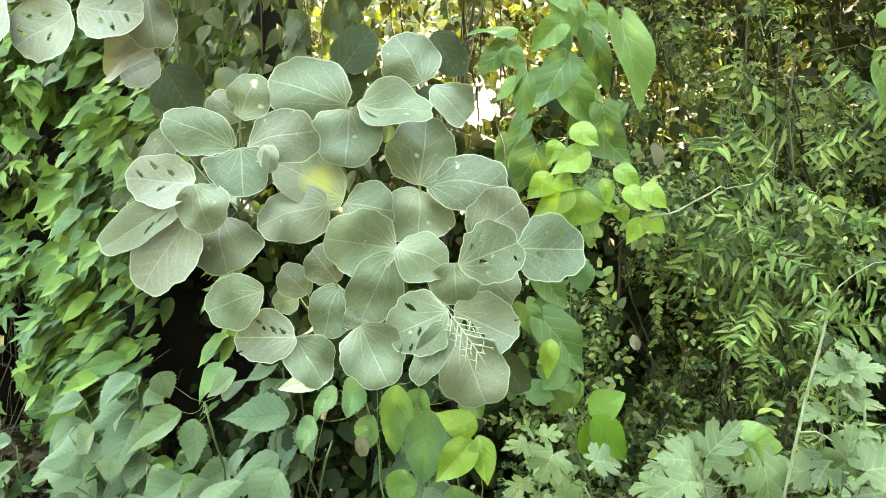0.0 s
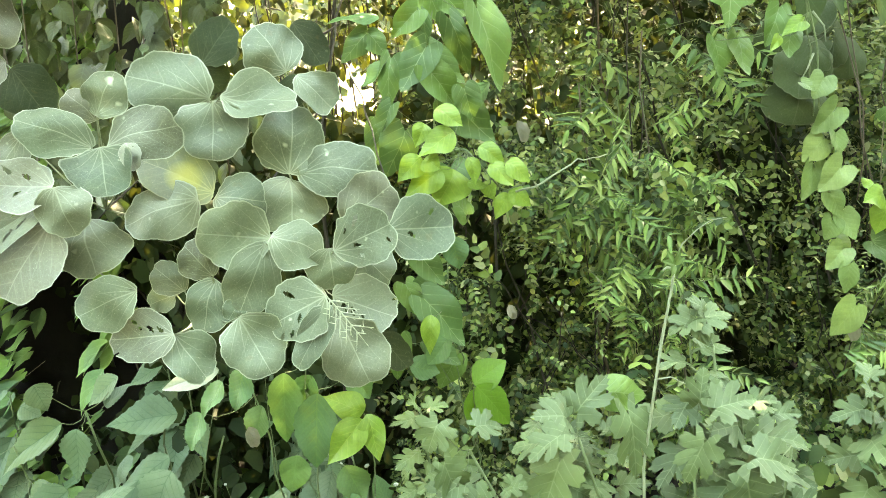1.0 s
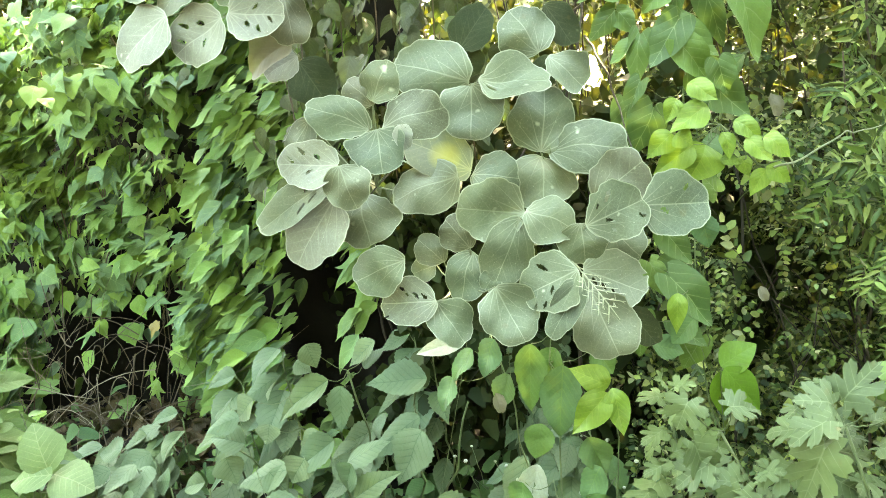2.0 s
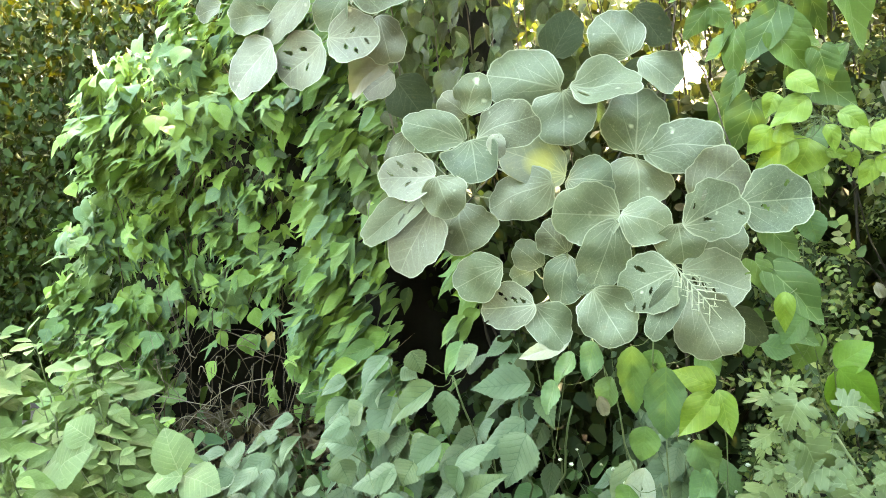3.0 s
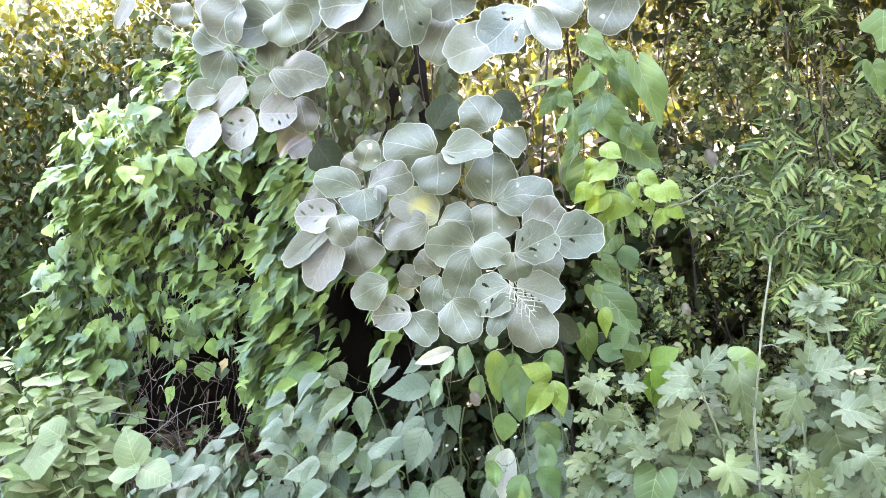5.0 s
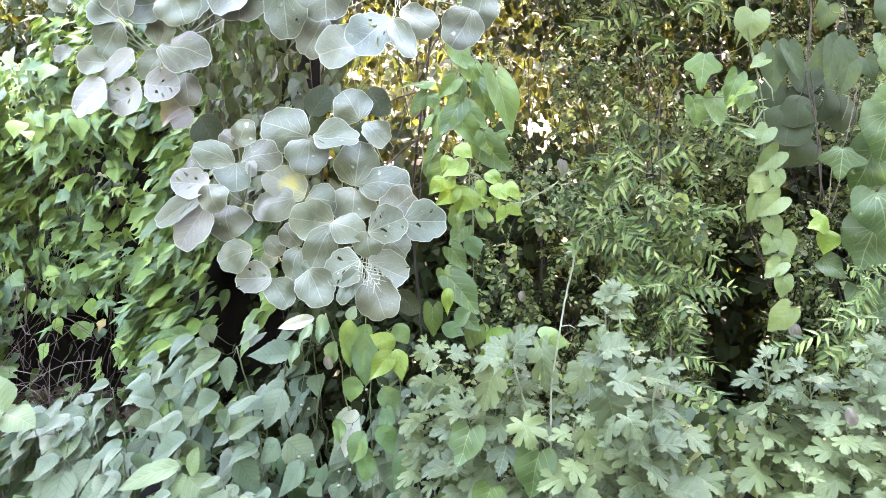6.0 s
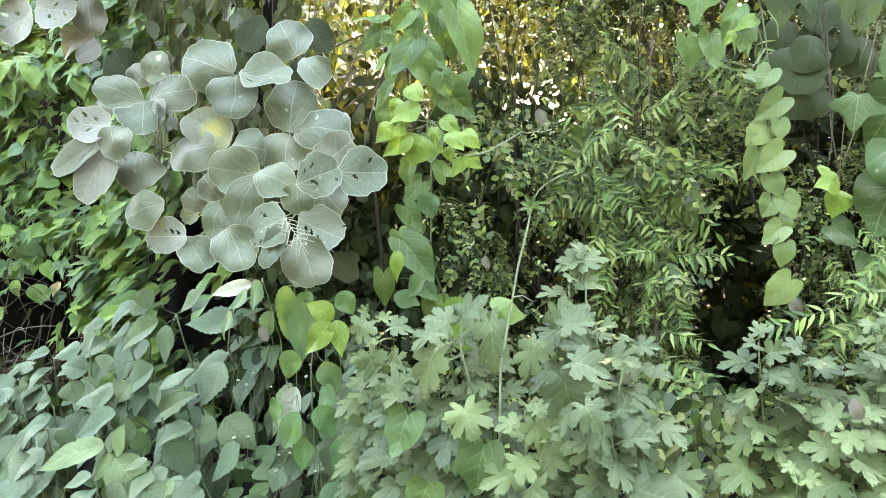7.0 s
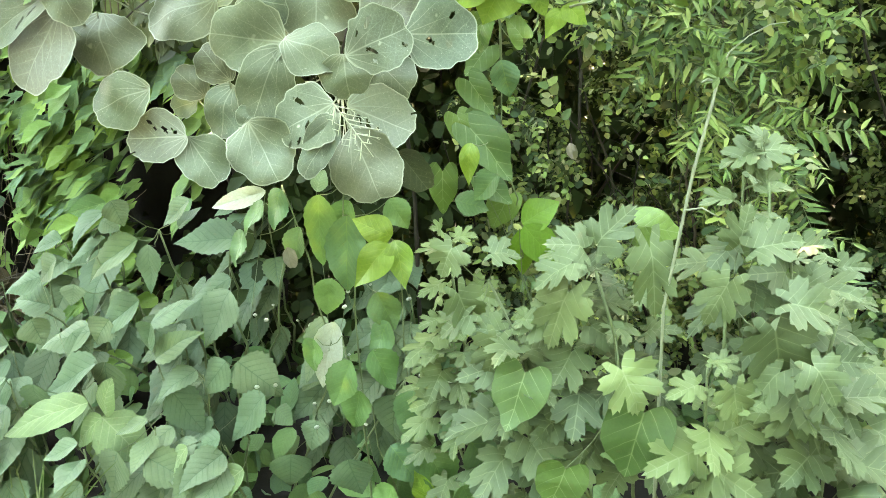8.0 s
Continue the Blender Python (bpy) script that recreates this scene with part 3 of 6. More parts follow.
def mesh_of(name, bm, mat):
    me = bpy.data.meshes.new(name)
    bm.to_mesh(me)
    bm.free()
    me.materials.append(mat)
    return me


def vein_skeleton():
    """What is left of an eaten leaf: midrib, side veins and their twigs."""
    r = random.Random(17)
    bm = bmesh.new()
    add_tube(bm, [(0, i / 6, -0.1 * (i / 6) ** 2) for i in range(7)], (0.018, 0.008), 5)
    for i in range(6):
        for side in (-1, 1):
            f = 0.04 + 0.13 * i + r.uniform(-0.05, 0.05)
            far = 0.44 * math.sin(min(1, f + 0.25) * 2.6) * r.uniform(0.35, 1.0)
            line = [Vector((side * far * k / 4, f + far * 0.85 * (k / 4) ** 0.9, -0.1 * f * f - 0.02 * k / 4)) for k in range(5)]
            add_tube(bm, line, (0.012, 0.005), 4)
            for k in (1, 2, 3):
                d = Vector((side * r.uniform(0.02, 0.09), r.choice((-1, 1)) * r.uniform(0.03, 0.09), -0.01))
                add_tube(bm, [line[k], line[k] + d * 0.5, line[k] + d], (0.009, 0.005), 4)
    return mesh_of("leaf_skeleton", bm, M_VEIN)


def bend(a, b, sag=0.1, n=8, wob=0.0, seed=0):
    """Points from a to b along a sagging, slightly crooked line."""
    rnd = random.Random(seed)
    a, b = Vector(a), Vector(b)
    out = []
    for i in range(n + 1):
        f = i / n
        p = a.lerp(b, f) + Vector((0, 0, -sag * 4 * f * (1 - f)))
        if 0 < i < n:
            p += Vector((rnd.uniform(-wob, wob), rnd.uniform(-wob, wob), rnd.uniform(-wob, wob)))
        out.append(p)
    return out


SHAPES["skeleton"] = [vein_skeleton()]


def stem(name, owner, points, radii, mat, label=""):
    return part(name, mesh_of(name, tube(points, radii), mat), owner, label=label)


def stalks(owner, hub, mat, radius=0.0022):
    """A stalk for each leaf, from the blade's foot back to the nearest of the owner's twigs."""
    for i, p in enumerate(TIPS.get(owner.name, [])):
        h = min((Vector(q) for q in hub), key=lambda q: (q - p).length)
        part("petiole", mesh_of("petiole", tube(bend(p, h, 0.02, 4, 0.004, i), (radius * 0.7, radius), 5), mat), owner)


# ---- many leaves as one mesh ----
def template(me):
    v = np.array([tuple(x.co) for x in me.vertices])
    polys = [tuple(p.vertices) for p in me.polygons]
    uv = np.array([tuple(d.uv) for d in me.uv_layers["blade"].data])
    return v, polys, uv


def swarm(name, templates, mats4, mat, owner=None, label="", category="", kind="stuff"):
    """Joins leaves, one for each 4x4 pose, into one object; templates are picked in turn."""
    vs, starts, totals, idx, uvs = [], [], [], [], []
    base = at = 0
    for k, me in enumerate(templates):
        v, polys, uv = template(me)
        ms = mats4[k::len(templates)]
        n = len(ms)
        if not n:
            continue
        hom = np.concatenate([v, np.ones((len(v), 1))], 1)
        vs.append(np.einsum("nij,vj->nvi", ms, hom)[:, :, :3].reshape(-1, 3))
        flat = np.concatenate([np.array(p) for p in polys])
        lens = np.array([len(p) for p in polys])
        idx.append((flat[None, :] + (np.arange(n) * len(v))[:, None] + base).ravel())
        totals.append(np.tile(lens, n))
        uvs.append(np.tile(uv, (n, 1)))
        base += n * len(v)
    vs, idx, totals, uvs = np.concatenate(vs), np.concatenate(idx), np.concatenate(totals), np.concatenate(uvs)
    starts = np.concatenate([[0], np.cumsum(totals)[:-1]])
    me = bpy.data.meshes.new(name)
    me.vertices.add(len(vs))
    me.vertices.foreach_set("co", vs.astype(np.float32).ravel())
    me.loops.add(len(idx))
    me.loops.foreach_set("vertex_index", idx.astype(np.int32))
    me.polygons.add(len(totals))
    me.polygons.foreach_set("loop_start", starts.astype(np.int32))
    me.update(calc_edges=True)
    layer = me.uv_layers.new(name="blade")
    layer.data.foreach_set("uv", uvs.astype(np.float32).ravel())
    me.validate()
    me.materials.append(mat)
    ob = new(name, me)
    if owner:
        ob.parent = owner
        ob.matrix_parent_inverse = Matrix.Translation(owner.location).inverted()
    return tagged(ob, label, category, kind=kind)


def poses(centres, along, normal, length, width):
    """4x4 poses as an array, from arrays of feet, tip directions, facings, lengths and widths."""
    y = along / np.linalg.norm(along, axis=1, keepdims=True)
    x = np.cross(y, normal)
    x /= np.linalg.norm(x, axis=1, keepdims=True)
    z = np.cross(x, y)
    m = np.zeros((len(y), 4, 4))
    m[:, :3, 0] = x * width[:, None]
    m[:, :3, 1] = y * length[:, None]
    m[:, :3, 2] = z * ((width + length) / 2)[:, None]
    m[:, :3, 3] = centres
    m[:, 3, 3] = 1
    return m


LEAFLET = blade("leaflet", "ovate", M_SMALL, (1.0,), 6, 0.2, 0.15, 0.0, 0, 60)
OVALET = blade("leaflet", "round", M_SMALL, (1.0,), 7, 0.15, 0.1, 0.0, 0, 61)
CHIP = [blade("leaflet", "ovate", M_SMALL, (1.0,), 6, f, d, 0.0, 0, 64) for f, d in ((0.2, 0.2), (0.3, 0.1))]
rng = np.random.default_rng(7)


def sprig(pairs, leaflet, seed, size=0.235, ratio=0.62):
    """A twig end of length 1 with small leaves in pairs, as mesh data."""
    r = random.Random(seed)
    v, polys, uv = template(leaflet)
    vs, fs, uvs = [], [], []
    for i in range(2 * pairs + 1):
        f = (i // 2 + 0.6) / (pairs + 0.6)
        side = 0 if i == 2 * pairs else (1 if i % 2 else -1)
        foot = Vector((0.03 * math.sin(5 * f + seed), f * 0.85, -0.15 * f * f))
        d = Vector((side * r.uniform(0.7, 1.1), r.uniform(0.3, 0.9), r.uniform(-0.5, 0.2))).normalized()
        ln = size * r.uniform(0.7, 1.15)
        m = leaf_pose(foot, foot + d * ln, ln * ratio * r.uniform(0.85, 1.15), (r.uniform(-0.5, 0.5), r.uniform(-0.5, 0.3), 1), seed * 40 + i)
        fs += [tuple(k + len(vs) for k in q) for q in polys]
        vs += [tuple(m @ Vector(c)) for c in v]
        uvs += [tuple(c) for c in uv]
    me = bpy.data.meshes.new("sprig")
    me.from_pydata(vs, [], fs)
    layer = me.uv_layers.new(name="blade")
    layer.data.foreach_set("uv", np.array(uvs, np.float32).ravel())
    me.materials.append(leaflet.materials[0])
    return me


SPRIGS = [sprig(p, l, s) for p, l, s in ((4, OVALET, 1), (3, LEAFLET, 2), (5, LEAFLET, 3), (4, OVALET, 4), (4, CHIP[0], 5))]


def cloud(n, low, high, clump=0.0, clumps=0, spread=0.25):
    """n places in a box, gathered round clump centres when clumps is given."""
    low, high = np.array(low), np.array(high)
    if not clumps:
        return rng.uniform(low, high, (n, 3))
    c = rng.uniform(low, high, (clumps, 3))
    p = c[rng.integers(0, clumps, n)] + rng.normal(0, spread, (n, 3)) * np.array([1.0, 0.8, 0.8])
    loose = rng.random(n) < clump
    p[loose] = rng.uniform(low, high, (int(loose.sum()), 3))
    return p


def free_leaves(p, size, jitter=0.4, down=0.6, ratio=0.62, face=(0.0, -0.6, 0.7)):
    n = len(p)
    along = rng.normal(0, 0.6, (n, 3)) + np.array([0, -0.25, -down])
    normal = rng.normal(0, 0.45, (n, 3)) + np.array(face)
    length = size * (1 + rng.uniform(-jitter, jitter, n))
    return poses(p, along, normal, length, length * ratio * rng.uniform(0.8, 1.2, n))


# ---- the setting ----
def ground():
    bm = bmesh.new()
    n = 90
    grid = {}
    for i in range(n + 1):
        for j in range(n + 1):
            x, y = (i / n - 0.5), (j / n - 0.5)
            x, y = math.copysign(abs(x * 2) ** 3, x) * 400 + 0.0, math.copysign(abs(y * 2) ** 3, y) * 400 + 2.0
            z = 0.06 * noise.noise((x * 1.3, y * 1.3, 0)) + 0.02 * noise.noise((x * 6, y * 6, 3)) if abs(x) < 30 and abs(y) < 30 else 0.0
            z += 0.35 * max(0.0, min(1.0, (y - 1.6) / 2.0)) if abs(y) < 30 else 0.35 * (y > 0)
            grid[i, j] = bm.verts.new((x, y, z))
    for i in range(n):
        for j in range(n):
            f = bm.faces.new((grid[i, j], grid[i + 1, j], grid[i + 1, j + 1], grid[i, j + 1]))
            f.smooth = True
    ob = new("ground", mesh_of("ground", bm, M_SHADED_SOIL))
    tagged(ob, "bare soil under the undergrowth, blackened to stand for shade", "ground", kind="structure")


ground()

# ---- the broad-leaved tree whose branch hangs across the thicket ----
broadleaf_tree = thing("broadleaf_tree", "tree with large round grey-green dusty insect-eaten leaves", "tree", (0.12, 2.5, 0.3))
leaf(broadleaf_tree, "round", (-0.141, 1.585, 1.693), (-0.299, 1.573, 1.757), 0.134)
leaf(broadleaf_tree, "round", (-0.117, 1.565, 1.693), (0.032, 1.553, 1.678), 0.103)
leaf(broadleaf_tree, "round", (-0.136, 1.575, 1.688), (-0.146, 1.563, 1.569), 0.124)
leaf(broadleaf_tree, "round", (0.013, 1.690, 1.751), (-0.034, 1.678, 1.855), 0.120)
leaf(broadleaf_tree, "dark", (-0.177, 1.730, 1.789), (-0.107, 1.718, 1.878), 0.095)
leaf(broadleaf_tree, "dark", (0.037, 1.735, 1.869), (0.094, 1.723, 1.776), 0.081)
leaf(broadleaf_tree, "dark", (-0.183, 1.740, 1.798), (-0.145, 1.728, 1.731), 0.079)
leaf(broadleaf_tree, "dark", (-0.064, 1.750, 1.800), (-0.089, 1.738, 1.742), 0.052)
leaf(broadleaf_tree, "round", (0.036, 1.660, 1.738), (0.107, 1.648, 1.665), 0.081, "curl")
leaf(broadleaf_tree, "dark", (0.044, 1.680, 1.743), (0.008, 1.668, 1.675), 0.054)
leaf(broadleaf_tree, "round", (-0.001, 1.630, 1.523), (0.027, 1.618, 1.660), 0.135)
leaf(broadleaf_tree, "round", (0.022, 1.610, 1.530), (0.187, 1.598, 1.516), 0.127)
leaf(broadleaf_tree, "round", (0.003, 1.615, 1.519), (0.001, 1.565, 1.412), 0.130)
leaf(broadleaf_tree, "yellow", (-0.153, 1.560, 1.497), (-0.278, 1.548, 1.579), 0.111)
leaf(broadleaf_tree, "round", (-0.177, 1.520, 1.484), (-0.323, 1.508, 1.459), 0.107)
leaf(broadleaf_tree, "round", (-0.155, 1.560, 1.490), (-0.054, 1.548, 1.470), 0.094)
leaf(broadleaf_tree, "round", (-0.039, 1.485, 1.393), (-0.173, 1.473, 1.417), 0.116)
leaf(broadleaf_tree, "round", (-0.047, 1.465, 1.384), (-0.110, 1.453, 1.258), 0.094)
leaf(broadleaf_tree, "round", (-0.036, 1.470, 1.395), (0.058, 1.458, 1.365), 0.094)
leaf(broadleaf_tree, "round", (0.105, 1.540, 1.404), (0.210, 1.528, 1.474), 0.109)
leaf(broadleaf_tree, "chewed", (0.085, 1.440, 1.357), (0.196, 1.428, 1.399), 0.104)
leaf(broadleaf_tree, "holes", (0.195, 1.455, 1.387), (0.321, 1.443, 1.382), 0.111)
leaf(broadleaf_tree, "round", (0.074, 1.470, 1.361), (0.078, 1.458, 1.286), 0.092)
leaf(broadleaf_tree, "round", (0.122, 1.500, 1.353), (0.189, 1.488, 1.284), 0.083)
leaf(broadleaf_tree, "holes", (0.061, 1.420, 1.271), (-0.047, 1.408, 1.234), 0.109)
leaf(broadleaf_tree, "round", (0.066, 1.405, 1.257), (-0.001, 1.393, 1.148), 0.053)
leaf(broadleaf_tree, "chewed", (0.071, 1.475, 1.265), (0.188, 1.463, 1.213), 0.109)
leaf(broadleaf_tree, "skeleton", (0.067, 1.375, 1.274), (0.132, 1.363, 1.184), 0.081)
leaf(broadleaf_tree, "round", (0.080, 1.435, 1.226), (0.126, 1.423, 1.093), 0.115)
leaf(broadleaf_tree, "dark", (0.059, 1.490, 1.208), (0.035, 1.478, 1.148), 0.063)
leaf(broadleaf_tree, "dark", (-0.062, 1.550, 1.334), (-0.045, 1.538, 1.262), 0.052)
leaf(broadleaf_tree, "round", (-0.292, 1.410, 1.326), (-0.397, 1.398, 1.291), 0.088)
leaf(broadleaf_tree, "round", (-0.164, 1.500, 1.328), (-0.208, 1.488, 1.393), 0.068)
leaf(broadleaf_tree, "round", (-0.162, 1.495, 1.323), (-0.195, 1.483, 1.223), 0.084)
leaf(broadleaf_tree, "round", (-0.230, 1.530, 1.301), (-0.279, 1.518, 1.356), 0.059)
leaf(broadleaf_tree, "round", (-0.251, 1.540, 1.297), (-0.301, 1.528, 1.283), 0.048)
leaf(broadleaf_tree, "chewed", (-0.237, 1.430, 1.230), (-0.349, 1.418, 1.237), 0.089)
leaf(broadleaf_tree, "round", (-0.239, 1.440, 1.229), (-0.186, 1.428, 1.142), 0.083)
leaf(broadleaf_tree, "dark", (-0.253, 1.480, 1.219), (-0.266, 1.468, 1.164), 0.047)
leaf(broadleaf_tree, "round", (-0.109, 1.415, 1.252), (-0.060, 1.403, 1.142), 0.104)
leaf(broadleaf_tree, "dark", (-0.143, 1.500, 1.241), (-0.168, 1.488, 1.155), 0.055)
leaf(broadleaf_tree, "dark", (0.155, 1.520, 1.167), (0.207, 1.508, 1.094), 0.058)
leaf(broadleaf_tree, "round", (-0.112, 1.470, 1.275), (-0.136, 1.458, 1.244), 0.041)
leaf(broadleaf_tree, "round", (-0.305, 1.380, 1.602), (-0.175, 1.368, 1.624), 0.094)
leaf(broadleaf_tree, "round", (-0.309, 1.370, 1.595), (-0.301, 1.340, 1.513), 0.101, "curl")
leaf(broadleaf_tree, "round", (-0.329, 1.390, 1.602), (-0.450, 1.378, 1.661), 0.079)
leaf(broadleaf_tree, "round", (-0.328, 1.440, 1.660), (-0.292, 1.428, 1.733), 0.073)
leaf(broadleaf_tree, "round", (-0.332, 1.450, 1.654), (-0.376, 1.438, 1.707), 0.065)
leaf(broadleaf_tree, "pale", (-0.259, 1.360, 1.597), (-0.248, 1.348, 1.552), 0.035)
leaf(broadleaf_tree, "palehole", (-0.387, 1.335, 1.531), (-0.504, 1.323, 1.547), 0.085)
leaf(broadleaf_tree, "holes", (-0.402, 1.350, 1.515), (-0.565, 1.338, 1.426), 0.066)
leaf(broadleaf_tree, "round", (-0.405, 1.360, 1.469), (-0.507, 1.348, 1.349), 0.113, "pale")
leaf(broadleaf_tree, "round", (-0.380, 1.325, 1.528), (-0.359, 1.313, 1.450), 0.086)
leaf(broadleaf_tree, "round", (-0.377, 1.430, 1.472), (-0.367, 1.418, 1.365), 0.125)
leaf(broadleaf_tree, "pale", (-0.493, 1.480, 1.780), (-0.568, 1.468, 1.752), 0.065)
leaf(broadleaf_tree, "dark", (-0.542, 1.620, 1.795), (-0.487, 1.608, 1.701), 0.097)
leaf(broadleaf_tree, "round", (-0.498, 1.520, 1.645), (-0.554, 1.508, 1.571), 0.057)
leaf(broadleaf_tree, "palehole", (-0.587, 1.325, 1.846), (-0.689, 1.313, 1.792), 0.109)
leaf(broadleaf_tree, "palehole", (-0.570, 1.320, 1.852), (-0.462, 1.308, 1.834), 0.097)
leaf(broadleaf_tree, "round", (-0.694, 1.310, 1.861), (-0.808, 1.298, 1.792), 0.116, "pale")
leaf(broadleaf_tree, "round", (-0.686, 1.330, 1.936), (-0.794, 1.318, 1.943), 0.081)
leaf(broadleaf_tree, "round", (-0.601, 1.320, 1.957), (-0.709, 1.308, 1.879), 0.066, "pale")
leaf(broadleaf_tree, "round", (-0.665, 1.340, 2.066), (-0.738, 1.328, 2.122), 0.100)
leaf(broadleaf_tree, "round", (-0.652, 1.330, 2.057), (-0.711, 1.318, 1.955), 0.104)
leaf(broadleaf_tree, "dark", (-0.663, 1.370, 2.087), (-0.513, 1.358, 2.136), 0.092)
leaf(broadleaf_tree, "palehole", (-0.628, 1.300, 2.219), (-0.629, 1.288, 2.099), 0.131)
leaf(broadleaf_tree, "round", (-0.517, 1.320, 1.966), (-0.484, 1.308, 2.057), 0.089)
leaf(broadleaf_tree, "round", (-0.498, 1.300, 1.956), (-0.358, 1.288, 1.929), 0.118)
leaf(broadleaf_tree, "round", (-0.525, 1.340, 1.965), (-0.579, 1.328, 1.874), 0.082)
leaf(broadleaf_tree, "round", (-0.437, 1.345, 2.186), (-0.440, 1.333, 2.046), 0.145)
leaf(broadleaf_tree, "round", (-0.815, 1.330, 1.980), (-0.872, 1.318, 1.965), 0.052)
leaf(broadleaf_tree, "pink", (-0.494, 1.450, 1.811), (-0.593, 1.438, 1.759), 0.068)
leaf(broadleaf_tree, "pale", (-0.943, 1.340, 2.278), (-1.014, 1.328, 2.202), 0.043)
leaf(broadleaf_tree, "round", (-0.858, 1.380, 2.172), (-0.911, 1.368, 2.137), 0.055)
leaf(broadleaf_tree, "round", (-0.784, 1.360, 2.236), (-0.810, 1.348, 2.167), 0.069)
leaf(broadleaf_tree, "round", (-0.489, 1.420, 1.905), (-0.474, 1.408, 1.799), 0.078)
leaf(broadleaf_tree, "round", (-0.551, 1.249, 2.162), (-0.640, 1.247, 2.073), 0.137)
leaf(broadleaf_tree, "round", (-0.469, 1.290, 2.095), (-0.603, 1.262, 2.076), 0.113)
leaf(broadleaf_tree, "round", (-0.439, 1.270, 2.110), (-0.406, 1.279, 2.016), 0.119)
leaf(broadleaf_tree, "chewed", (-0.214, 1.271, 2.143), (-0.230, 1.241, 2.011), 0.160)
leaf(broadleaf_tree, "holes", (-0.078, 1.220, 2.074), (-0.069, 1.222, 1.935), 0.103)
leaf(broadleaf_tree, "round", (0.046, 1.242, 2.118), (0.037, 1.235, 1.979), 0.143)
leaf(broadleaf_tree, "chewed", (0.242, 1.210, 1.943), (0.128, 1.180, 1.887), 0.133)
leaf(broadleaf_tree, "round", (0.153, 1.270, 1.914), (0.015, 1.242, 1.883), 0.122)
leaf(broadleaf_tree, "round", (0.246, 1.200, 1.944), (0.297, 1.177, 1.831), 0.058)
leaf(broadleaf_tree, "round", (0.263, 1.220, 1.978), (0.354, 1.228, 1.915), 0.083)
leaf(broadleaf_tree, "round", (0.465, 1.232, 1.960), (0.405, 1.232, 1.863), 0.101)
leaf(broadleaf_tree, "round", (0.497, 1.276, 2.022), (0.466, 1.283, 1.920), 0.094)
leaf(broadleaf_tree, "round", (0.018, 1.310, 2.007), (-0.045, 1.294, 1.898), 0.093)
leaf(broadleaf_tree, "round", (-0.174, 1.241, 2.071), (-0.307, 1.232, 2.080), 0.127)
leaf(broadleaf_tree, "round", (-0.108, 1.300, 2.096), (-0.164, 1.301, 2.055), 0.120)
TRUNK = [(0.0, 2.6, 0.2), (0.03, 2.58, 0.9), (0.02, 2.5, 1.5), (0.12, 2.45, 2.0), (0.24, 2.4, 2.6), (0.3, 2.4, 3.6)]
stem("trunk", broadleaf_tree, TRUNK, (0.008, 0.004), M_BARK, "thin grey-brown bark")
BRANCHES = [bend((0.2, 2.4, 2.2), (0.02, 1.66, 1.34), -0.06, 12, 0.005, 1),
         bend((0.14, 2.42, 2.0), (-0.42, 1.5, 1.42), -0.05, 12, 0.005, 2),
         bend((0.14, 2.42, 1.9), (0.22, 1.62, 1.42), -0.06, 10, 0.005, 3),
         bend((0.18, 2.44, 2.6), (-0.55, 1.38, 1.95), -0.08, 12, 0.005, 4),
         bend((0.18, 2.44, 2.8), (0.25, 1.3, 2.1), -0.12, 12, 0.005, 5),
         bend((0.12, 2.42, 1.8), (-0.22, 1.6, 1.26), -0.03, 10, 0.005, 6)]
for bough in BRANCHES:
    stem("branch", broadleaf_tree, bough, (0.004, 0.0016), M_BARK)
stalks(broadleaf_tree, [p for bough in BRANCHES for p in bough[4:]], M_PALESTEM, 0.002)

# upper foliage of the tree, added out of view high over the thicket to shade it
crown = rng.uniform((-2.6, 1.7, 2.75), (2.9, 3.9, 4.6), (8500, 3))
crown = crown[(crown[:, 2] > 2.75 + 0.4 * (crown[:, 1] - 1.7)) & (crown[:, 2] < 4.6 - 0.25 * (crown[:, 0] - 0.1) ** 2) & (np.sin(crown[:, 0] * 4.1) + np.sin(crown[:, 1] * 5.3) + np.sin(crown[:, 2] * 4.7) > -1.2)]
for i in range(7):
    stem("bough", broadleaf_tree, bend((0.26, 2.4, 2.7 + 0.1 * i), (-1.8 + 0.65 * i, 2.3 + 0.35 * (i % 3), 3.5 + 0.15 * (i % 4)), -0.1, 8, 0.03, 40 + i), (0.012, 0.004), M_BARK)
swarm("crown", [blade("broad_leaf", "round", M_ROUND, (1.0,), 8, 0.1, 0.12, 0.0, 0, 16)], free_leaves(crown, 0.14, 0.3, 0.4, 0.9, (0.0, -0.4, 0.9)), M_ROUND, broadleaf_tree)

# ---- climbers and shoots in front of the thicket ----
climbing_vine = thing("climbing_vine", "climbing vine with green heart-shaped leaves and lime shoots", "vine", (0.45, 2.1, 0.3))
leaf(climbing_vine, "heart", (0.347, 1.826, 1.804), (0.274, 1.826, 1.697), 0.086)
leaf(climbing_vine, "heart", (0.356, 1.868, 1.807), (0.435, 1.872, 1.707), 0.071)
leaf(climbing_vine, "heart", (0.345, 1.822, 1.752), (0.417, 1.830, 1.654), 0.078)
leaf(climbing_vine, "heart", (0.479, 1.825, 1.886), (0.540, 1.809, 1.687), 0.101)
leaf(climbing_vine, "heart", (0.417, 1.857, 1.873), (0.465, 1.863, 1.737), 0.065)
leaf(climbing_vine, "heart", (0.335, 1.840, 1.896), (0.266, 1.847, 1.838), 0.065)
leaf(climbing_vine, "heart", (0.346, 1.853, 1.899), (0.364, 1.835, 1.820), 0.051)
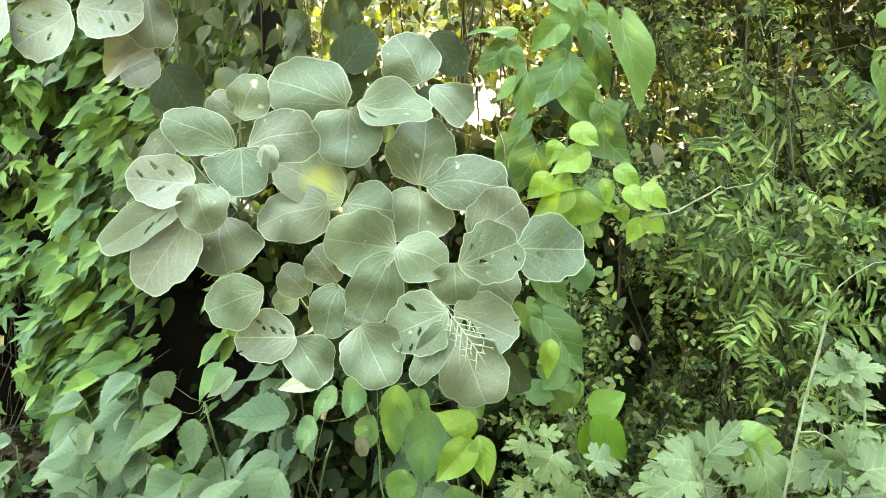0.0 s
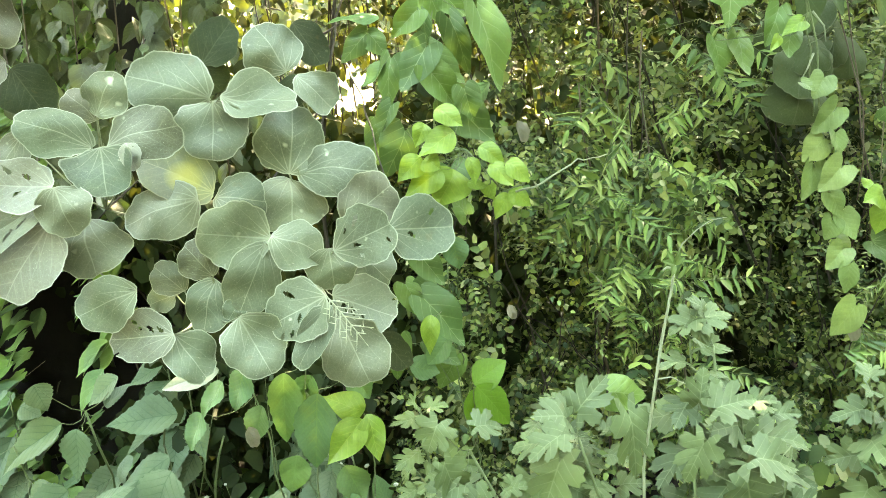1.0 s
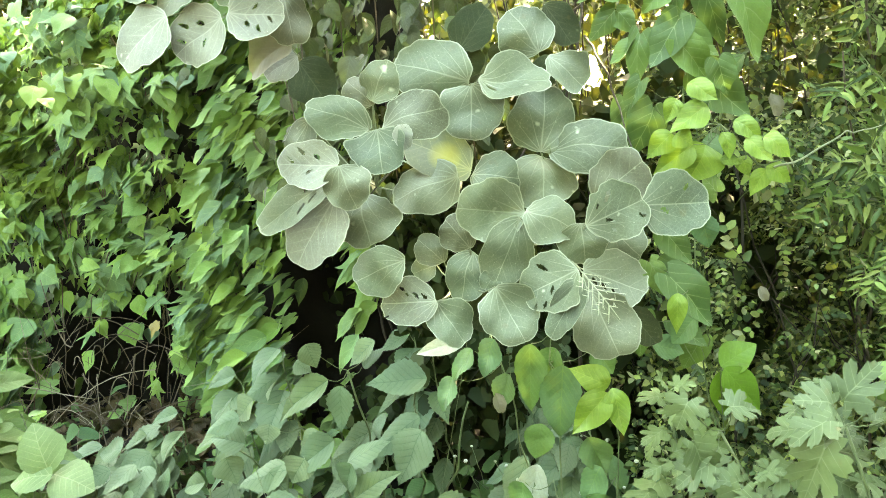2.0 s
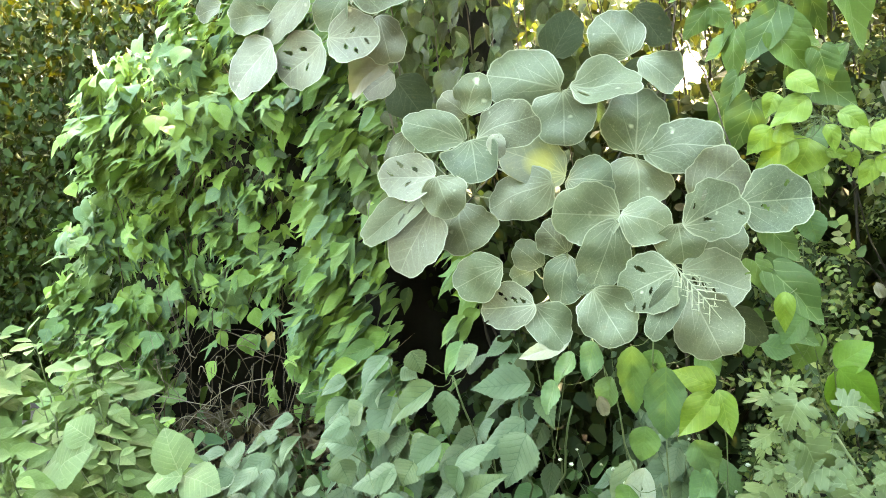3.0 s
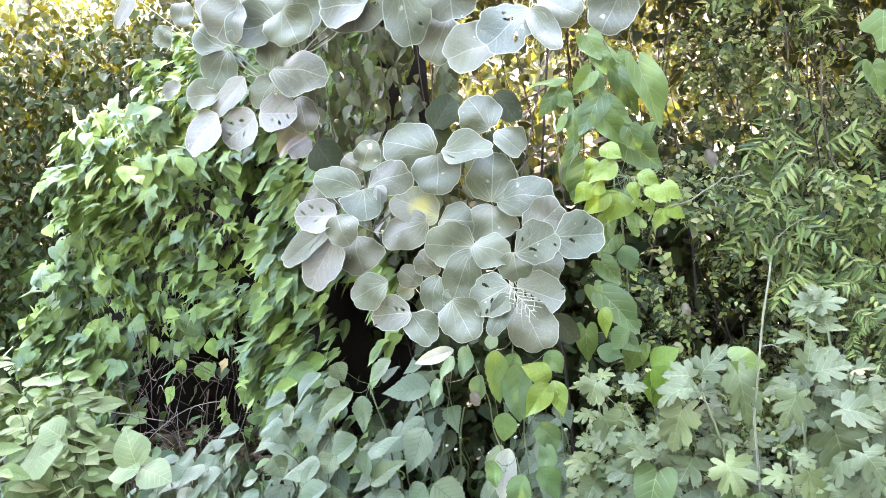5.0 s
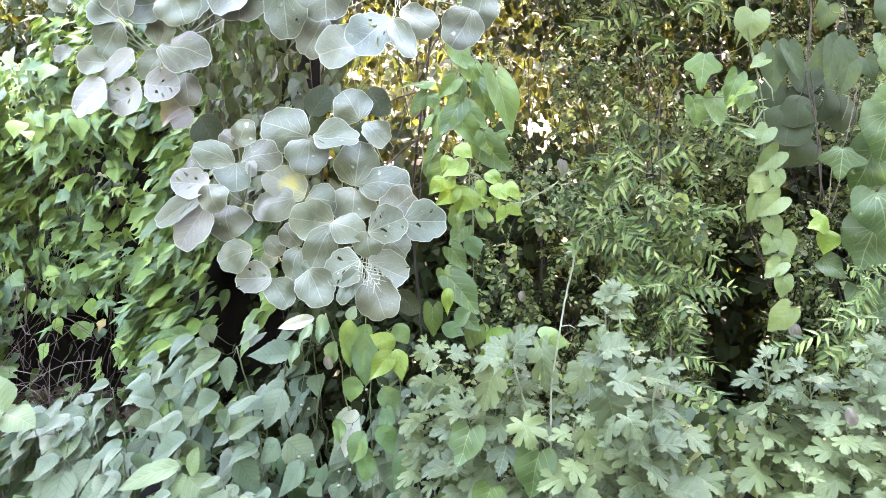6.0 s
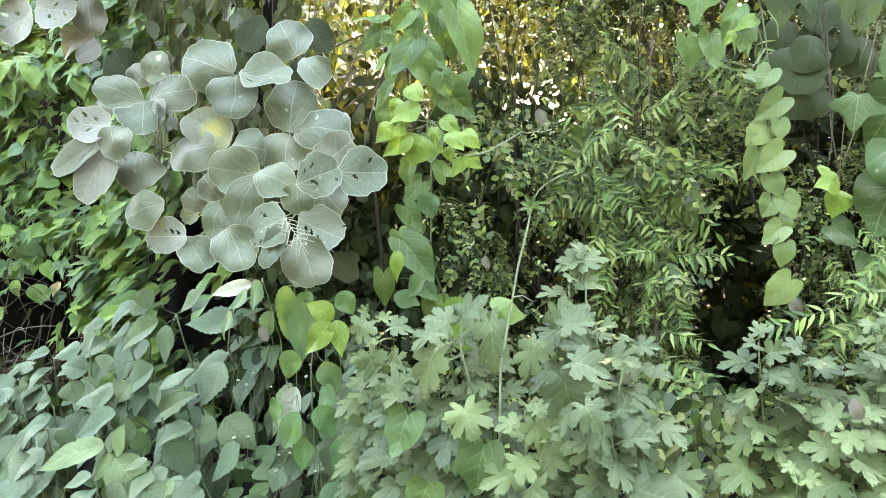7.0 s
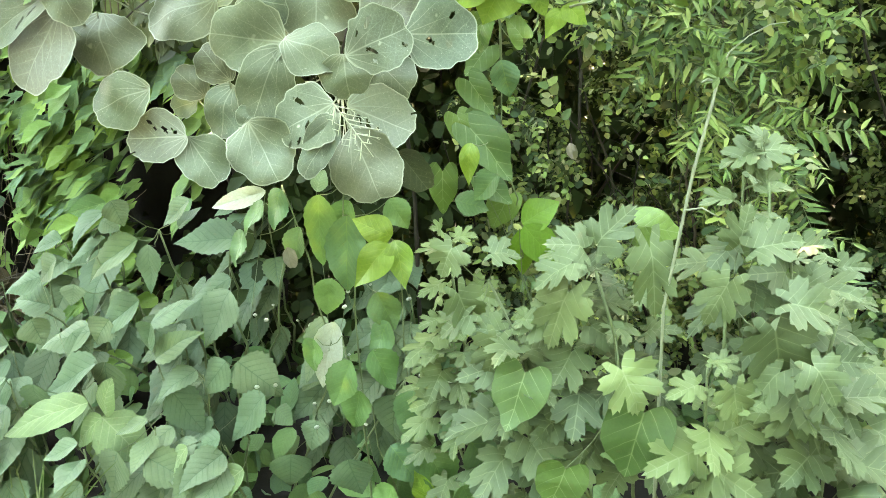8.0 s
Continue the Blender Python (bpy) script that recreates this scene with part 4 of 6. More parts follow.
leaf(climbing_vine, "ovate", (0.245, 1.950, 1.904), (0.119, 1.933, 1.926), 0.057)
leaf(climbing_vine, "heart", (0.210, 1.950, 1.873), (0.143, 1.927, 1.809), 0.063)
leaf(climbing_vine, "heart", (0.213, 1.950, 1.873), (0.257, 1.923, 1.818), 0.060)
leaf(climbing_vine, "heart", (0.264, 1.900, 1.795), (0.230, 1.876, 1.673), 0.067)
leaf(climbing_vine, "ovate", (0.260, 1.930, 1.801), (0.183, 1.928, 1.737), 0.054)
leaf(climbing_vine, "heart", (0.409, 1.930, 1.679), (0.513, 1.940, 1.562), 0.110)
leaf(climbing_vine, "heart", (0.277, 1.870, 1.609), (0.234, 1.846, 1.499), 0.102)
leaf(climbing_vine, "heart", (0.382, 1.850, 1.506), (0.392, 1.822, 1.418), 0.093)
leaf(climbing_vine, "heart", (0.283, 1.879, 1.293), (0.338, 1.871, 1.208), 0.070)
leaf(climbing_vine, "heart", (0.279, 1.844, 1.182), (0.383, 1.824, 1.061), 0.102)
leaf(climbing_vine, "heart", (0.322, 1.950, 1.194), (0.241, 1.944, 1.175), 0.087)
leaf(climbing_vine, "ovate", (0.516, 1.950, 1.722), (0.451, 1.953, 1.654), 0.071)
leaf(climbing_vine, "heart", (0.221, 1.970, 1.636), (0.202, 1.958, 1.534), 0.073)
leaf(climbing_vine, "heart", (0.332, 1.930, 1.370), (0.272, 1.917, 1.301), 0.072)
leaf(climbing_vine, "heart", (0.414, 1.900, 1.383), (0.370, 1.872, 1.441), 0.065)
leaf(climbing_vine, "heart", (0.205, 1.870, 1.081), (0.195, 1.877, 0.965), 0.070)
leaf(climbing_vine, "heart", (0.243, 1.950, 1.211), (0.282, 1.921, 1.126), 0.067)
leaf(climbing_vine, "ovate", (0.342, 1.900, 1.071), (0.275, 1.890, 1.003), 0.085)
leaf(climbing_vine, "ovate", (0.226, 1.910, 0.999), (0.313, 1.914, 0.981), 0.072)
leaf(climbing_vine, "heart", (0.366, 1.950, 1.983), (0.417, 1.925, 1.891), 0.077)
leaf(climbing_vine, "heart", (0.332, 1.950, 2.041), (0.365, 1.949, 1.948), 0.077)
leaf(climbing_vine, "heart", (0.422, 1.950, 1.952), (0.472, 1.958, 1.896), 0.065)
leaf(climbing_vine, "lime", (0.342, 1.700, 1.642), (0.393, 1.685, 1.597), 0.049)
leaf(climbing_vine, "lime", (0.380, 1.700, 1.585), (0.297, 1.685, 1.536), 0.053)
leaf(climbing_vine, "lime", (0.316, 1.720, 1.611), (0.291, 1.705, 1.565), 0.037)
leaf(climbing_vine, "lime", (0.298, 1.700, 1.533), (0.245, 1.685, 1.492), 0.048)
leaf(climbing_vine, "lime", (0.303, 1.700, 1.528), (0.337, 1.685, 1.502), 0.042)
leaf(climbing_vine, "lime", (0.346, 1.730, 1.503), (0.262, 1.715, 1.451), 0.054)
leaf(climbing_vine, "lime", (0.377, 1.750, 1.500), (0.338, 1.735, 1.422), 0.089)
leaf(climbing_vine, "lime", (0.437, 1.720, 1.546), (0.490, 1.705, 1.507), 0.042)
leaf(climbing_vine, "lime", (0.413, 1.720, 1.524), (0.423, 1.705, 1.469), 0.031)
leaf(climbing_vine, "lime", (0.458, 1.710, 1.503), (0.501, 1.695, 1.449), 0.048)
leaf(climbing_vine, "lime", (0.496, 1.710, 1.502), (0.549, 1.695, 1.468), 0.048)
leaf(climbing_vine, "lime", (0.502, 1.730, 1.436), (0.548, 1.715, 1.406), 0.041)
leaf(climbing_vine, "lime", (0.501, 1.730, 1.429), (0.466, 1.715, 1.381), 0.036)
leaf(climbing_vine, "lime", (0.447, 1.740, 1.464), (0.465, 1.725, 1.427), 0.033)
leaf(climbing_vine, "lime", (0.406, 1.740, 1.465), (0.443, 1.725, 1.448), 0.025)
leaf(climbing_vine, "lime", (0.356, 1.720, 1.646), (0.388, 1.705, 1.621), 0.024)
leaf(climbing_vine, "lime", (0.286, 1.742, 1.157), (0.273, 1.726, 1.072), 0.037)
leaf(climbing_vine, "heart", (0.329, 1.770, 1.424), (0.308, 1.771, 1.352), 0.066)
leaf(climbing_vine, "heart", (0.430, 1.820, 1.695), (0.448, 1.821, 1.614), 0.067)
leaf(climbing_vine, "heart", (0.252, 1.870, 1.674), (0.208, 1.868, 1.600), 0.055)
leaf(climbing_vine, "ovate", (0.360, 1.820, 1.334), (0.384, 1.817, 1.251), 0.068)
CLIMB = [bend((0.42, 2.1, 0.3), (0.36, 1.92, 1.3), 0, 10, 0.02, 11), bend((0.36, 1.92, 1.3), (0.4, 2.0, 2.4), 0, 10, 0.02, 12),
         bend((0.37, 1.85, 1.56), (0.408, 1.73, 1.542), 0, 3, 0.004, 13) + bend((0.43, 1.73, 1.515), (0.484, 1.73, 1.442), 0, 4, 0.003, 13) + bend((0.5, 1.73, 1.438), (0.54, 1.73, 1.448), 0, 2, 0.002, 13)]
for c in CLIMB:
    stem("vine_stem", climbing_vine, c, (0.003, 0.0018), M_STEM)
stalks(climbing_vine, [p for c in CLIMB for p in c], M_STEM, 0.0012)
tendril = bend((0.515, 1.72, 1.432), (0.674, 1.72, 1.496), 0.012, 8, 0.003, 14) + bend((0.69, 1.73, 1.49), (0.76, 1.76, 1.50), 0, 3, 0.002, 15)
stem("tendril", climbing_vine, tendril, (0.0028, 0.0014), M_PALESTEM, "pale bare shoot")

bean_seedling = thing("bean_shoot", "lime green three-leaved bean shoot", "plant", (0.12, 1.75, 0.2))
leaf(bean_seedling, "lime", (0.106, 1.646, 0.972), (0.030, 1.630, 1.008), 0.055)
leaf(bean_seedling, "lime", (0.099, 1.642, 0.954), (0.018, 1.624, 0.872), 0.060)
leaf(bean_seedling, "lime", (0.110, 1.650, 0.962), (0.124, 1.639, 0.862), 0.050)
stem("stalk", bean_seedling, bend((0.104, 1.645, 0.965), (0.12, 1.75, 0.2), 0, 6, 0.01, 15), (0.0014, 0.002), M_STEM)
bean_vine = thing("bean_vine", "bright green three-leaved bean vine", "plant", (0.4, 1.95, 0.2))
leaf(bean_vine, "lime2", (0.393, 1.896, 0.934), (0.482, 1.894, 0.990), 0.082)
leaf(bean_vine, "lime2", (0.395, 1.868, 0.936), (0.484, 1.875, 0.819), 0.084)
leaf(bean_vine, "lime2", (0.392, 1.889, 0.924), (0.391, 1.882, 0.805), 0.065)
leaf(bean_vine, "heart", (0.296, 1.980, 1.041), (0.367, 1.950, 0.971), 0.068)
leaf(bean_vine, "heart", (0.357, 1.980, 0.994), (0.317, 1.972, 0.906), 0.083)
stem("stalk", bean_vine, bend((0.385, 1.86, 0.93), (0.4, 1.95, 0.2), 0, 6, 0.01, 16), (0.0014, 0.002), M_STEM)
stalks(bean_vine, [(0.388, 1.88, 0.85)], M_STEM, 0.0012)
shrub_below = thing("shrub", "shrub with long dark green pointed leaves under the branch", "shrub", (-0.05, 1.85, 0.2))
leaf(shrub_below, "ovate", (0.004, 1.685, 1.017), (-0.029, 1.682, 0.831), 0.100)
leaf(shrub_below, "ovate", (-0.074, 1.750, 1.059), (-0.098, 1.739, 0.884), 0.083)
leaf(shrub_below, "ovate", (-0.161, 1.750, 1.075), (-0.219, 1.753, 0.981), 0.080)
leaf(shrub_below, "ovate", (-0.142, 1.780, 0.978), (-0.172, 1.776, 0.891), 0.068)
leaf(shrub_below, "ovate", (-0.225, 1.800, 1.038), (-0.305, 1.802, 0.970), 0.076)
leaf(shrub_below, "ovate", (0.077, 1.800, 1.029), (0.123, 1.784, 0.963), 0.068)
leaf(shrub_below, "ovate", (-0.018, 1.800, 1.032), (-0.062, 1.796, 0.951), 0.069)
leaf(shrub_below, "ovate", (0.045, 1.714, 0.825), (0.081, 1.717, 0.729), 0.079)
leaf(shrub_below, "ovate", (-0.069, 1.750, 0.855), (-0.091, 1.734, 0.766), 0.075)
leaf(shrub_below, "ovate", (-0.283, 1.800, 0.970), (-0.344, 1.804, 0.886), 0.083)
SPRIG = [bend((-0.05, 1.85, 0.2), (-0.02, 1.78, 1.1), 0, 8, 0.015, 17), bend((-0.08, 1.85, 0.5), (-0.18, 1.8, 1.08), 0, 8, 0.015, 18)]
for s in SPRIG:
    stem("stalk", shrub_below, s, (0.003, 0.0018), M_STEM)
stalks(shrub_below, [p for s in SPRIG for p in s], M_STEM, 0.0012)

shrub_low = thing("shrub", "low shrub with dark green pointed leaves among the weeds", "shrub", (0.15, 1.75, 0.1))
leaf(shrub_low, "ovate", (0.129, 1.639, 0.610), (0.100, 1.628, 0.475), 0.094)
leaf(shrub_low, "ovate", (0.212, 1.663, 0.597), (0.260, 1.653, 0.484), 0.082)
leaf(shrub_low, "ovate", (0.056, 1.650, 0.465), (0.122, 1.626, 0.386), 0.089)
leaf(shrub_low, "ovate", (-0.002, 1.665, 0.603), (-0.043, 1.668, 0.499), 0.084)
leaf(shrub_low, "ovate", (0.151, 1.634, 0.456), (0.201, 1.613, 0.348), 0.096)
leaf(shrub_low, "ovate", (0.309, 1.560, 0.638), (0.287, 1.563, 0.514), 0.100)
leaf(shrub_low, "ovate", (0.031, 1.678, 0.696), (0.077, 1.674, 0.597), 0.080)
leaf(shrub_low, "ovate", (-0.014, 1.632, 0.687), (-0.065, 1.630, 0.578), 0.079)
leaf(shrub_low, "ovate", (0.252, 1.560, 0.519), (0.309, 1.569, 0.417), 0.088)
leaf(shrub_low, "ovate", (-0.125, 1.760, 0.701), (-0.160, 1.770, 0.609), 0.085)
leaf(shrub_low, "ovate", (0.071, 1.710, 0.753), (0.008, 1.708, 0.657), 0.075)
leaf(shrub_low, "lime", (0.145, 1.610, 0.346), (0.123, 1.582, 0.434), 0.043)
leaf(shrub_low, "lime", (0.158, 1.610, 0.342), (0.161, 1.614, 0.412), 0.037)
leaf(shrub_low, "ovate", (0.062, 1.643, 0.365), (-0.002, 1.639, 0.264), 0.095)
leaf(shrub_low, "ovate", (0.232, 1.560, 0.409), (0.264, 1.568, 0.305), 0.089)
LOW = [bend((0.15 + dx * 0.4, 1.76, 0.1), (0.15 + dx, 1.72, 0.72), 0, 6, 0.012, 80 + i) for i, dx in enumerate((-0.2, -0.05, 0.1, 0.25))]
for c in LOW:
    stem("stalk", shrub_low, c, (0.0022, 0.0014), M_STEM)
stalks(shrub_low, [p for c in LOW for p in c], M_STEM, 0.0012)

hanging_vine = thing("hanging_vine", "vine with pale green heart-shaped leaves hanging in a string", "vine", (1.36, 1.9, 2.9))
leaf(hanging_vine, "heartp", (1.365, 1.860, 2.046), (1.342, 1.840, 1.931), 0.114)
leaf(hanging_vine, "heartp", (1.398, 1.860, 1.885), (1.331, 1.840, 1.854), 0.051)
leaf(hanging_vine, "heartp", (1.393, 1.850, 1.647), (1.340, 1.830, 1.579), 0.069)
leaf(hanging_vine, "heartp", (1.323, 1.840, 1.638), (1.359, 1.820, 1.608), 0.037)
leaf(hanging_vine, "heartp", (1.422, 1.850, 1.565), (1.325, 1.830, 1.487), 0.077)
leaf(hanging_vine, "heartp", (1.377, 1.850, 1.484), (1.304, 1.830, 1.422), 0.075)
leaf(hanging_vine, "heartp", (1.410, 1.840, 1.497), (1.410, 1.820, 1.421), 0.057)
leaf(hanging_vine, "heartp", (1.417, 1.830, 1.411), (1.324, 1.810, 1.337), 0.082)
leaf(hanging_vine, "heartp", (1.355, 1.860, 1.421), (1.303, 1.840, 1.305), 0.065)
leaf(hanging_vine, "heartp", (1.382, 1.840, 1.342), (1.419, 1.820, 1.263), 0.065)
leaf(hanging_vine, "heartp", (1.387, 1.840, 1.270), (1.350, 1.820, 1.208), 0.069)
leaf(hanging_vine, "heartp", (1.420, 1.850, 1.280), (1.458, 1.830, 1.193), 0.073)
leaf(hanging_vine, "heartp", (1.412, 1.840, 1.190), (1.341, 1.820, 1.130), 0.069)
leaf(hanging_vine, "heartp", (1.408, 1.860, 1.213), (1.448, 1.840, 1.153), 0.071)
leaf(hanging_vine, "heartp", (1.418, 1.830, 1.142), (1.404, 1.810, 1.055), 0.066)
leaf(hanging_vine, "heartp", (1.431, 1.830, 1.034), (1.341, 1.810, 0.944), 0.086)
leaf(hanging_vine, "lobed3", (1.223, 1.980, 1.945), (1.198, 1.960, 1.816), 0.125)
leaf(hanging_vine, "heart", (1.183, 2.030, 1.791), (1.201, 2.010, 1.691), 0.083)
leaf(hanging_vine, "heart", (1.258, 2.040, 1.797), (1.261, 2.020, 1.679), 0.087)
leaf(hanging_vine, "heart", (1.318, 1.920, 1.848), (1.274, 1.900, 1.749), 0.069)
leaf(hanging_vine, "heart", (1.342, 1.910, 1.788), (1.314, 1.890, 1.703), 0.064)
leaf(hanging_vine, "lime", (1.370, 1.880, 1.804), (1.301, 1.860, 1.775), 0.040)
leaf(hanging_vine, "lime", (1.304, 1.900, 1.774), (1.273, 1.880, 1.735), 0.024)
STRING = bend((1.36, 1.9, 2.9), (1.35, 1.86, 1.95), 0, 6, 0.01, 19) + bend((1.355, 1.86, 1.9), (1.44, 1.87, 1.05), 0, 10, 0.012, 20)
stem("vine_stem", hanging_vine, STRING, (0.003, 0.0022), M_STEM)
stem("vine_stem", hanging_vine, bend((1.362, 1.88, 2.0), (1.38, 1.89, 1.55), 0, 8, 0.014, 21), (0.0025, 0.002), M_STEM)
for c in (((1.395, 1.89, 1.827), (1.42, 1.88, 1.784), (1.422, 1.88, 1.743)), ((1.385, 1.88, 1.715), (1.36, 1.87, 1.676), (1.338, 1.86, 1.652))):
    stem("tendril", hanging_vine, c, (0.003, 0.0014), M_PALESTEM, "pale curled tendril")
stalks(hanging_vine, STRING, M_STEM, 0.0015)

heart_creeper = thing("heart_creeper", "creeper with large glossy green heart-shaped leaves", "vine", (1.8, 2.2, 0.3))
leaf(heart_creeper, "glossy", (1.790, 1.870, 1.674), (1.760, 1.850, 1.511), 0.215)
leaf(heart_creeper, "glossy", (1.739, 1.860, 1.411), (1.761, 1.840, 1.246), 0.211)
leaf(heart_creeper, "glossy", (1.881, 1.950, 1.884), (1.869, 1.930, 1.745), 0.195)
leaf(heart_creeper, "glossy", (1.868, 1.930, 1.733), (1.726, 1.910, 1.708), 0.119)
leaf(heart_creeper, "glossy", (1.767, 1.950, 1.556), (1.689, 1.930, 1.417), 0.170)
leaf(heart_creeper, "glossy", (1.747, 1.930, 1.289), (1.684, 1.910, 1.146), 0.214)
leaf(heart_creeper, "glossy", (1.846, 2.000, 1.953), (1.855, 1.980, 1.841), 0.112)
leaf(heart_creeper, "dull", (1.472, 2.020, 1.954), (1.455, 2.000, 1.788), 0.092)
leaf(heart_creeper, "dull", (1.513, 2.000, 1.949), (1.550, 1.980, 1.825), 0.079)
leaf(heart_creeper, "dull", (1.660, 1.950, 1.942), (1.556, 1.930, 1.852), 0.077)
leaf(heart_creeper, "dull", (1.647, 1.940, 1.936), (1.620, 1.920, 1.778), 0.078)
leaf(heart_creeper, "dull", (1.696, 1.970, 1.933), (1.711, 1.950, 1.843), 0.063)
leaf(heart_creeper, "dull", (1.699, 1.950, 1.863), (1.664, 1.930, 1.756), 0.076)
leaf(heart_creeper, "dull", (1.760, 1.980, 1.883), (1.787, 1.960, 1.799), 0.065)
leaf(heart_creeper, "glossy3", (1.645, 1.900, 1.567), (1.626, 1.880, 1.460), 0.148)
leaf(heart_creeper, "lime", (1.599, 1.930, 1.318), (1.525, 1.910, 1.302), 0.056)
leaf(heart_creeper, "lime", (1.608, 1.940, 1.289), (1.586, 1.920, 1.220), 0.066)
leaf(heart_creeper, "lime", (1.561, 1.950, 1.365), (1.555, 1.930, 1.333), 0.030)
# two shaded leaves further back; the dull colour stands in for their shade
leaf(heart_creeper, "dull", (1.688, 2.100, 2.109), (1.662, 2.080, 2.025), 0.089)
leaf(heart_creeper, "dull", (1.949, 2.100, 2.112), (1.933, 2.080, 1.966), 0.200)
leaf(heart_creeper, "glossy", (1.824, 1.980, 1.022), (1.696, 1.960, 0.979), 0.125)
leaf(heart_creeper, "glossy", (1.715, 2.000, 1.080), (1.728, 1.980, 0.943), 0.116)
leaf(heart_creeper, "glossy", (1.594, 1.980, 1.183), (1.665, 1.960, 1.122), 0.084)
leaf(heart_creeper, "lime", (1.913, 1.860, 1.556), (1.871, 1.840, 1.515), 0.038)
leaf(heart_creeper, "lime", (1.864, 1.860, 1.492), (1.836, 1.840, 1.464), 0.029)
leaf(heart_creeper, "lime", (1.829, 1.855, 1.462), (1.799, 1.835, 1.422), 0.035)
leaf(heart_creeper, "lime", (1.936, 2.000, 1.950), (1.892, 1.980, 1.908), 0.061)
leaf(heart_creeper, "lime", (1.977, 2.000, 1.935), (1.924, 1.980, 1.875), 0.081)
leaf(heart_creeper, "lime", (1.993, 2.000, 1.883), (1.936, 1.980, 1.858), 0.040)
leaf(heart_creeper, "lime", (1.897, 2.000, 1.939), (1.927, 1.980, 1.931), 0.022)
# stacked broad leaves, dimmed by colour where shade falls on them
leaf(heart_creeper, "shaded_grey", (1.557, 2.340, 1.895), (1.535, 2.280, 1.756), 0.151, face=(0.05, -0.75, 0.65))
leaf(heart_creeper, "shaded_grey", (1.740, 2.330, 1.880), (1.711, 2.270, 1.730), 0.129, face=(0.05, -0.75, 0.65))
leaf(heart_creeper, "shaded_grey", (1.697, 2.320, 1.946), (1.623, 2.260, 1.847), 0.126, face=(0.05, -0.75, 0.65))
leaf(heart_creeper, "shaded_grey", (1.624, 2.270, 1.817), (1.595, 2.210, 1.712), 0.127, face=(0.05, -0.75, 0.65))
leaf(heart_creeper, "shaded_grey", (1.600, 2.280, 1.789), (1.552, 2.220, 1.635), 0.182, face=(0.05, -0.75, 0.65))
leaf(heart_creeper, "shaded_grey", (1.618, 2.330, 1.696), (1.569, 2.270, 1.572), 0.208, face=(0.05, -0.75, 0.65))
leaf(heart_creeper, "shaded_grey", (1.817, 2.380, 1.821), (1.792, 2.320, 1.697), 0.105, face=(0.05, -0.75, 0.65))
leaf(heart_creeper, "shaded_grey", (1.662, 2.330, 1.871), (1.641, 2.270, 1.782), 0.127, face=(0.05, -0.75, 0.65))
CREEP = [bend((1.8, 2.2, 0.3), (1.75, 2.05, 2.6), 0, 14, 0.03, 22), bend((1.62, 2.1, 2.6), (1.6, 2.0, 1.2), 0, 10, 0.02, 23),
         bend((1.64, 2.12, 2.6), (1.58, 2.02, 1.3), 0, 10, 0.025, 24)]
for c in CREEP:
    stem("vine_stem", heart_creeper, c, (0.0026, 0.002), M_TWIG)
for c in (((1.63, 1.95, 1.552), (1.617, 1.95, 1.452), (1.607, 1.95, 1.352)), ((1.666, 1.95, 1.509), (1.631, 1.95, 1.411), (1.603, 1.95, 1.342)),
          ((1.721, 1.95, 1.787), (1.698, 1.95, 1.688), (1.674, 1.95, 1.599), (1.66, 1.95, 1.57)), ((1.692, 1.95, 1.769), (1.685, 1.95, 1.719), (1.666, 1.95, 1.671))):
    stem("tendril", heart_creeper, c, (0.0022, 0.0012), M_STRAW, "dry hanging tendril")
stem("shoot", heart_creeper, [(1.977, 1.87, 1.592), (1.9, 1.87, 1.521), (1.866, 1.87, 1.481), (1.822, 1.87, 1.431), (1.793, 1.87, 1.411)], (0.0035, 0.0025), M_PALESTEM, "pale young shoot")
stalks(heart_creeper, [p for c in CREEP for p in c], M_STEM, 0.0012)

# the tall bare flower stalk in front
tall_stalk = thing("tall_stalk", "tall pale green bare flower stalk leaning over the weeds", "weed", (0.6, 1.33, 0.1))
stem("stalk", tall_stalk, [(0.6, 1.33, 0.1), (0.61, 1.31, 0.5), (0.63, 1.3, 0.89), (0.68, 1.29, 1.13), (0.708, 1.29, 1.23), (0.72, 1.29, 1.285)], (0.0036, 0.0024), M_PALESTEM)
stem("twig", tall_stalk, [(0.718, 1.29, 1.28), (0.735, 1.29, 1.312), (0.765, 1.29, 1.335), (0.80, 1.3, 1.35), (0.83, 1.3, 1.352)], (0.0016, 0.0006), M_PALESTEM)
stem("twig", tall_stalk, [(0.717, 1.29, 1.265), (0.70, 1.285, 1.272), (0.69, 1.28, 1.268)], (0.004, 0.0015), M_PALESTEM)
stem("twig", tall_stalk, [(0.664, 1.292, 1.06), (0.69, 1.28, 1.065), (0.715, 1.275, 1.05)], (0.002, 0.001), M_PALESTEM)
for k, (dx, dz) in enumerate(((-0.025, 0.012), (-0.012, 0.028), (0.012, 0.03), (-0.03, -0.008), (0.02, 0.012), (-0.008, -0.02))):
    foot = Vector((0.716, 1.288, 1.275))
    part("bud_leaf", SHAPES["palew"][k % 3], tall_stalk, leaf_pose(foot, foot + Vector((dx, -0.008, dz)), 0.012, (0.1, -1, 0.3), k))

# ---- low shrubs with broad toothed leaves ----
nettle_shrub = thing("nettle_shrub", "low shrub with broad blue-green toothed leaves", "shrub", (-0.6, 2.4, 0.3))
leaf(nettle_shrub, "ovateb", (-0.436, 2.150, 0.892), (-0.621, 2.100, 0.901), 0.131)
leaf(nettle_shrub, "ovateb", (-0.763, 2.169, 0.899), (-0.975, 2.164, 0.779), 0.107)
leaf(nettle_shrub, "ovateb", (-0.709, 2.142, 0.883), (-0.734, 2.118, 0.737), 0.123)
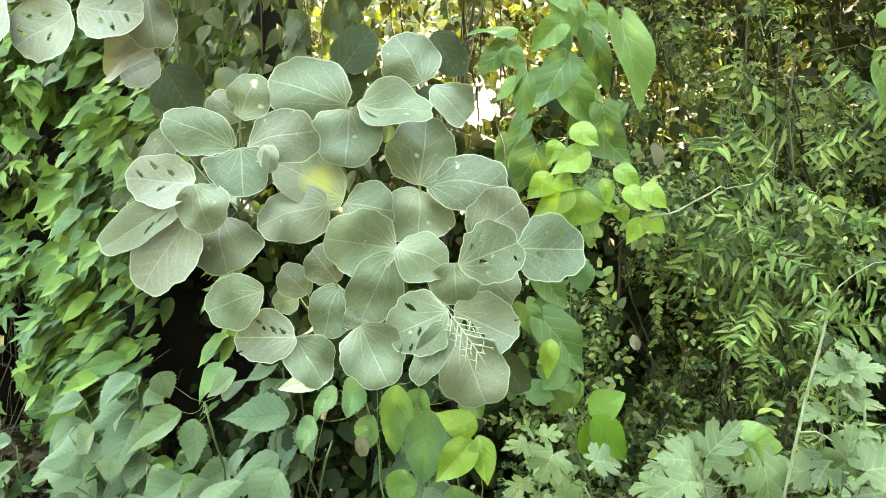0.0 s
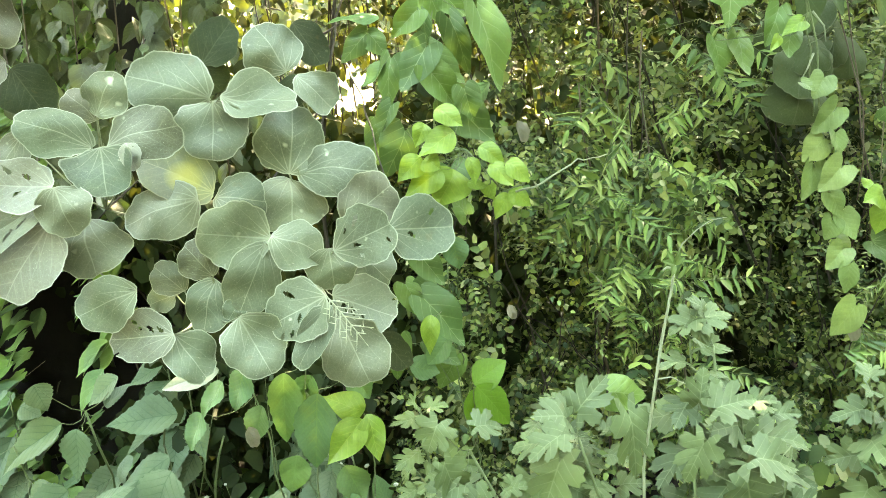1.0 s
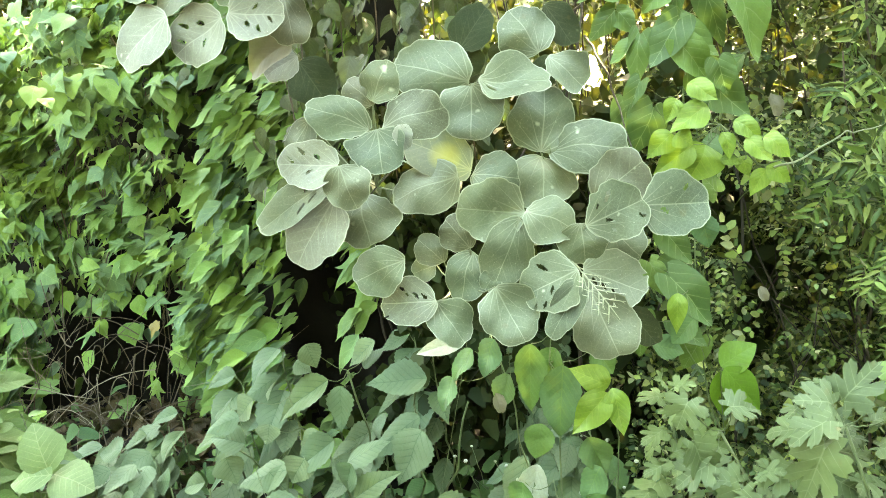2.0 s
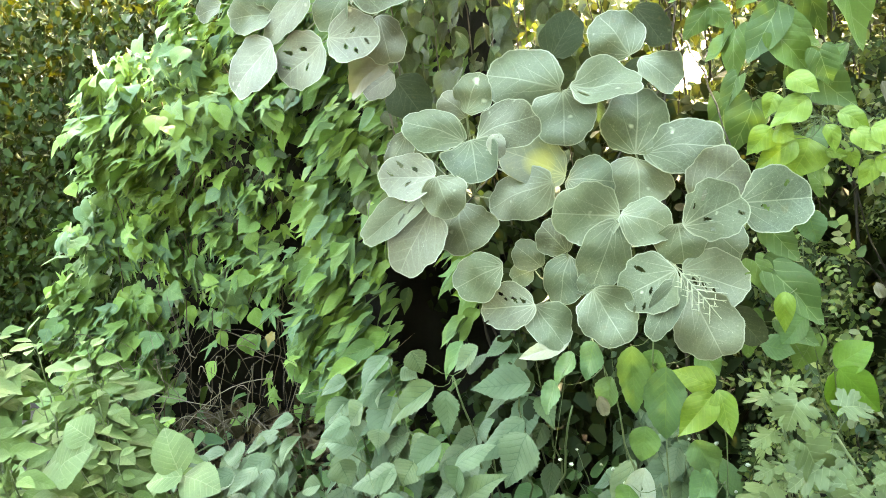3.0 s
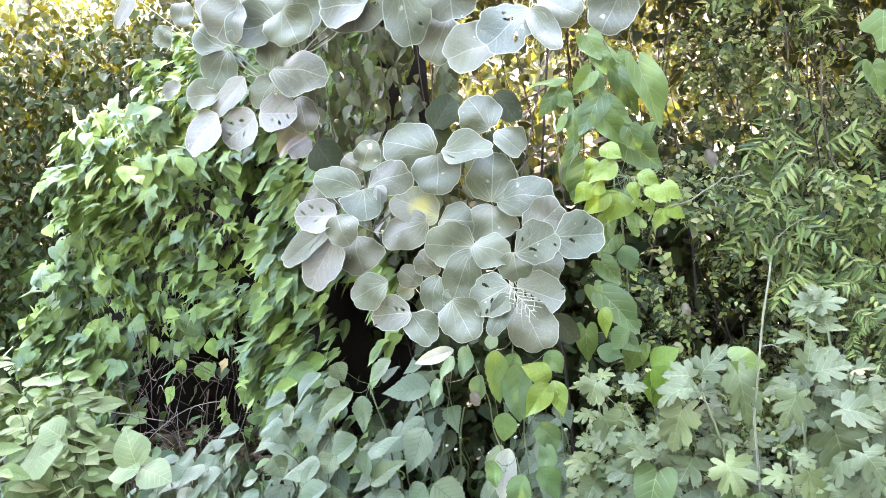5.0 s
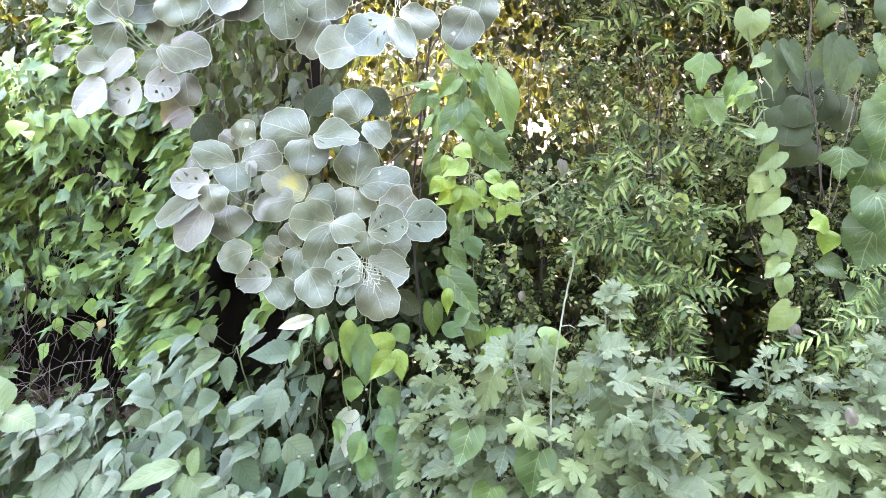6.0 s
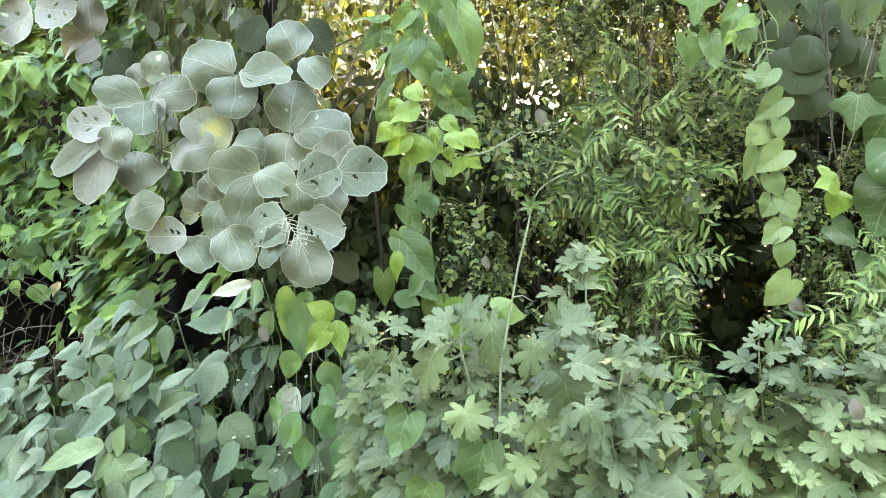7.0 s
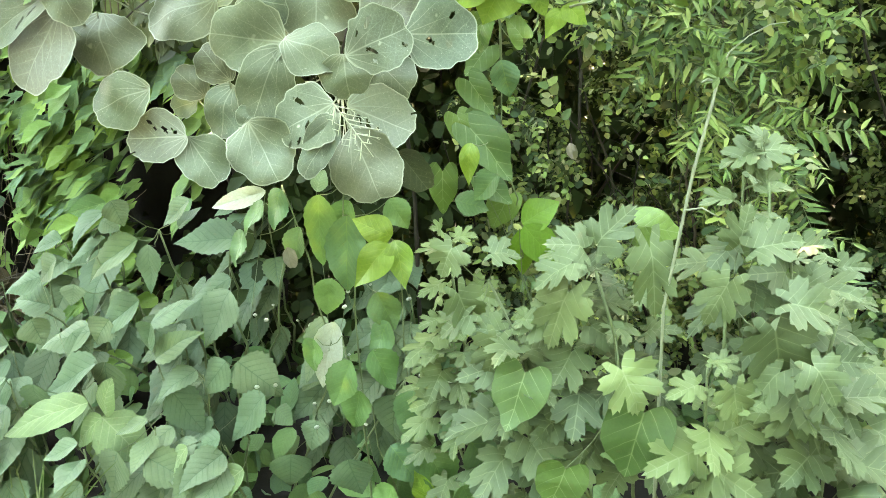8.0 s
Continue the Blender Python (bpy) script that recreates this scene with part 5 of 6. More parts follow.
leaf(nettle_shrub, "ovateb", (-0.462, 2.100, 0.783), (-0.675, 2.094, 0.662), 0.109)
leaf(nettle_shrub, "ovateb", (-0.443, 2.050, 0.755), (-0.537, 2.000, 0.614), 0.168)
leaf(nettle_shrub, "ovateb", (-0.817, 2.154, 1.020), (-0.791, 2.162, 0.936), 0.079)
leaf(nettle_shrub, "ovateb", (-0.870, 2.178, 0.959), (-0.814, 2.172, 0.927), 0.067)
leaf(nettle_shrub, "ovateb", (-1.015, 2.141, 0.857), (-1.089, 2.147, 0.786), 0.102)
leaf(nettle_shrub, "ovateb", (-0.953, 2.120, 0.778), (-0.968, 2.094, 0.720), 0.089)
leaf(nettle_shrub, "ovateb", (-0.784, 2.100, 0.746), (-0.866, 2.093, 0.682), 0.095)
leaf(nettle_shrub, "ovateb", (-0.728, 2.050, 0.681), (-0.631, 2.045, 0.611), 0.097)
leaf(nettle_shrub, "ovateb", (-0.825, 2.050, 0.685), (-0.876, 2.026, 0.617), 0.103)
leaf(nettle_shrub, "ovateb", (-1.066, 2.158, 0.708), (-1.199, 2.163, 0.741), 0.101)
leaf(nettle_shrub, "ovateb", (-1.133, 2.143, 0.669), (-1.100, 2.130, 0.581), 0.117)
leaf(nettle_shrub, "ovateb", (-0.945, 2.050, 0.649), (-0.881, 2.029, 0.590), 0.096)
leaf(nettle_shrub, "ovateb", (-0.620, 2.250, 0.999), (-0.714, 2.232, 0.925), 0.087)
leaf(nettle_shrub, "ovateb", (-0.669, 2.250, 0.915), (-0.591, 2.259, 0.975), 0.077)
NET = [bend((-0.6 + dx * 0.4, 2.35, 0.3), (-0.6 + dx, 2.2 - abs(dx) * 0.1, 0.8 + dz), 0, 6, 0.02, 30 + i) for i, (dx, dz) in enumerate(((-0.3, 0.05), (-0.1, 0.12), (0.12, 0.08), (0.28, 0.0), (-0.5, -0.1)))]
for c in NET:
    stem("stalk", nettle_shrub, c, (0.005, 0.003), M_STEM)
stalks(nettle_shrub, [p for c in NET for p in c], M_STEM, 0.0012)
nettle_front = thing("nettle_shrub", "low shrub with blue-green and a few whitish toothed leaves", "shrub", (-0.5, 1.95, 0.1))
leaf(nettle_front, "ovateb", (-0.823, 1.943, 0.597), (-1.022, 1.951, 0.493), 0.124)
leaf(nettle_front, "ovateb", (-0.723, 2.050, 0.743), (-0.895, 2.057, 0.627), 0.113)
leaf(nettle_front, "ovateb", (-0.886, 2.050, 0.655), (-1.067, 2.044, 0.620), 0.105)
leaf(nettle_front, "ovateb", (-0.640, 1.936, 0.705), (-0.677, 1.945, 0.604), 0.101)
leaf(nettle_front, "ovateb", (-0.674, 2.000, 0.685), (-0.541, 1.990, 0.761), 0.097)
leaf(nettle_front, "ovateb", (-0.645, 1.945, 0.599), (-0.505, 1.928, 0.686), 0.089)
leaf(nettle_front, "ovateb", (-0.817, 1.979, 0.579), (-0.826, 1.969, 0.445), 0.133)
leaf(nettle_front, "pale2", (-0.774, 1.850, 0.470), (-0.662, 1.831, 0.353), 0.136)
leaf(nettle_front, "pale2", (-0.774, 1.850, 0.470), (-0.866, 1.839, 0.394), 0.087)
leaf(nettle_front, "pale2", (-0.765, 1.850, 0.475), (-0.727, 1.825, 0.587), 0.078)
leaf(nettle_front, "pale2", (-0.807, 1.850, 0.514), (-1.092, 1.845, 0.436), 0.107)
leaf(nettle_front, "white", (-0.094, 1.830, 0.720), (-0.148, 1.818, 0.543), 0.082)
leaf(nettle_front, "ovateb", (-0.121, 1.870, 0.721), (-0.211, 1.852, 0.546), 0.114)
leaf(nettle_front, "ovateb", (-0.240, 1.800, 0.371), (-0.255, 1.801, 0.268), 0.112)
leaf(nettle_front, "ovateb", (-0.091, 1.800, 0.352), (-0.064, 1.803, 0.244), 0.120)
leaf(nettle_front, "ovateb", (-0.177, 1.850, 0.442), (-0.200, 1.821, 0.368), 0.092)
leaf(nettle_front, "ovateb", (-0.052, 1.850, 0.463), (-0.104, 1.841, 0.531), 0.085)
leaf(nettle_front, "ovateb", (-1.047, 2.100, 0.813), (-1.167, 2.081, 0.780), 0.082)
leaf(nettle_front, "ovateb", (-0.987, 1.900, 0.552), (-0.996, 1.907, 0.446), 0.117)
leaf(nettle_front, "ovateb", (-0.682, 1.750, 0.416), (-0.736, 1.751, 0.286), 0.124)
leaf(nettle_front, "ovateb", (-0.607, 1.750, 0.398), (-0.472, 1.730, 0.326), 0.101)
leaf(nettle_front, "ovateb", (-0.445, 1.950, 0.580), (-0.531, 1.931, 0.490), 0.104)
leaf(nettle_front, "ovateb", (-0.412, 1.950, 0.579), (-0.287, 1.926, 0.485), 0.129)
leaf(nettle_front, "ovateb", (-0.595, 1.900, 0.522), (-0.506, 1.910, 0.381), 0.113)
leaf(nettle_front, "ovateb", (-0.306, 1.850, 0.518), (-0.424, 1.832, 0.400), 0.123)
leaf(nettle_front, "ovateb", (0.061, 1.750, 0.550), (0.036, 1.744, 0.417), 0.113)
leaf(nettle_front, "white", (0.201, 1.750, 0.546), (0.179, 1.739, 0.610), 0.031)
leaf(nettle_front, "pale2", (-0.496, 1.750, 0.427), (-0.572, 1.746, 0.319), 0.079)
leaf(nettle_front, "pale2", (-0.354, 1.750, 0.360), (-0.453, 1.744, 0.285), 0.084)
leaf(nettle_front, "white", (-0.256, 1.900, 1.055), (-0.400, 1.881, 1.023), 0.050)
leaf(nettle_front, "white", (0.089, 1.750, 0.549), (0.132, 1.751, 0.562), 0.028)
leaf(nettle_front, "pale2", (-0.164, 2.050, 1.025), (-0.144, 2.056, 1.085), 0.063)
NETF = [bend((-0.5 + dx * 0.5, 1.98, 0.1), (-0.5 + dx, 1.97, 0.5 + dz), 0, 6, 0.015, 40 + i) for i, (dx, dz) in enumerate(((-0.4, 0.0), (-0.15, 0.05), (0.1, 0.08), (0.35, 0.05), (0.55, 0.0)))]
for c in NETF:
    stem("stalk", nettle_front, c, (0.004, 0.0025), M_STEM)
stalks(nettle_front, [p for c in NETF for p in c], M_STEM, 0.0012)


def shoot(name, label, category, group, root, top, shape, size, n, reach, seed, ratio=0.75, upward=0.15, lean=(0.0, -0.35), young=0.45, hang=0.75):
    """A leafy shoot: a stalk with leaves turned round it, the young ones at the top small and raised, the older ones
    wide and hanging.
    """
    rnd = random.Random(seed)
    ob = thing(name, label, category, root, group)
    line = bend(root, top, 0, 7, 0.012, seed)
    stem("stalk", ob, line, (0.005, 0.0025), M_STEM)
    high = (Vector(top) - Vector(root)).length
    for i in range(n):
        f = i / max(1, n - 1)
        turn = i * 2.4 + rnd.uniform(-0.4, 0.4) + seed
        out = Vector((math.cos(turn) + lean[0], math.sin(turn) + lean[1], 0)).normalized()
        at = Vector(top).lerp(Vector(root), min(0.9, f * min(0.85, 0.42 / high)) if high else 0)
        grow = size * (young + (1 - young) * min(1, f * 2.2)) * rnd.uniform(0.8, 1.15)
        run = reach * (0.25 + 0.75 * f) * rnd.uniform(0.5, 1.1)
        base = at + out * run * 0.55 + Vector((0, 0, 0.02 * (1 - f)))
        tip = base + (out * (0.9 - 0.35 * f) + Vector((rnd.uniform(-0.2, 0.2), -0.1, upward - hang * f + rnd.uniform(-0.2, 0.2)))).normalized() * grow
        face = Vector((0, -0.65, 0.8)) + out * (0.25 + 0.35 * f)
        me = SHAPES[shape][rnd.randrange(len(SHAPES[shape]))]
        part("leaf", me, ob, leaf_pose(base, tip, grow * ratio * rnd.uniform(0.9, 1.1), face, seed * 97 + i, 0.55))
        stem("petiole", ob, bend(base, at - Vector((0, 0, 0.015)), 0.006, 3), (0.0009, 0.0014), M_STEM)
    return ob


rnd = random.Random(3)
for i in range(46):
    x = rnd.uniform(-1.95, 0.05) if i < 34 else rnd.uniform(-1.9, -1.05)
    y = rnd.uniform(1.75, 2.75)
    z = 0.38 + (y - 1.75) * 0.52 + rnd.uniform(-0.05, 0.07) - 0.1 * max(0, -1.2 - x)
    z = min(z, 0.56 + 0.55 * max(0.0, x + 1.75)) if x < -1.2 else z
    shoot("nettle", "nettle with blue-green toothed leaves", "weed", "nettles at the foot of the bank", (x + rnd.uniform(-0.05, 0.05), y + 0.08, 0.05 + 0.17 * (y - 1.6)), (x, y, z), "ovateb", rnd.uniform(0.18, 0.24) if x < -1.0 else rnd.uniform(0.15, 0.21), 7 if x < -1.2 else 9, 0.14, 200 + i, 0.62, -0.3, (-0.9, -0.5), 0.7)

# ---- pale weeds at the left ----
for i in range(30):
    x, y = rnd.uniform(-3.0, -1.95), rnd.uniform(1.75, 2.5)
    z = min(1.36, 0.8 + 0.72 * max(0.0, -1.95 - x)) - 0.12 * rnd.random() - 0.15 * (2.1 - y)
    shoot("pale_weed", "weed with pale yellow-green pointed leaves", "weed", "pale weeds beside the bank", (x, y + 0.1, 0.1), (x, y, z), "palew", rnd.uniform(0.13, 0.20), 16, 0.18, 300 + i, 0.52)

pale_front = thing("pale_weed", "weed with large pale green rounded leaves", "weed", (-1.8, 2.0, 0.1), "pale weeds beside the bank")
leaf(pale_front, "pale2", (-1.631, 1.954, 0.711), (-1.675, 1.958, 0.870), 0.145)
leaf(pale_front, "pale2", (-1.611, 1.942, 0.711), (-1.758, 1.924, 0.703), 0.116)
leaf(pale_front, "pale2", (-1.636, 1.980, 0.698), (-1.489, 1.952, 0.662), 0.141)
leaf(pale_front, "pale2", (-1.910, 1.910, 0.841), (-2.201, 1.913, 0.782), 0.207)
leaf(pale_front, "pale2", (-1.931, 1.910, 0.863), (-2.028, 1.908, 0.931), 0.124)
leaf(pale_front, "pale2", (-2.089, 1.880, 0.757), (-1.919, 1.867, 0.856), 0.178)
stem("stalk", pale_front, bend((-1.8, 2.0, 0.1), (-1.68, 1.97, 0.74), 0, 5, 0.01, 71), (0.004, 0.0025), M_STEM)
stem("stalk", pale_front, bend((-1.8, 2.0, 0.1), (-2.08, 1.95, 0.82), 0, 5, 0.01, 72), (0.004, 0.0025), M_STEM)
stalks(pale_front, [(-1.68, 1.97, 0.72), (-2.08, 1.95, 0.8)], M_STEM, 0.0012)

# ---- lobed weeds ----
weed_leaves = thing("lobed_weed", "tall weed with pale green deeply lobed leaves", "weed", (0.75, 1.35, 0.1), "lobed weeds")
leaf(weed_leaves, "weed", (0.467, 1.300, 0.922), (0.413, 1.300, 0.799), 0.113)
leaf(weed_leaves, "weed", (0.548, 1.230, 0.805), (0.580, 1.205, 0.721), 0.127)
leaf(weed_leaves, "weed", (0.784, 1.200, 0.876), (0.808, 1.200, 0.759), 0.130)
leaf(weed_leaves, "weed", (0.809, 1.200, 0.917), (0.900, 1.182, 0.905), 0.103)
leaf(weed_leaves, "weed", (0.719, 1.220, 0.953), (0.668, 1.211, 0.872), 0.088)
leaf(weed_leaves, "weed", (0.608, 1.300, 0.996), (0.623, 1.283, 0.849), 0.094)
leaf(weed_leaves, "weed", (0.498, 1.350, 0.990), (0.428, 1.332, 1.018), 0.109)
leaf(weed_leaves, "weed", (0.530, 1.370, 0.995), (0.600, 1.361, 1.075), 0.100)
leaf(weed_leaves, "weed", (0.771, 1.350, 0.987), (0.786, 1.339, 1.067), 0.086)
leaf(weed_leaves, "weed", (0.785, 1.300, 0.987), (0.870, 1.284, 1.005), 0.101)
leaf(weed_leaves, "weed", (0.794, 1.200, 0.804), (0.733, 1.200, 0.737), 0.079)
leaf(weed_leaves, "weed", (0.716, 1.170, 0.790), (0.732, 1.164, 0.715), 0.078)
leaf(weed_leaves, "weed", (0.828, 1.150, 0.832), (0.868, 1.121, 0.769), 0.091)
leaf(weed_leaves, "weed", (0.474, 1.300, 0.973), (0.395, 1.280, 0.951), 0.087)
leaf(weed_leaves, "weed", (0.256, 1.450, 0.980), (0.219, 1.438, 0.916), 0.099)
leaf(weed_leaves, "weed", (0.333, 1.430, 0.969), (0.398, 1.437, 0.976), 0.086)
leaf(weed_leaves, "weed", (0.260, 1.450, 0.888), (0.299, 1.456, 0.791), 0.100)
leaf(weed_leaves, "weed", (0.280, 1.450, 0.841), (0.199, 1.442, 0.812), 0.101)
leaf(weed_leaves, "weed", (0.335, 1.400, 0.809), (0.310, 1.371, 0.729), 0.097)
leaf(weed_leaves, "weed", (0.816, 1.450, 1.132), (0.747, 1.451, 1.105), 0.080)
leaf(weed_leaves, "weed", (0.826, 1.450, 1.136), (0.910, 1.437, 1.147), 0.090)
leaf(weed_leaves, "weed", (0.826, 1.450, 1.126), (0.875, 1.443, 1.067), 0.080)
leaf(weed_leaves, "weed", (0.836, 1.450, 1.151), (0.805, 1.448, 1.189), 0.060)
leaf(weed_leaves, "heart", (0.590, 1.270, 0.709), (0.547, 1.265, 0.577), 0.116)
leaf(weed_leaves, "heart", (0.386, 1.350, 0.758), (0.349, 1.339, 0.650), 0.105)
leaf(weed_leaves, "heart", (0.448, 1.250, 0.615), (0.415, 1.256, 0.534), 0.089)
leaf(weed_leaves, "heart", (0.605, 1.400, 1.016), (0.682, 1.385, 1.004), 0.071)
WEED = [bend((0.75 + dx * 0.3, 1.38, 0.1), (0.72 + dx, y, z), 0, 7, 0.012, 60 + i) for i, (dx, y, z) in enumerate(((-0.2, 1.35, 0.95), (0.02, 1.32, 0.9), (0.12, 1.42, 1.08), (0.2, 1.28, 0.9), (-0.4, 1.5, 0.9)))]
for c in WEED:
    stem("stalk", weed_leaves, c, (0.005, 0.003), M_STEM)
stalks(weed_leaves, [p for c in WEED for p in c[2:]], M_STEM, 0.0012)
SITES = ((0.23, 1.62, 0.97), (0.48, 1.44, 0.99), (0.36, 1.42, 0.82), (0.58, 1.45, 0.9), (0.80, 1.44, 1.10), (0.86, 1.36, 0.98), (0.95, 1.42, 0.92),
         (0.69, 1.24, 0.80), (0.88, 1.26, 0.78), (0.22, 1.6, 0.8), (1.28, 1.56, 0.90), (1.40, 1.55, 0.86), (1.55, 1.52, 0.93),
         (1.66, 1.62, 0.98), (1.45, 1.4, 0.74), (1.62, 1.42, 0.78), (1.78, 1.55, 0.9), (1.9, 1.6, 0.95), (1.32, 1.35, 0.62), (1.52, 1.3, 0.6),
         (1.75, 1.4, 0.7))
for i, (x, y, z) in enumerate(SITES):
    shoot("lobed_weed", "weed with pale green deeply lobed leaves", "weed", "lobed weeds", (x + 0.03, y + 0.06, 0.05), (x, y, z), "weed", 0.086 + 0.012 * (i % 3), 19, 0.17, 400 + i, 1.18, 0.15, (0.0, -0.5), 0.55, 0.5)


# ---- feathery saplings ----
FRONDLET = [blade("leaflet", "acute", M_PINNATE, (1.0,), 12, f, d, 0.0, 0, s) for f, d, s in ((0.2, 0.15, 70), (0.1, 0.3, 71), (0.3, 0.05, 72))]


def frond_plan(pairs, seed):
    """A leaf stalk of length 1 and the poses of the leaflets along it."""
    r = random.Random(seed)
    bm = tube([(0, i / 6, -0.18 * (i / 6) ** 2) for i in range(7)], (0.007, 0.003), 4)
    rows = []
    for i in range(pairs * 2 + 1):
        f = (0.18 + 0.8 * (i // 2) / pairs) if i < pairs * 2 else 1.0
        side = (1 if i % 2 else -1) if i < pairs * 2 else 0
        foot = Vector((0, f, -0.18 * f * f))
        d = Vector((side * 0.9, (0.55 if side else 1) + r.uniform(-0.45, 0.45), -0.45 + r.uniform(-0.6, 0.5))).normalized()
        long = 0.29 * (1 - 0.45 * abs(f - 0.45)) * r.uniform(0.85, 1.15)
        rows.append((r.randrange(3), leaf_pose(foot, foot + d * long, long * r.uniform(0.18, 0.25), (r.uniform(-0.7, 0.7), r.uniform(-0.3, 0.3), 1), seed * 50 + i)))
    return mesh_of("frond", bm, M_STEM), rows


FRONDS = [frond_plan(p, s) for p, s in ((8, 1), (9, 2), (9, 3), (10, 4))]


def feathery(root, top, n, box, size, seed, label):
    r = random.Random(seed)
    ob = thing("feathery_sapling", label, "sapling", root, "feathery saplings")
    line = bend(root, top, 0, 9, 0.02, seed)
    stem("stem", ob, line, (0.006, 0.003), M_TWIG)
    for i in range(n):
        base = Vector([r.uniform(a, b) for a, b in box])
        if base.z < 1.3 and abs(base.x - 1.29 - 0.18 * (base.y - 1.9)) < 0.2:
            continue
        near = min(line, key=lambda q: (q - base).length + r.uniform(0, 0.35))
        out = (base - near)
        out = Vector((out.x + r.uniform(-0.8, 0.8), -0.3 + r.uniform(-0.35, 0.25), r.uniform(-0.65, 0.2))).normalized()
        ln = size * r.uniform(0.6, 1.3)
        face = Vector((r.uniform(-0.6, 0.6), -0.7, 0.7 + r.uniform(-0.5, 0.4)))
        rib, rows = FRONDS[r.randrange(4)]
        frond = part("frond", rib, ob, leaf_pose(base, base + out * ln, ln, face, seed * 31 + i))
        for k, m in rows:
            blade_ob = new("leaflet", FRONDLET[k])
            blade_ob.parent, blade_ob.matrix_basis = frond, m
        stem("twig", ob, bend(base, near, -0.02, 3), (0.0007, 0.0013), M_STEM)
    return ob


feathery((0.95, 2.5, 0.3), (0.9, 2.42, 1.75), 28, ((0.8, 1.2), (2.15, 2.5), (1.1, 1.62)), 0.24, 1, "slender sapling with drooping feathery green leaves")
feathery((1.1, 2.45, 0.3), (1.12, 2.4, 1.9), 48, ((0.85, 1.24), (2.1, 2.5), (0.9, 1.55)), 0.2, 2, "slender sapling with dense drooping feathery leaves")
feathery((1.1, 2.75, 0.3), (1.05, 2.6, 2.6), 22, ((0.85, 1.45), (2.35, 2.75), (1.65, 2.45)), 0.28, 3, "tall sapling with dark feathery leaves")
low_sapling = feathery((1.85, 2.1, 0.2), (1.8, 2.0, 1.3), 26, ((1.62, 2.1), (1.8, 2.15), (0.85, 1.2)), 0.2, 4, "low sapling with feathery leaves beside the creeper")
for i, (a, b, wide) in enumerate((((1.544, 1.72, 0.972), (1.33, 1.7, 0.923), 0.2), ((1.631, 1.74, 0.956), (1.499, 1.72, 0.861), 0.2), ((1.547, 1.9, 1.111), (1.628, 1.88, 0.988), 0.18), ((1.7, 1.85, 1.1), (1.62, 1.82, 0.96), 0.18))):
    frond = part("frond", FRONDS[i][0], low_sapling, leaf_pose(a, b, wide, (0.1, -0.8, 0.7), 500 + i))
    for k, m in FRONDS[i][1]:
        blade_ob = new("leaflet", FRONDLET[k])
        blade_ob.parent, blade_ob.matrix_basis = frond, m
feathery((1.05, 2.2, 0.2), (1.1, 2.15, 1.05), 14, ((1.0, 1.2), (2.0, 2.25), (0.75, 1.05)), 0.22, 5, "low sapling with feathery leaves over the weeds")


# ---- the bank under its creeper ----
def bank_y(x, z):
    """How far back the skin of creeper lies."""
    y = 3.42 + 0.13 * z + 0.12 * np.sin(x * 2.6 + z * 1.9)
    y = np.where(x > -1.75, y - 0.75 * (x + 1.75), y)
    y = np.where(x < -3.2, y + 0.3 * (-3.2 - x), y)
    return y + 0.25 * np.maximum(0, z - 2.2)


creeper = thing("creeper", "green creeper with heart-shaped leaves draped over a bank", "vine", (-2.0, 4.2, 0.3))
n = 12000
x, z = rng.uniform(-3.6, -0.75, n), rng.uniform(0.3, 3.6, n)
keep = z < 2.27 + (x + 3.6) * 0.8 + 0.12 * np.sin(x * 5)
hollow = (((x + 2.45) / 0.42) ** 2 + ((z - 0.70) / 0.40) ** 2 < 1) & (rng.random(n) < 0.93)
cleft = (np.abs(x + 2.0 - 0.25 * (z - 1.4)) < 0.10) & (z < 2.0) & (z > 0.9) & (rng.random(n) < 0.8)
hole = (((x + 1.02) / 0.2) ** 2 + ((z - 1.05) / 0.34) ** 2 < 1) & (rng.random(n) < 0.95)
swell = np.sin(x * 9 + 2.1 * np.sin(z * 4)) * np.sin(z * 8 + 1.7 * np.sin(x * 5)) + 0.5 * np.sin(x * 21 + z * 13)
bare = rng.random(n) > np.clip(0.56 + 0.5 * swell, 0.06, 1.0)
low = (x > -1.25) & (z < 1.0) & (rng.random(n) < 0.7)
keep &= ~hollow & ~cleft & ~hole & ~bare & ~low
x, z, swell = x[keep], z[keep], swell[keep]
y = bank_y(x, z) + rng.normal(0.05, 0.09, len(x)) - 0.15 * np.clip(swell, -0.6, 1.2)
p = np.stack([x, y, z], 1)
nn = len(p)
beans = x > -1.75
lean = np.where(beans, -0.75, -0.1)
along = rng.normal(0, 1, (nn, 3)) * np.where(beans, 0.26, 0.32)[:, None] + np.stack([lean + np.where(beans, 0.25, 0.6) * np.sin(x * 4 + z * 5), np.full(nn, -0.55), np.where(beans, -0.6, -0.62)], 1)
normal = rng.normal(0, 0.34, (nn, 3)) + np.stack([-0.15 * np.ones(nn), np.full(nn, -0.7), np.full(nn, 0.72)], 1)
ln = rng.uniform(0.085, 0.16, nn) * np.where(beans, 1.15, 1.0)
ms = poses(p, along, normal, ln, ln * np.where(beans, 0.55, 0.92) * rng.uniform(0.85, 1.15, nn))
order = np.argsort(np.abs(x + 1.7) + np.abs(z - 1.5) * 0.7)
for k, i in enumerate(order[:300]):
    part("leaf", SHAPES["bean" if beans[i] else "ivy"][k % 4], creeper, Matrix(ms[i].tolist()))
rest = np.zeros(nn, bool)
rest[order[300:]] = True
swarm("leaf_mass", SHAPES["ivy"], ms[rest & ~beans], M_IVY, creeper)
swarm("leaf_mass", SHAPES["bean"], ms[rest & beans], M_IVY, creeper)
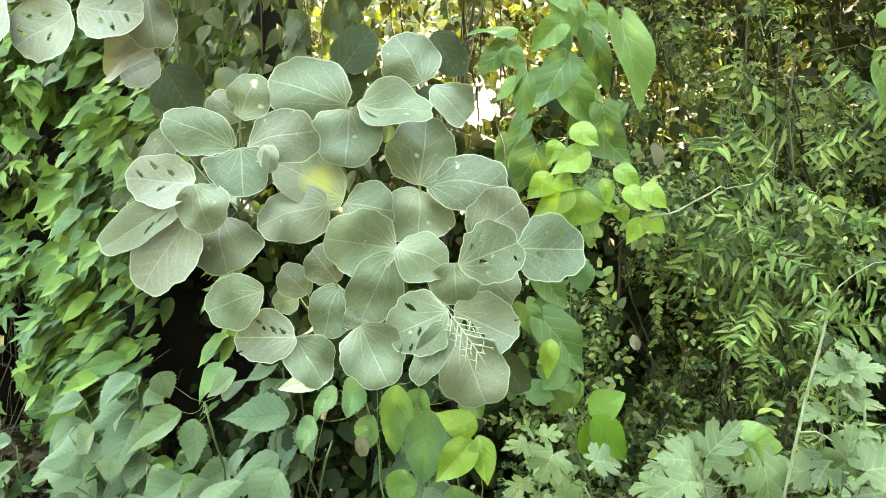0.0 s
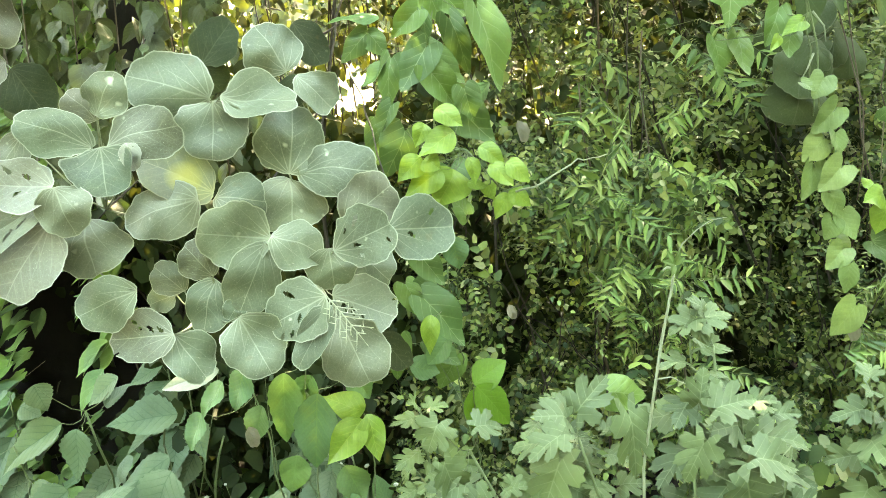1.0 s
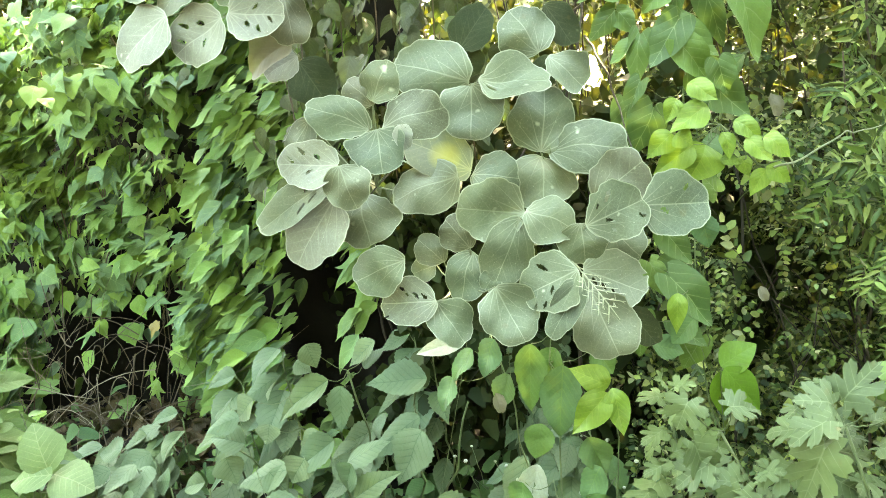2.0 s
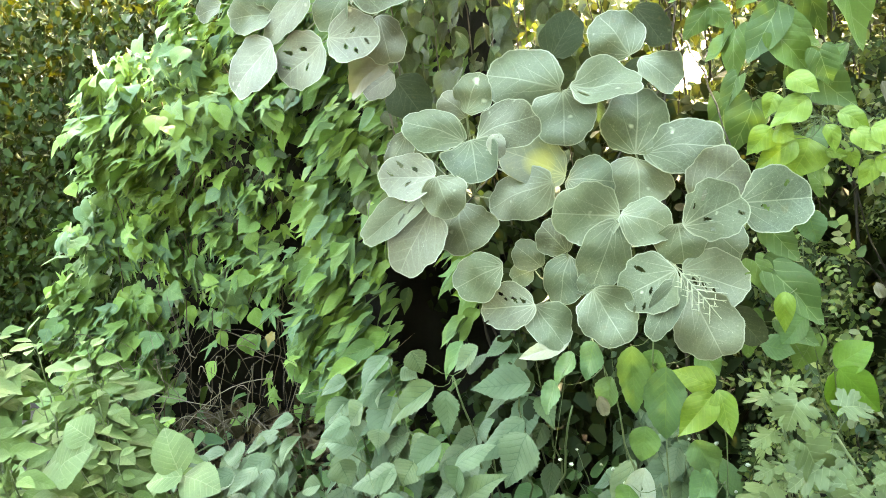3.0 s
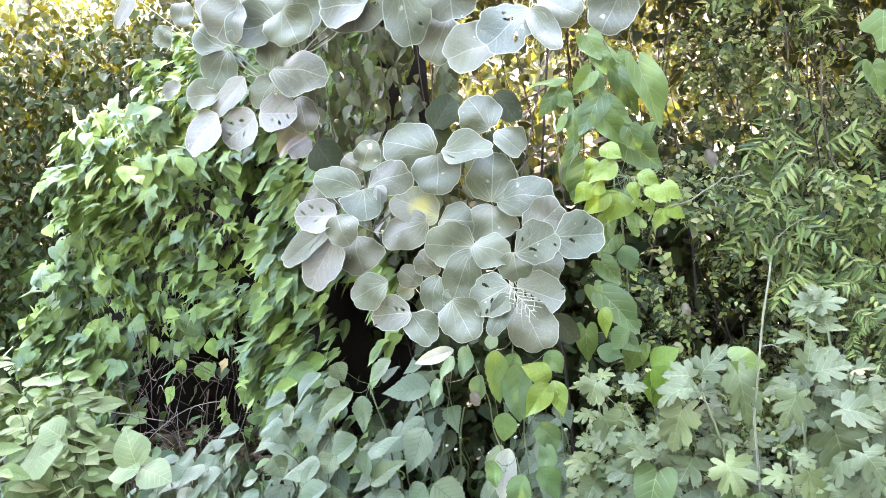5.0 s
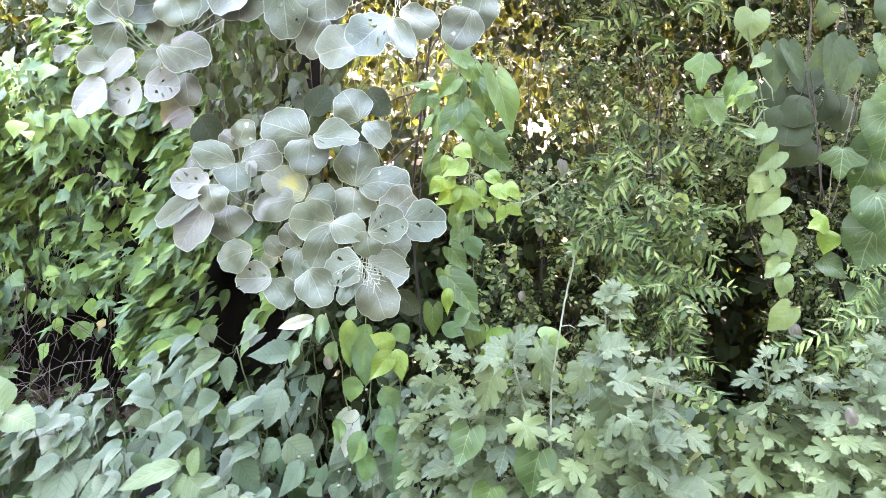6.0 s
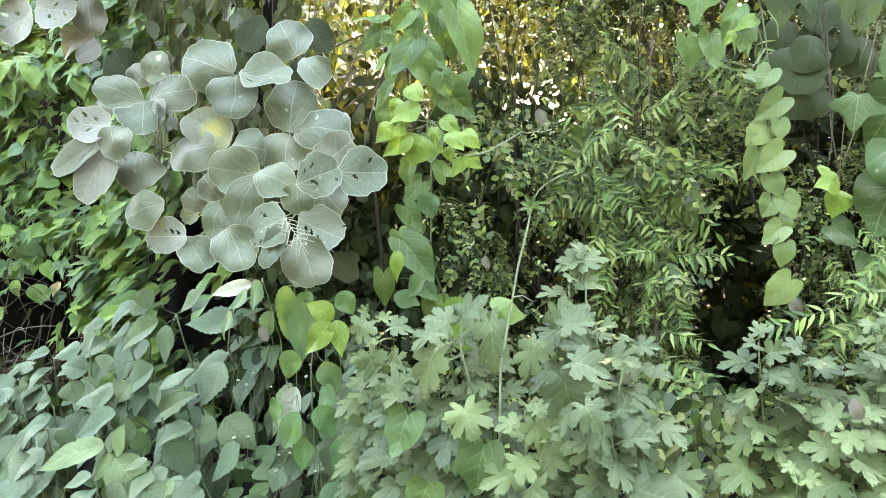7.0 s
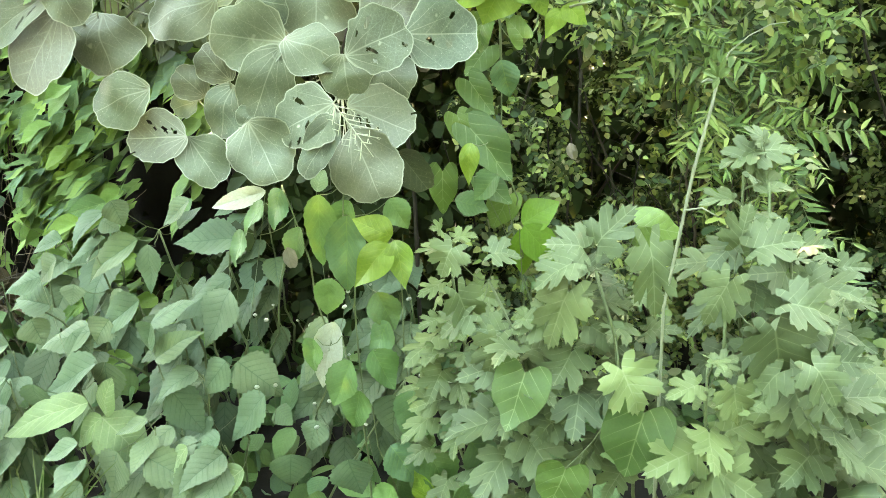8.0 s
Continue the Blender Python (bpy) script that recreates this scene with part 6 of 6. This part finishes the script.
for i in range(60):
    a = (rnd.uniform(-3.3, -1.6), 0, rnd.uniform(0.5, 2.6))
    b = (a[0] + rnd.uniform(-0.4, 0.4), 0, a[2] - rnd.uniform(0.3, 0.8))
    ya, yb = float(bank_y(np.array(a[0]), np.array(a[2]))), float(bank_y(np.array(b[0]), np.array(b[2])))
    stem("runner", creeper, bend((a[0], ya + 0.02, a[2]), (b[0], yb + 0.02, b[2]), 0.03, 6, 0.02, i), (0.004, 0.002), M_TWIG)

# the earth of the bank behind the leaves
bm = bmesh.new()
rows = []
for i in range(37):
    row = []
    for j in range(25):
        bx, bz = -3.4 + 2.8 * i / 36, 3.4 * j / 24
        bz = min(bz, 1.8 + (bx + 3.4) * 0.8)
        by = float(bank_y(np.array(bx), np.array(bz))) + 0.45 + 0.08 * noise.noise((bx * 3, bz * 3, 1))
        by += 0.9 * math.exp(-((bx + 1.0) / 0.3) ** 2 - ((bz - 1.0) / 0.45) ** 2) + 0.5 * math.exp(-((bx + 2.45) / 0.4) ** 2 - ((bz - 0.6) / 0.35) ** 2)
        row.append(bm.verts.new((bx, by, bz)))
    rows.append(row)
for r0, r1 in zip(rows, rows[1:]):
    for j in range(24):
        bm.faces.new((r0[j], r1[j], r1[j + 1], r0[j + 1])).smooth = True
bank = new("bank", mesh_of("bank", bm, M_SHADED_SOIL))
tagged(bank, "earth bank behind the creeper, blackened to stand for shade", "bank", kind="structure")

# dry twigs in the hollow
twigs = thing("dry_twigs", "tangle of dry grey-brown twigs in a dark hollow", "twigs", (-2.3, 3.2, 0.35))
for i in range(130):
    a = Vector((rnd.uniform(-2.9, -1.8), rnd.uniform(2.75, 3.5), rnd.uniform(0.3, 0.95)))
    b = a + Vector((rnd.gauss(0, 0.3), rnd.uniform(-0.2, 0.15), rnd.uniform(-0.35, 0.35)))
    thick = rnd.choice((0.0011, 0.0015, 0.002, 0.0032))
    stem("twig", twigs, bend(a, b, rnd.uniform(-0.12, 0.12), 8, 0.002, 500 + i), (thick, thick * 0.5), M_TWIG if i % 3 else M_STRAW)

p = rng.uniform((-3.0, 2.6, 0.0), (-1.4, 3.9, 0.06), (900, 3))
p[:, 2] += 0.04 + 0.35 * np.clip((p[:, 1] - 1.6) / 2.0, 0, 1)
litter = thing("leaf_litter", "dry brown leaves lying under the twigs", "leaves", (-2.3, 3.2, 0.3))
swarm("dry_leaves", SHAPES["litter"], free_leaves(p, 0.08, 0.4, 0.0, 0.6, (0, -0.1, 1.0)), M_LITTER, litter)

# curtain of creeper that hangs beside the trunk
curtain = thing("hanging_creeper", "curtain of grey-green creeper hanging beside the trunk", "vine", (-0.4, 2.2, 3.0))
n = 1350
strand = -0.95 + 0.085 * rng.integers(0, 10, n)
z = rng.uniform(1.5, 3.0, n)
x = strand + 0.05 * np.sin(z * 5 + strand * 30) + rng.normal(0, 0.03, n)
keep = (z > 1.45 + 0.5 * np.maximum(0, x + 0.55)) & (np.sin(z * 7 + strand * 50) > -0.75)
x, z = x[keep], z[keep]
p = np.stack([x, 2.35 + 0.14 * np.sin(x * 37) - 0.5 * (x + 0.5) * (x < -0.5) + rng.normal(0, 0.06, len(x)), z], 1)
nn = len(p)
along = rng.normal(0, 0.35, (nn, 3)) + np.array([-0.05, -0.35, -1.0])
normal = rng.normal(0, 0.5, (nn, 3)) + np.array([0.0, -0.8, 0.5])
ln = rng.uniform(0.05, 0.1, nn)
ms = poses(p, along, normal, ln, ln * rng.uniform(0.45, 0.7, nn))
swarm("leaf_mass", SHAPES["drape"], ms[260:], M_DRAPE, curtain)
for k in range(260):
    part("leaf", SHAPES["drape"][k % len(SHAPES["drape"])], curtain, Matrix(ms[k].tolist()))
for i in range(9):
    cx = -0.9 + 0.08 * i
    stem("runner", curtain, bend((cx, 2.42, 3.2), (cx + rnd.uniform(-0.1, 0.1), 2.38, 1.5), 0, 8, 0.02, 520 + i), (0.003, 0.002), M_TWIG)


def clear_of(p, centre, size):
    """Leaves a hole in the foliage, through which the sky shows."""
    return p[(((p[:, 0] - centre[0]) / size[0]) ** 2 + ((p[:, 2] - centre[1]) / size[1]) ** 2) > 1]


# ---- the thicket and what lies behind ----
def bush(name, label, category, at, p, size, shapes, mat, twig_count, box, seed, down=0.6, ratio=0.62):
    ob = thing(name, label, category, at)
    swarm("foliage", shapes, free_leaves(p, size, 0.55, down, ratio), mat, ob)
    r = random.Random(seed)
    bm = bmesh.new()
    (x0, x1), (y0, y1), (z0, z1) = box
    for i in range(twig_count):
        a = Vector((r.uniform(x0, x1), r.uniform(y0, y1), z0 + (z1 - z0) * r.uniform(0, 0.5)))
        b = a + Vector((r.uniform(-0.35, 0.35), r.uniform(-0.25, 0.25), r.uniform(0.3, 1.0) * (z1 - z0) * 0.6))
        c = (a + b) / 2
        if c.y < 3.7 and c.z < 1.7 and abs(c.x - 1.29 - 0.18 * (c.y - 1.9)) < 0.3:
            continue
        thick = min(size, 0.05) if 0.06 < size < 0.1 else 0.024 if size < 0.15 else size
        add_tube(bm, bend(a, b, r.uniform(-0.06, 0.06), 6, 0.02, seed + i), (0.12 * thick, 0.04 * thick), 4)
    tagged(part("twig_mass", mesh_of("twig_mass", bm, M_BARK), ob), kind="stuff")
    return ob


def off_hollow(p):
    """Keeps leaves out of the dark hollows that run back into the thicket."""
    p = p[(np.abs(p[:, 0] - 1.29 - 0.18 * (p[:, 1] - 1.9)) > 0.15 + 0.03 * np.sin(p[:, 2] * 9)) | (p[:, 2] > 1.36) | (p[:, 1] > 3.6)]
    void = np.zeros(len(p), bool)
    for vx, vz, wide, high in ((0.74, 0.98, 0.26, 0.2), (0.55, 1.3, 0.1, 0.13), (0.95, 1.42, 0.14, 0.1), (1.75, 1.55, 0.16, 0.25), (1.15, 1.98, 0.2, 0.12), (1.42, 1.98, 0.28, 0.2), (1.5, 2.25, 0.2, 0.14), (2.1, 1.2, 0.2, 0.2)):
        void |= ((p[:, 0] - vx) / wide) ** 2 + ((p[:, 2] - vz) / high) ** 2 < 1 + 0.4 * np.sin(p[:, 0] * 23 + p[:, 2] * 17)
    return p[~void | (rng.random(len(p)) < 0.12)]


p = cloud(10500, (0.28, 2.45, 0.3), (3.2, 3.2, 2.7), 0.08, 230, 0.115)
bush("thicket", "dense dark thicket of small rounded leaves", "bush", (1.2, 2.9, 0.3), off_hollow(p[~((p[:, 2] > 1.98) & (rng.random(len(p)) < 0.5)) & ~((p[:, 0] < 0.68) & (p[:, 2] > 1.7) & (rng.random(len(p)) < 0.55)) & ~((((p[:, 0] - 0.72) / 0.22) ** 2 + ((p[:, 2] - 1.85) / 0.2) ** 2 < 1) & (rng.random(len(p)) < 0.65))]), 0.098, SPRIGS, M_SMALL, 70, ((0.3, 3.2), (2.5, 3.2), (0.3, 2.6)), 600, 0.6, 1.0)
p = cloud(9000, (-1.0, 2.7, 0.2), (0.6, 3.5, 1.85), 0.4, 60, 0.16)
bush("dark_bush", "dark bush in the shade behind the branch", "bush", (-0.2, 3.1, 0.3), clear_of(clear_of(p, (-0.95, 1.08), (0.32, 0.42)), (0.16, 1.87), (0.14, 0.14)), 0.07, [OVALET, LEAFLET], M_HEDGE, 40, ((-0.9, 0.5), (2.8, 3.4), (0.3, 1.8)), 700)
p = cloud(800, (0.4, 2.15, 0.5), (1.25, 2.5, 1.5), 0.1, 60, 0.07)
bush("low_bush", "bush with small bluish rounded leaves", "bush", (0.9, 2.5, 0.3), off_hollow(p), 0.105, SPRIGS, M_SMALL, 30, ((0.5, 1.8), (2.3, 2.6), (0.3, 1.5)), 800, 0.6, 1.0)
p = cloud(420, (0.98, 1.6, 0.35), (1.3, 1.95, 0.72), 0.3, 26, 0.06)
bush("ground_bush", "low bush with dull green rounded leaves between the weeds", "bush", (1.15, 1.8, 0.1), p, 0.045, [OVALET, LEAFLET], M_SMALL, 14, ((1.0, 1.3), (1.65, 1.9), (0.1, 0.6)), 850)
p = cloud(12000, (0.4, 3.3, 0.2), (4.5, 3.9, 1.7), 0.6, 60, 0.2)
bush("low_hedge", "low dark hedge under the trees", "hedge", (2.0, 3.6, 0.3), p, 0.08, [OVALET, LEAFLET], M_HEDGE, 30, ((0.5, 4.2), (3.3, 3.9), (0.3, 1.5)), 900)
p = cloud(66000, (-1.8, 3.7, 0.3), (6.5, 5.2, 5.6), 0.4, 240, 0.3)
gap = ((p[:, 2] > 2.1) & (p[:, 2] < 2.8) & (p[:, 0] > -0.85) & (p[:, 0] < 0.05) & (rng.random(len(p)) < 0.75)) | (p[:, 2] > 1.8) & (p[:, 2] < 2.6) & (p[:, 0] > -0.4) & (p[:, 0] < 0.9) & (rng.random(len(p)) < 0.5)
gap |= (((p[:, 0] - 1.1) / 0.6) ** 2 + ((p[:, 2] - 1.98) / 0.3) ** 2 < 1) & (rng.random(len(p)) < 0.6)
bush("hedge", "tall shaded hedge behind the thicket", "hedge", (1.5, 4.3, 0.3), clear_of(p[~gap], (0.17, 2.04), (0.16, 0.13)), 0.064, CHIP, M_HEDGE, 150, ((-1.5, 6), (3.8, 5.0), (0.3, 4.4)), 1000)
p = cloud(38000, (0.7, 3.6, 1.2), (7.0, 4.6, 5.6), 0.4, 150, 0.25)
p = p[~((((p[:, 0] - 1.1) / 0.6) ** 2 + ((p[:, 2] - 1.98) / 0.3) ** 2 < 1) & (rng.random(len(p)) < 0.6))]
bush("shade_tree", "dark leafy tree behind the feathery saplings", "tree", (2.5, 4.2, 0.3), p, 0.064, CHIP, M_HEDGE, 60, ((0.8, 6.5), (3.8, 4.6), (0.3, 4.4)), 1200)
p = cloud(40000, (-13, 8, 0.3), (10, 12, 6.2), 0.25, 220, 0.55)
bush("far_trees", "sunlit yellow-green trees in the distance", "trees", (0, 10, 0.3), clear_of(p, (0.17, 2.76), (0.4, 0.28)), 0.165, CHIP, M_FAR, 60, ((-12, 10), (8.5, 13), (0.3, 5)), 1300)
p = cloud(20000, (-26, 14, 0.3), (22, 18, 8.5), 0.4, 120, 1.2)
bush("far_wood", "dim green wood far behind", "trees", (0, 16, 0.3), clear_of(p, (0.2, 3.5), (0.7, 0.5)), 0.4, [LEAFLET, OVALET], M_FARDARK, 60, ((-24, 20), (14.5, 18), (0.3, 8)), 1400)
p = cloud(50000, (-8.5, 5.2, 0.3), (-2.6, 7.2, 4.3), 0.25, 420, 0.24)
bush("far_scrub", "dim olive scrub beyond the bank", "scrub", (-6, 6.5, 0.3), p, 0.085, CHIP, M_FARDARK, 80, ((-8.5, -3.2), (5.8, 7.6), (0.3, 3.6)), 1500)
# added out of view behind and beside the walker, so light falls from above
p = np.concatenate([cloud(8000, (-16, -10, 0.3), (16, -6.5, 12.0), 0.4, 140, 0.9), cloud(3500, (-13, -7, 0.3), (-10, 4.5, 9.0), 0.4, 60, 0.9), cloud(3500, (9, -7, 0.3), (12, 5, 9.0), 0.4, 60, 0.9)])
bush("sky_blocking_hedge", "unseen hedge added around the walker to block low sky light", "hedge", (0, -8, 0.3), p, 0.55, [LEAFLET, OVALET], M_FARDARK, 40, ((-13, 13), (-9, -6.8), (0.3, 5)), 1700)
p = rng.uniform((-5.0, 0.9, 0.01), (4.6, 3.2, 0.22), (4200, 3))
edge = 1.35 + 0.25 * np.sin(p[:, 0] * 1.7) + 0.15 * np.sin(p[:, 0] * 4.3 + 1) + rng.normal(0, 0.12, len(p))
p = p[p[:, 1] > edge]
p[:, 2] += 0.17 * np.maximum(0, p[:, 1] - 1.6)
under = thing("undergrowth", "low dark green leaves covering the soil", "undergrowth", (-0.3, 2.0, 0.0))
swarm("leaf_cover", SHAPES["ovatelow"], free_leaves(p, 0.10, 0.4, 0.2, 0.66, (0, -0.4, 0.9)), M_OVATE, under)
for x, y, r in ((-7.6, 8.2, 0.10), (-4.4, 9.0, 0.08), (1.9, 5.6, 0.06)):
    t = thing("far_tree", "thin dark bare-stemmed tree behind the scrub", "tree", (x, y, 0.3), "bare-stemmed trees in the distance")
    stem("trunk", t, bend((x, y, 0.2), (x + 0.3, y, 7.0), 0, 10, 0.05, int(x * 10)), (r, r * 0.6), M_BARK)

# a few withered leaves caught in the green
for i, (x, y, z, s) in enumerate(((0.69, 2.45, 1.65, 0.07), (0.52, 1.98, 1.12, 0.04), (-0.18, 1.78, 0.93, 0.05), (1.45, 1.9, 0.98, 0.06), (1.44, 1.36, 0.8, 0.05))):
    w = thing("withered_leaf", "curled pinkish-brown withered leaf caught on a twig", "leaf", (x, y, z), "withered leaves")
    part("blade", SHAPES["pink"][0], w, leaf_pose((x, y, z), (x + 0.3 * s, y - 0.2 * s, z - s), s * 0.7, (0.1, -1, 0.4), i), "")

w = thing("dying_leaf", "bright orange dying leaf among the green creeper", "leaf", (-2.04, 3.36, 0.96))
part("blade", SHAPES["orange"][0], w, leaf_pose((-2.04, 3.36, 0.96), (-2.06, 3.31, 0.89), 0.065, (0.1, -1, 0.4), 3))

# small white flower heads over the nettles
bm = bmesh.new()
bmesh.ops.create_icosphere(bm, subdivisions=1, radius=0.007)
for v in bm.verts:
    v.co *= 1 + 0.3 * noise.noise(v.co * 300)
    v.co.z *= 0.7
FLOWER = mesh_of("flower_head", bm, M_WHITE)
for i in range(26):
    x, z = rnd.uniform(-0.35, 0.2), rnd.uniform(0.45, 0.8)
    y = 1.86 + 0.3 * (z - 0.5) + rnd.uniform(-0.06, 0.04)
    w = thing("flower", "small white flower head on a thin stalk", "flower", (x, y, z - 0.1), "small white flowers")
    part("flower_head", FLOWER, w, pose(x, y, z, rnd.uniform(-30, 30), rnd.uniform(-30, 30), 0) @ Matrix.Scale(rnd.uniform(0.6, 1.2), 4))
    stem("stalk", w, bend((x, y, z), (x + rnd.uniform(-0.04, 0.04), y + 0.03, z - 0.12), 0, 4, 0.004, 700 + i), (0.0007, 0.001), M_STEM)

# grass at the foot of the nettles
grass = thing("grass_tuft", "tuft of thin pale green grass beside the nettles", "grass", (-1.02, 1.75, 0.05))
for i in range(46):
    a = rnd.uniform(0, 6.28)
    foot = Vector((-1.02 + 0.08 * math.cos(a), 1.75 + 0.06 * math.sin(a), 0.05))
    lean = Vector((rnd.uniform(-0.28, 0.28), rnd.uniform(-0.25, 0.1), rnd.uniform(0.25, 0.5)))
    bm = bmesh.new()
    layer = bm.loops.layers.uv.new("blade")
    across = lean.cross(Vector((0, 1, 0.3))).normalized() * 0.004
    rows = []
    for k in range(7):
        f = k / 6
        c = foot + lean * f + Vector((lean.x * 0.5, lean.y * 0.5, -0.35 * lean.length)) * f * f * 0.6
        wide = across * (1 - f) ** 0.6
        rows.append((bm.verts.new(c - wide), bm.verts.new(c + wide + Vector((0, 0, 0.001)))))
    for r0, r1 in zip(rows, rows[1:]):
        bm.faces.new((r0[0], r0[1], r1[1], r1[0])).smooth = True
    part("grass_blade", mesh_of("grass_blade", bm, M_GRASS), grass)
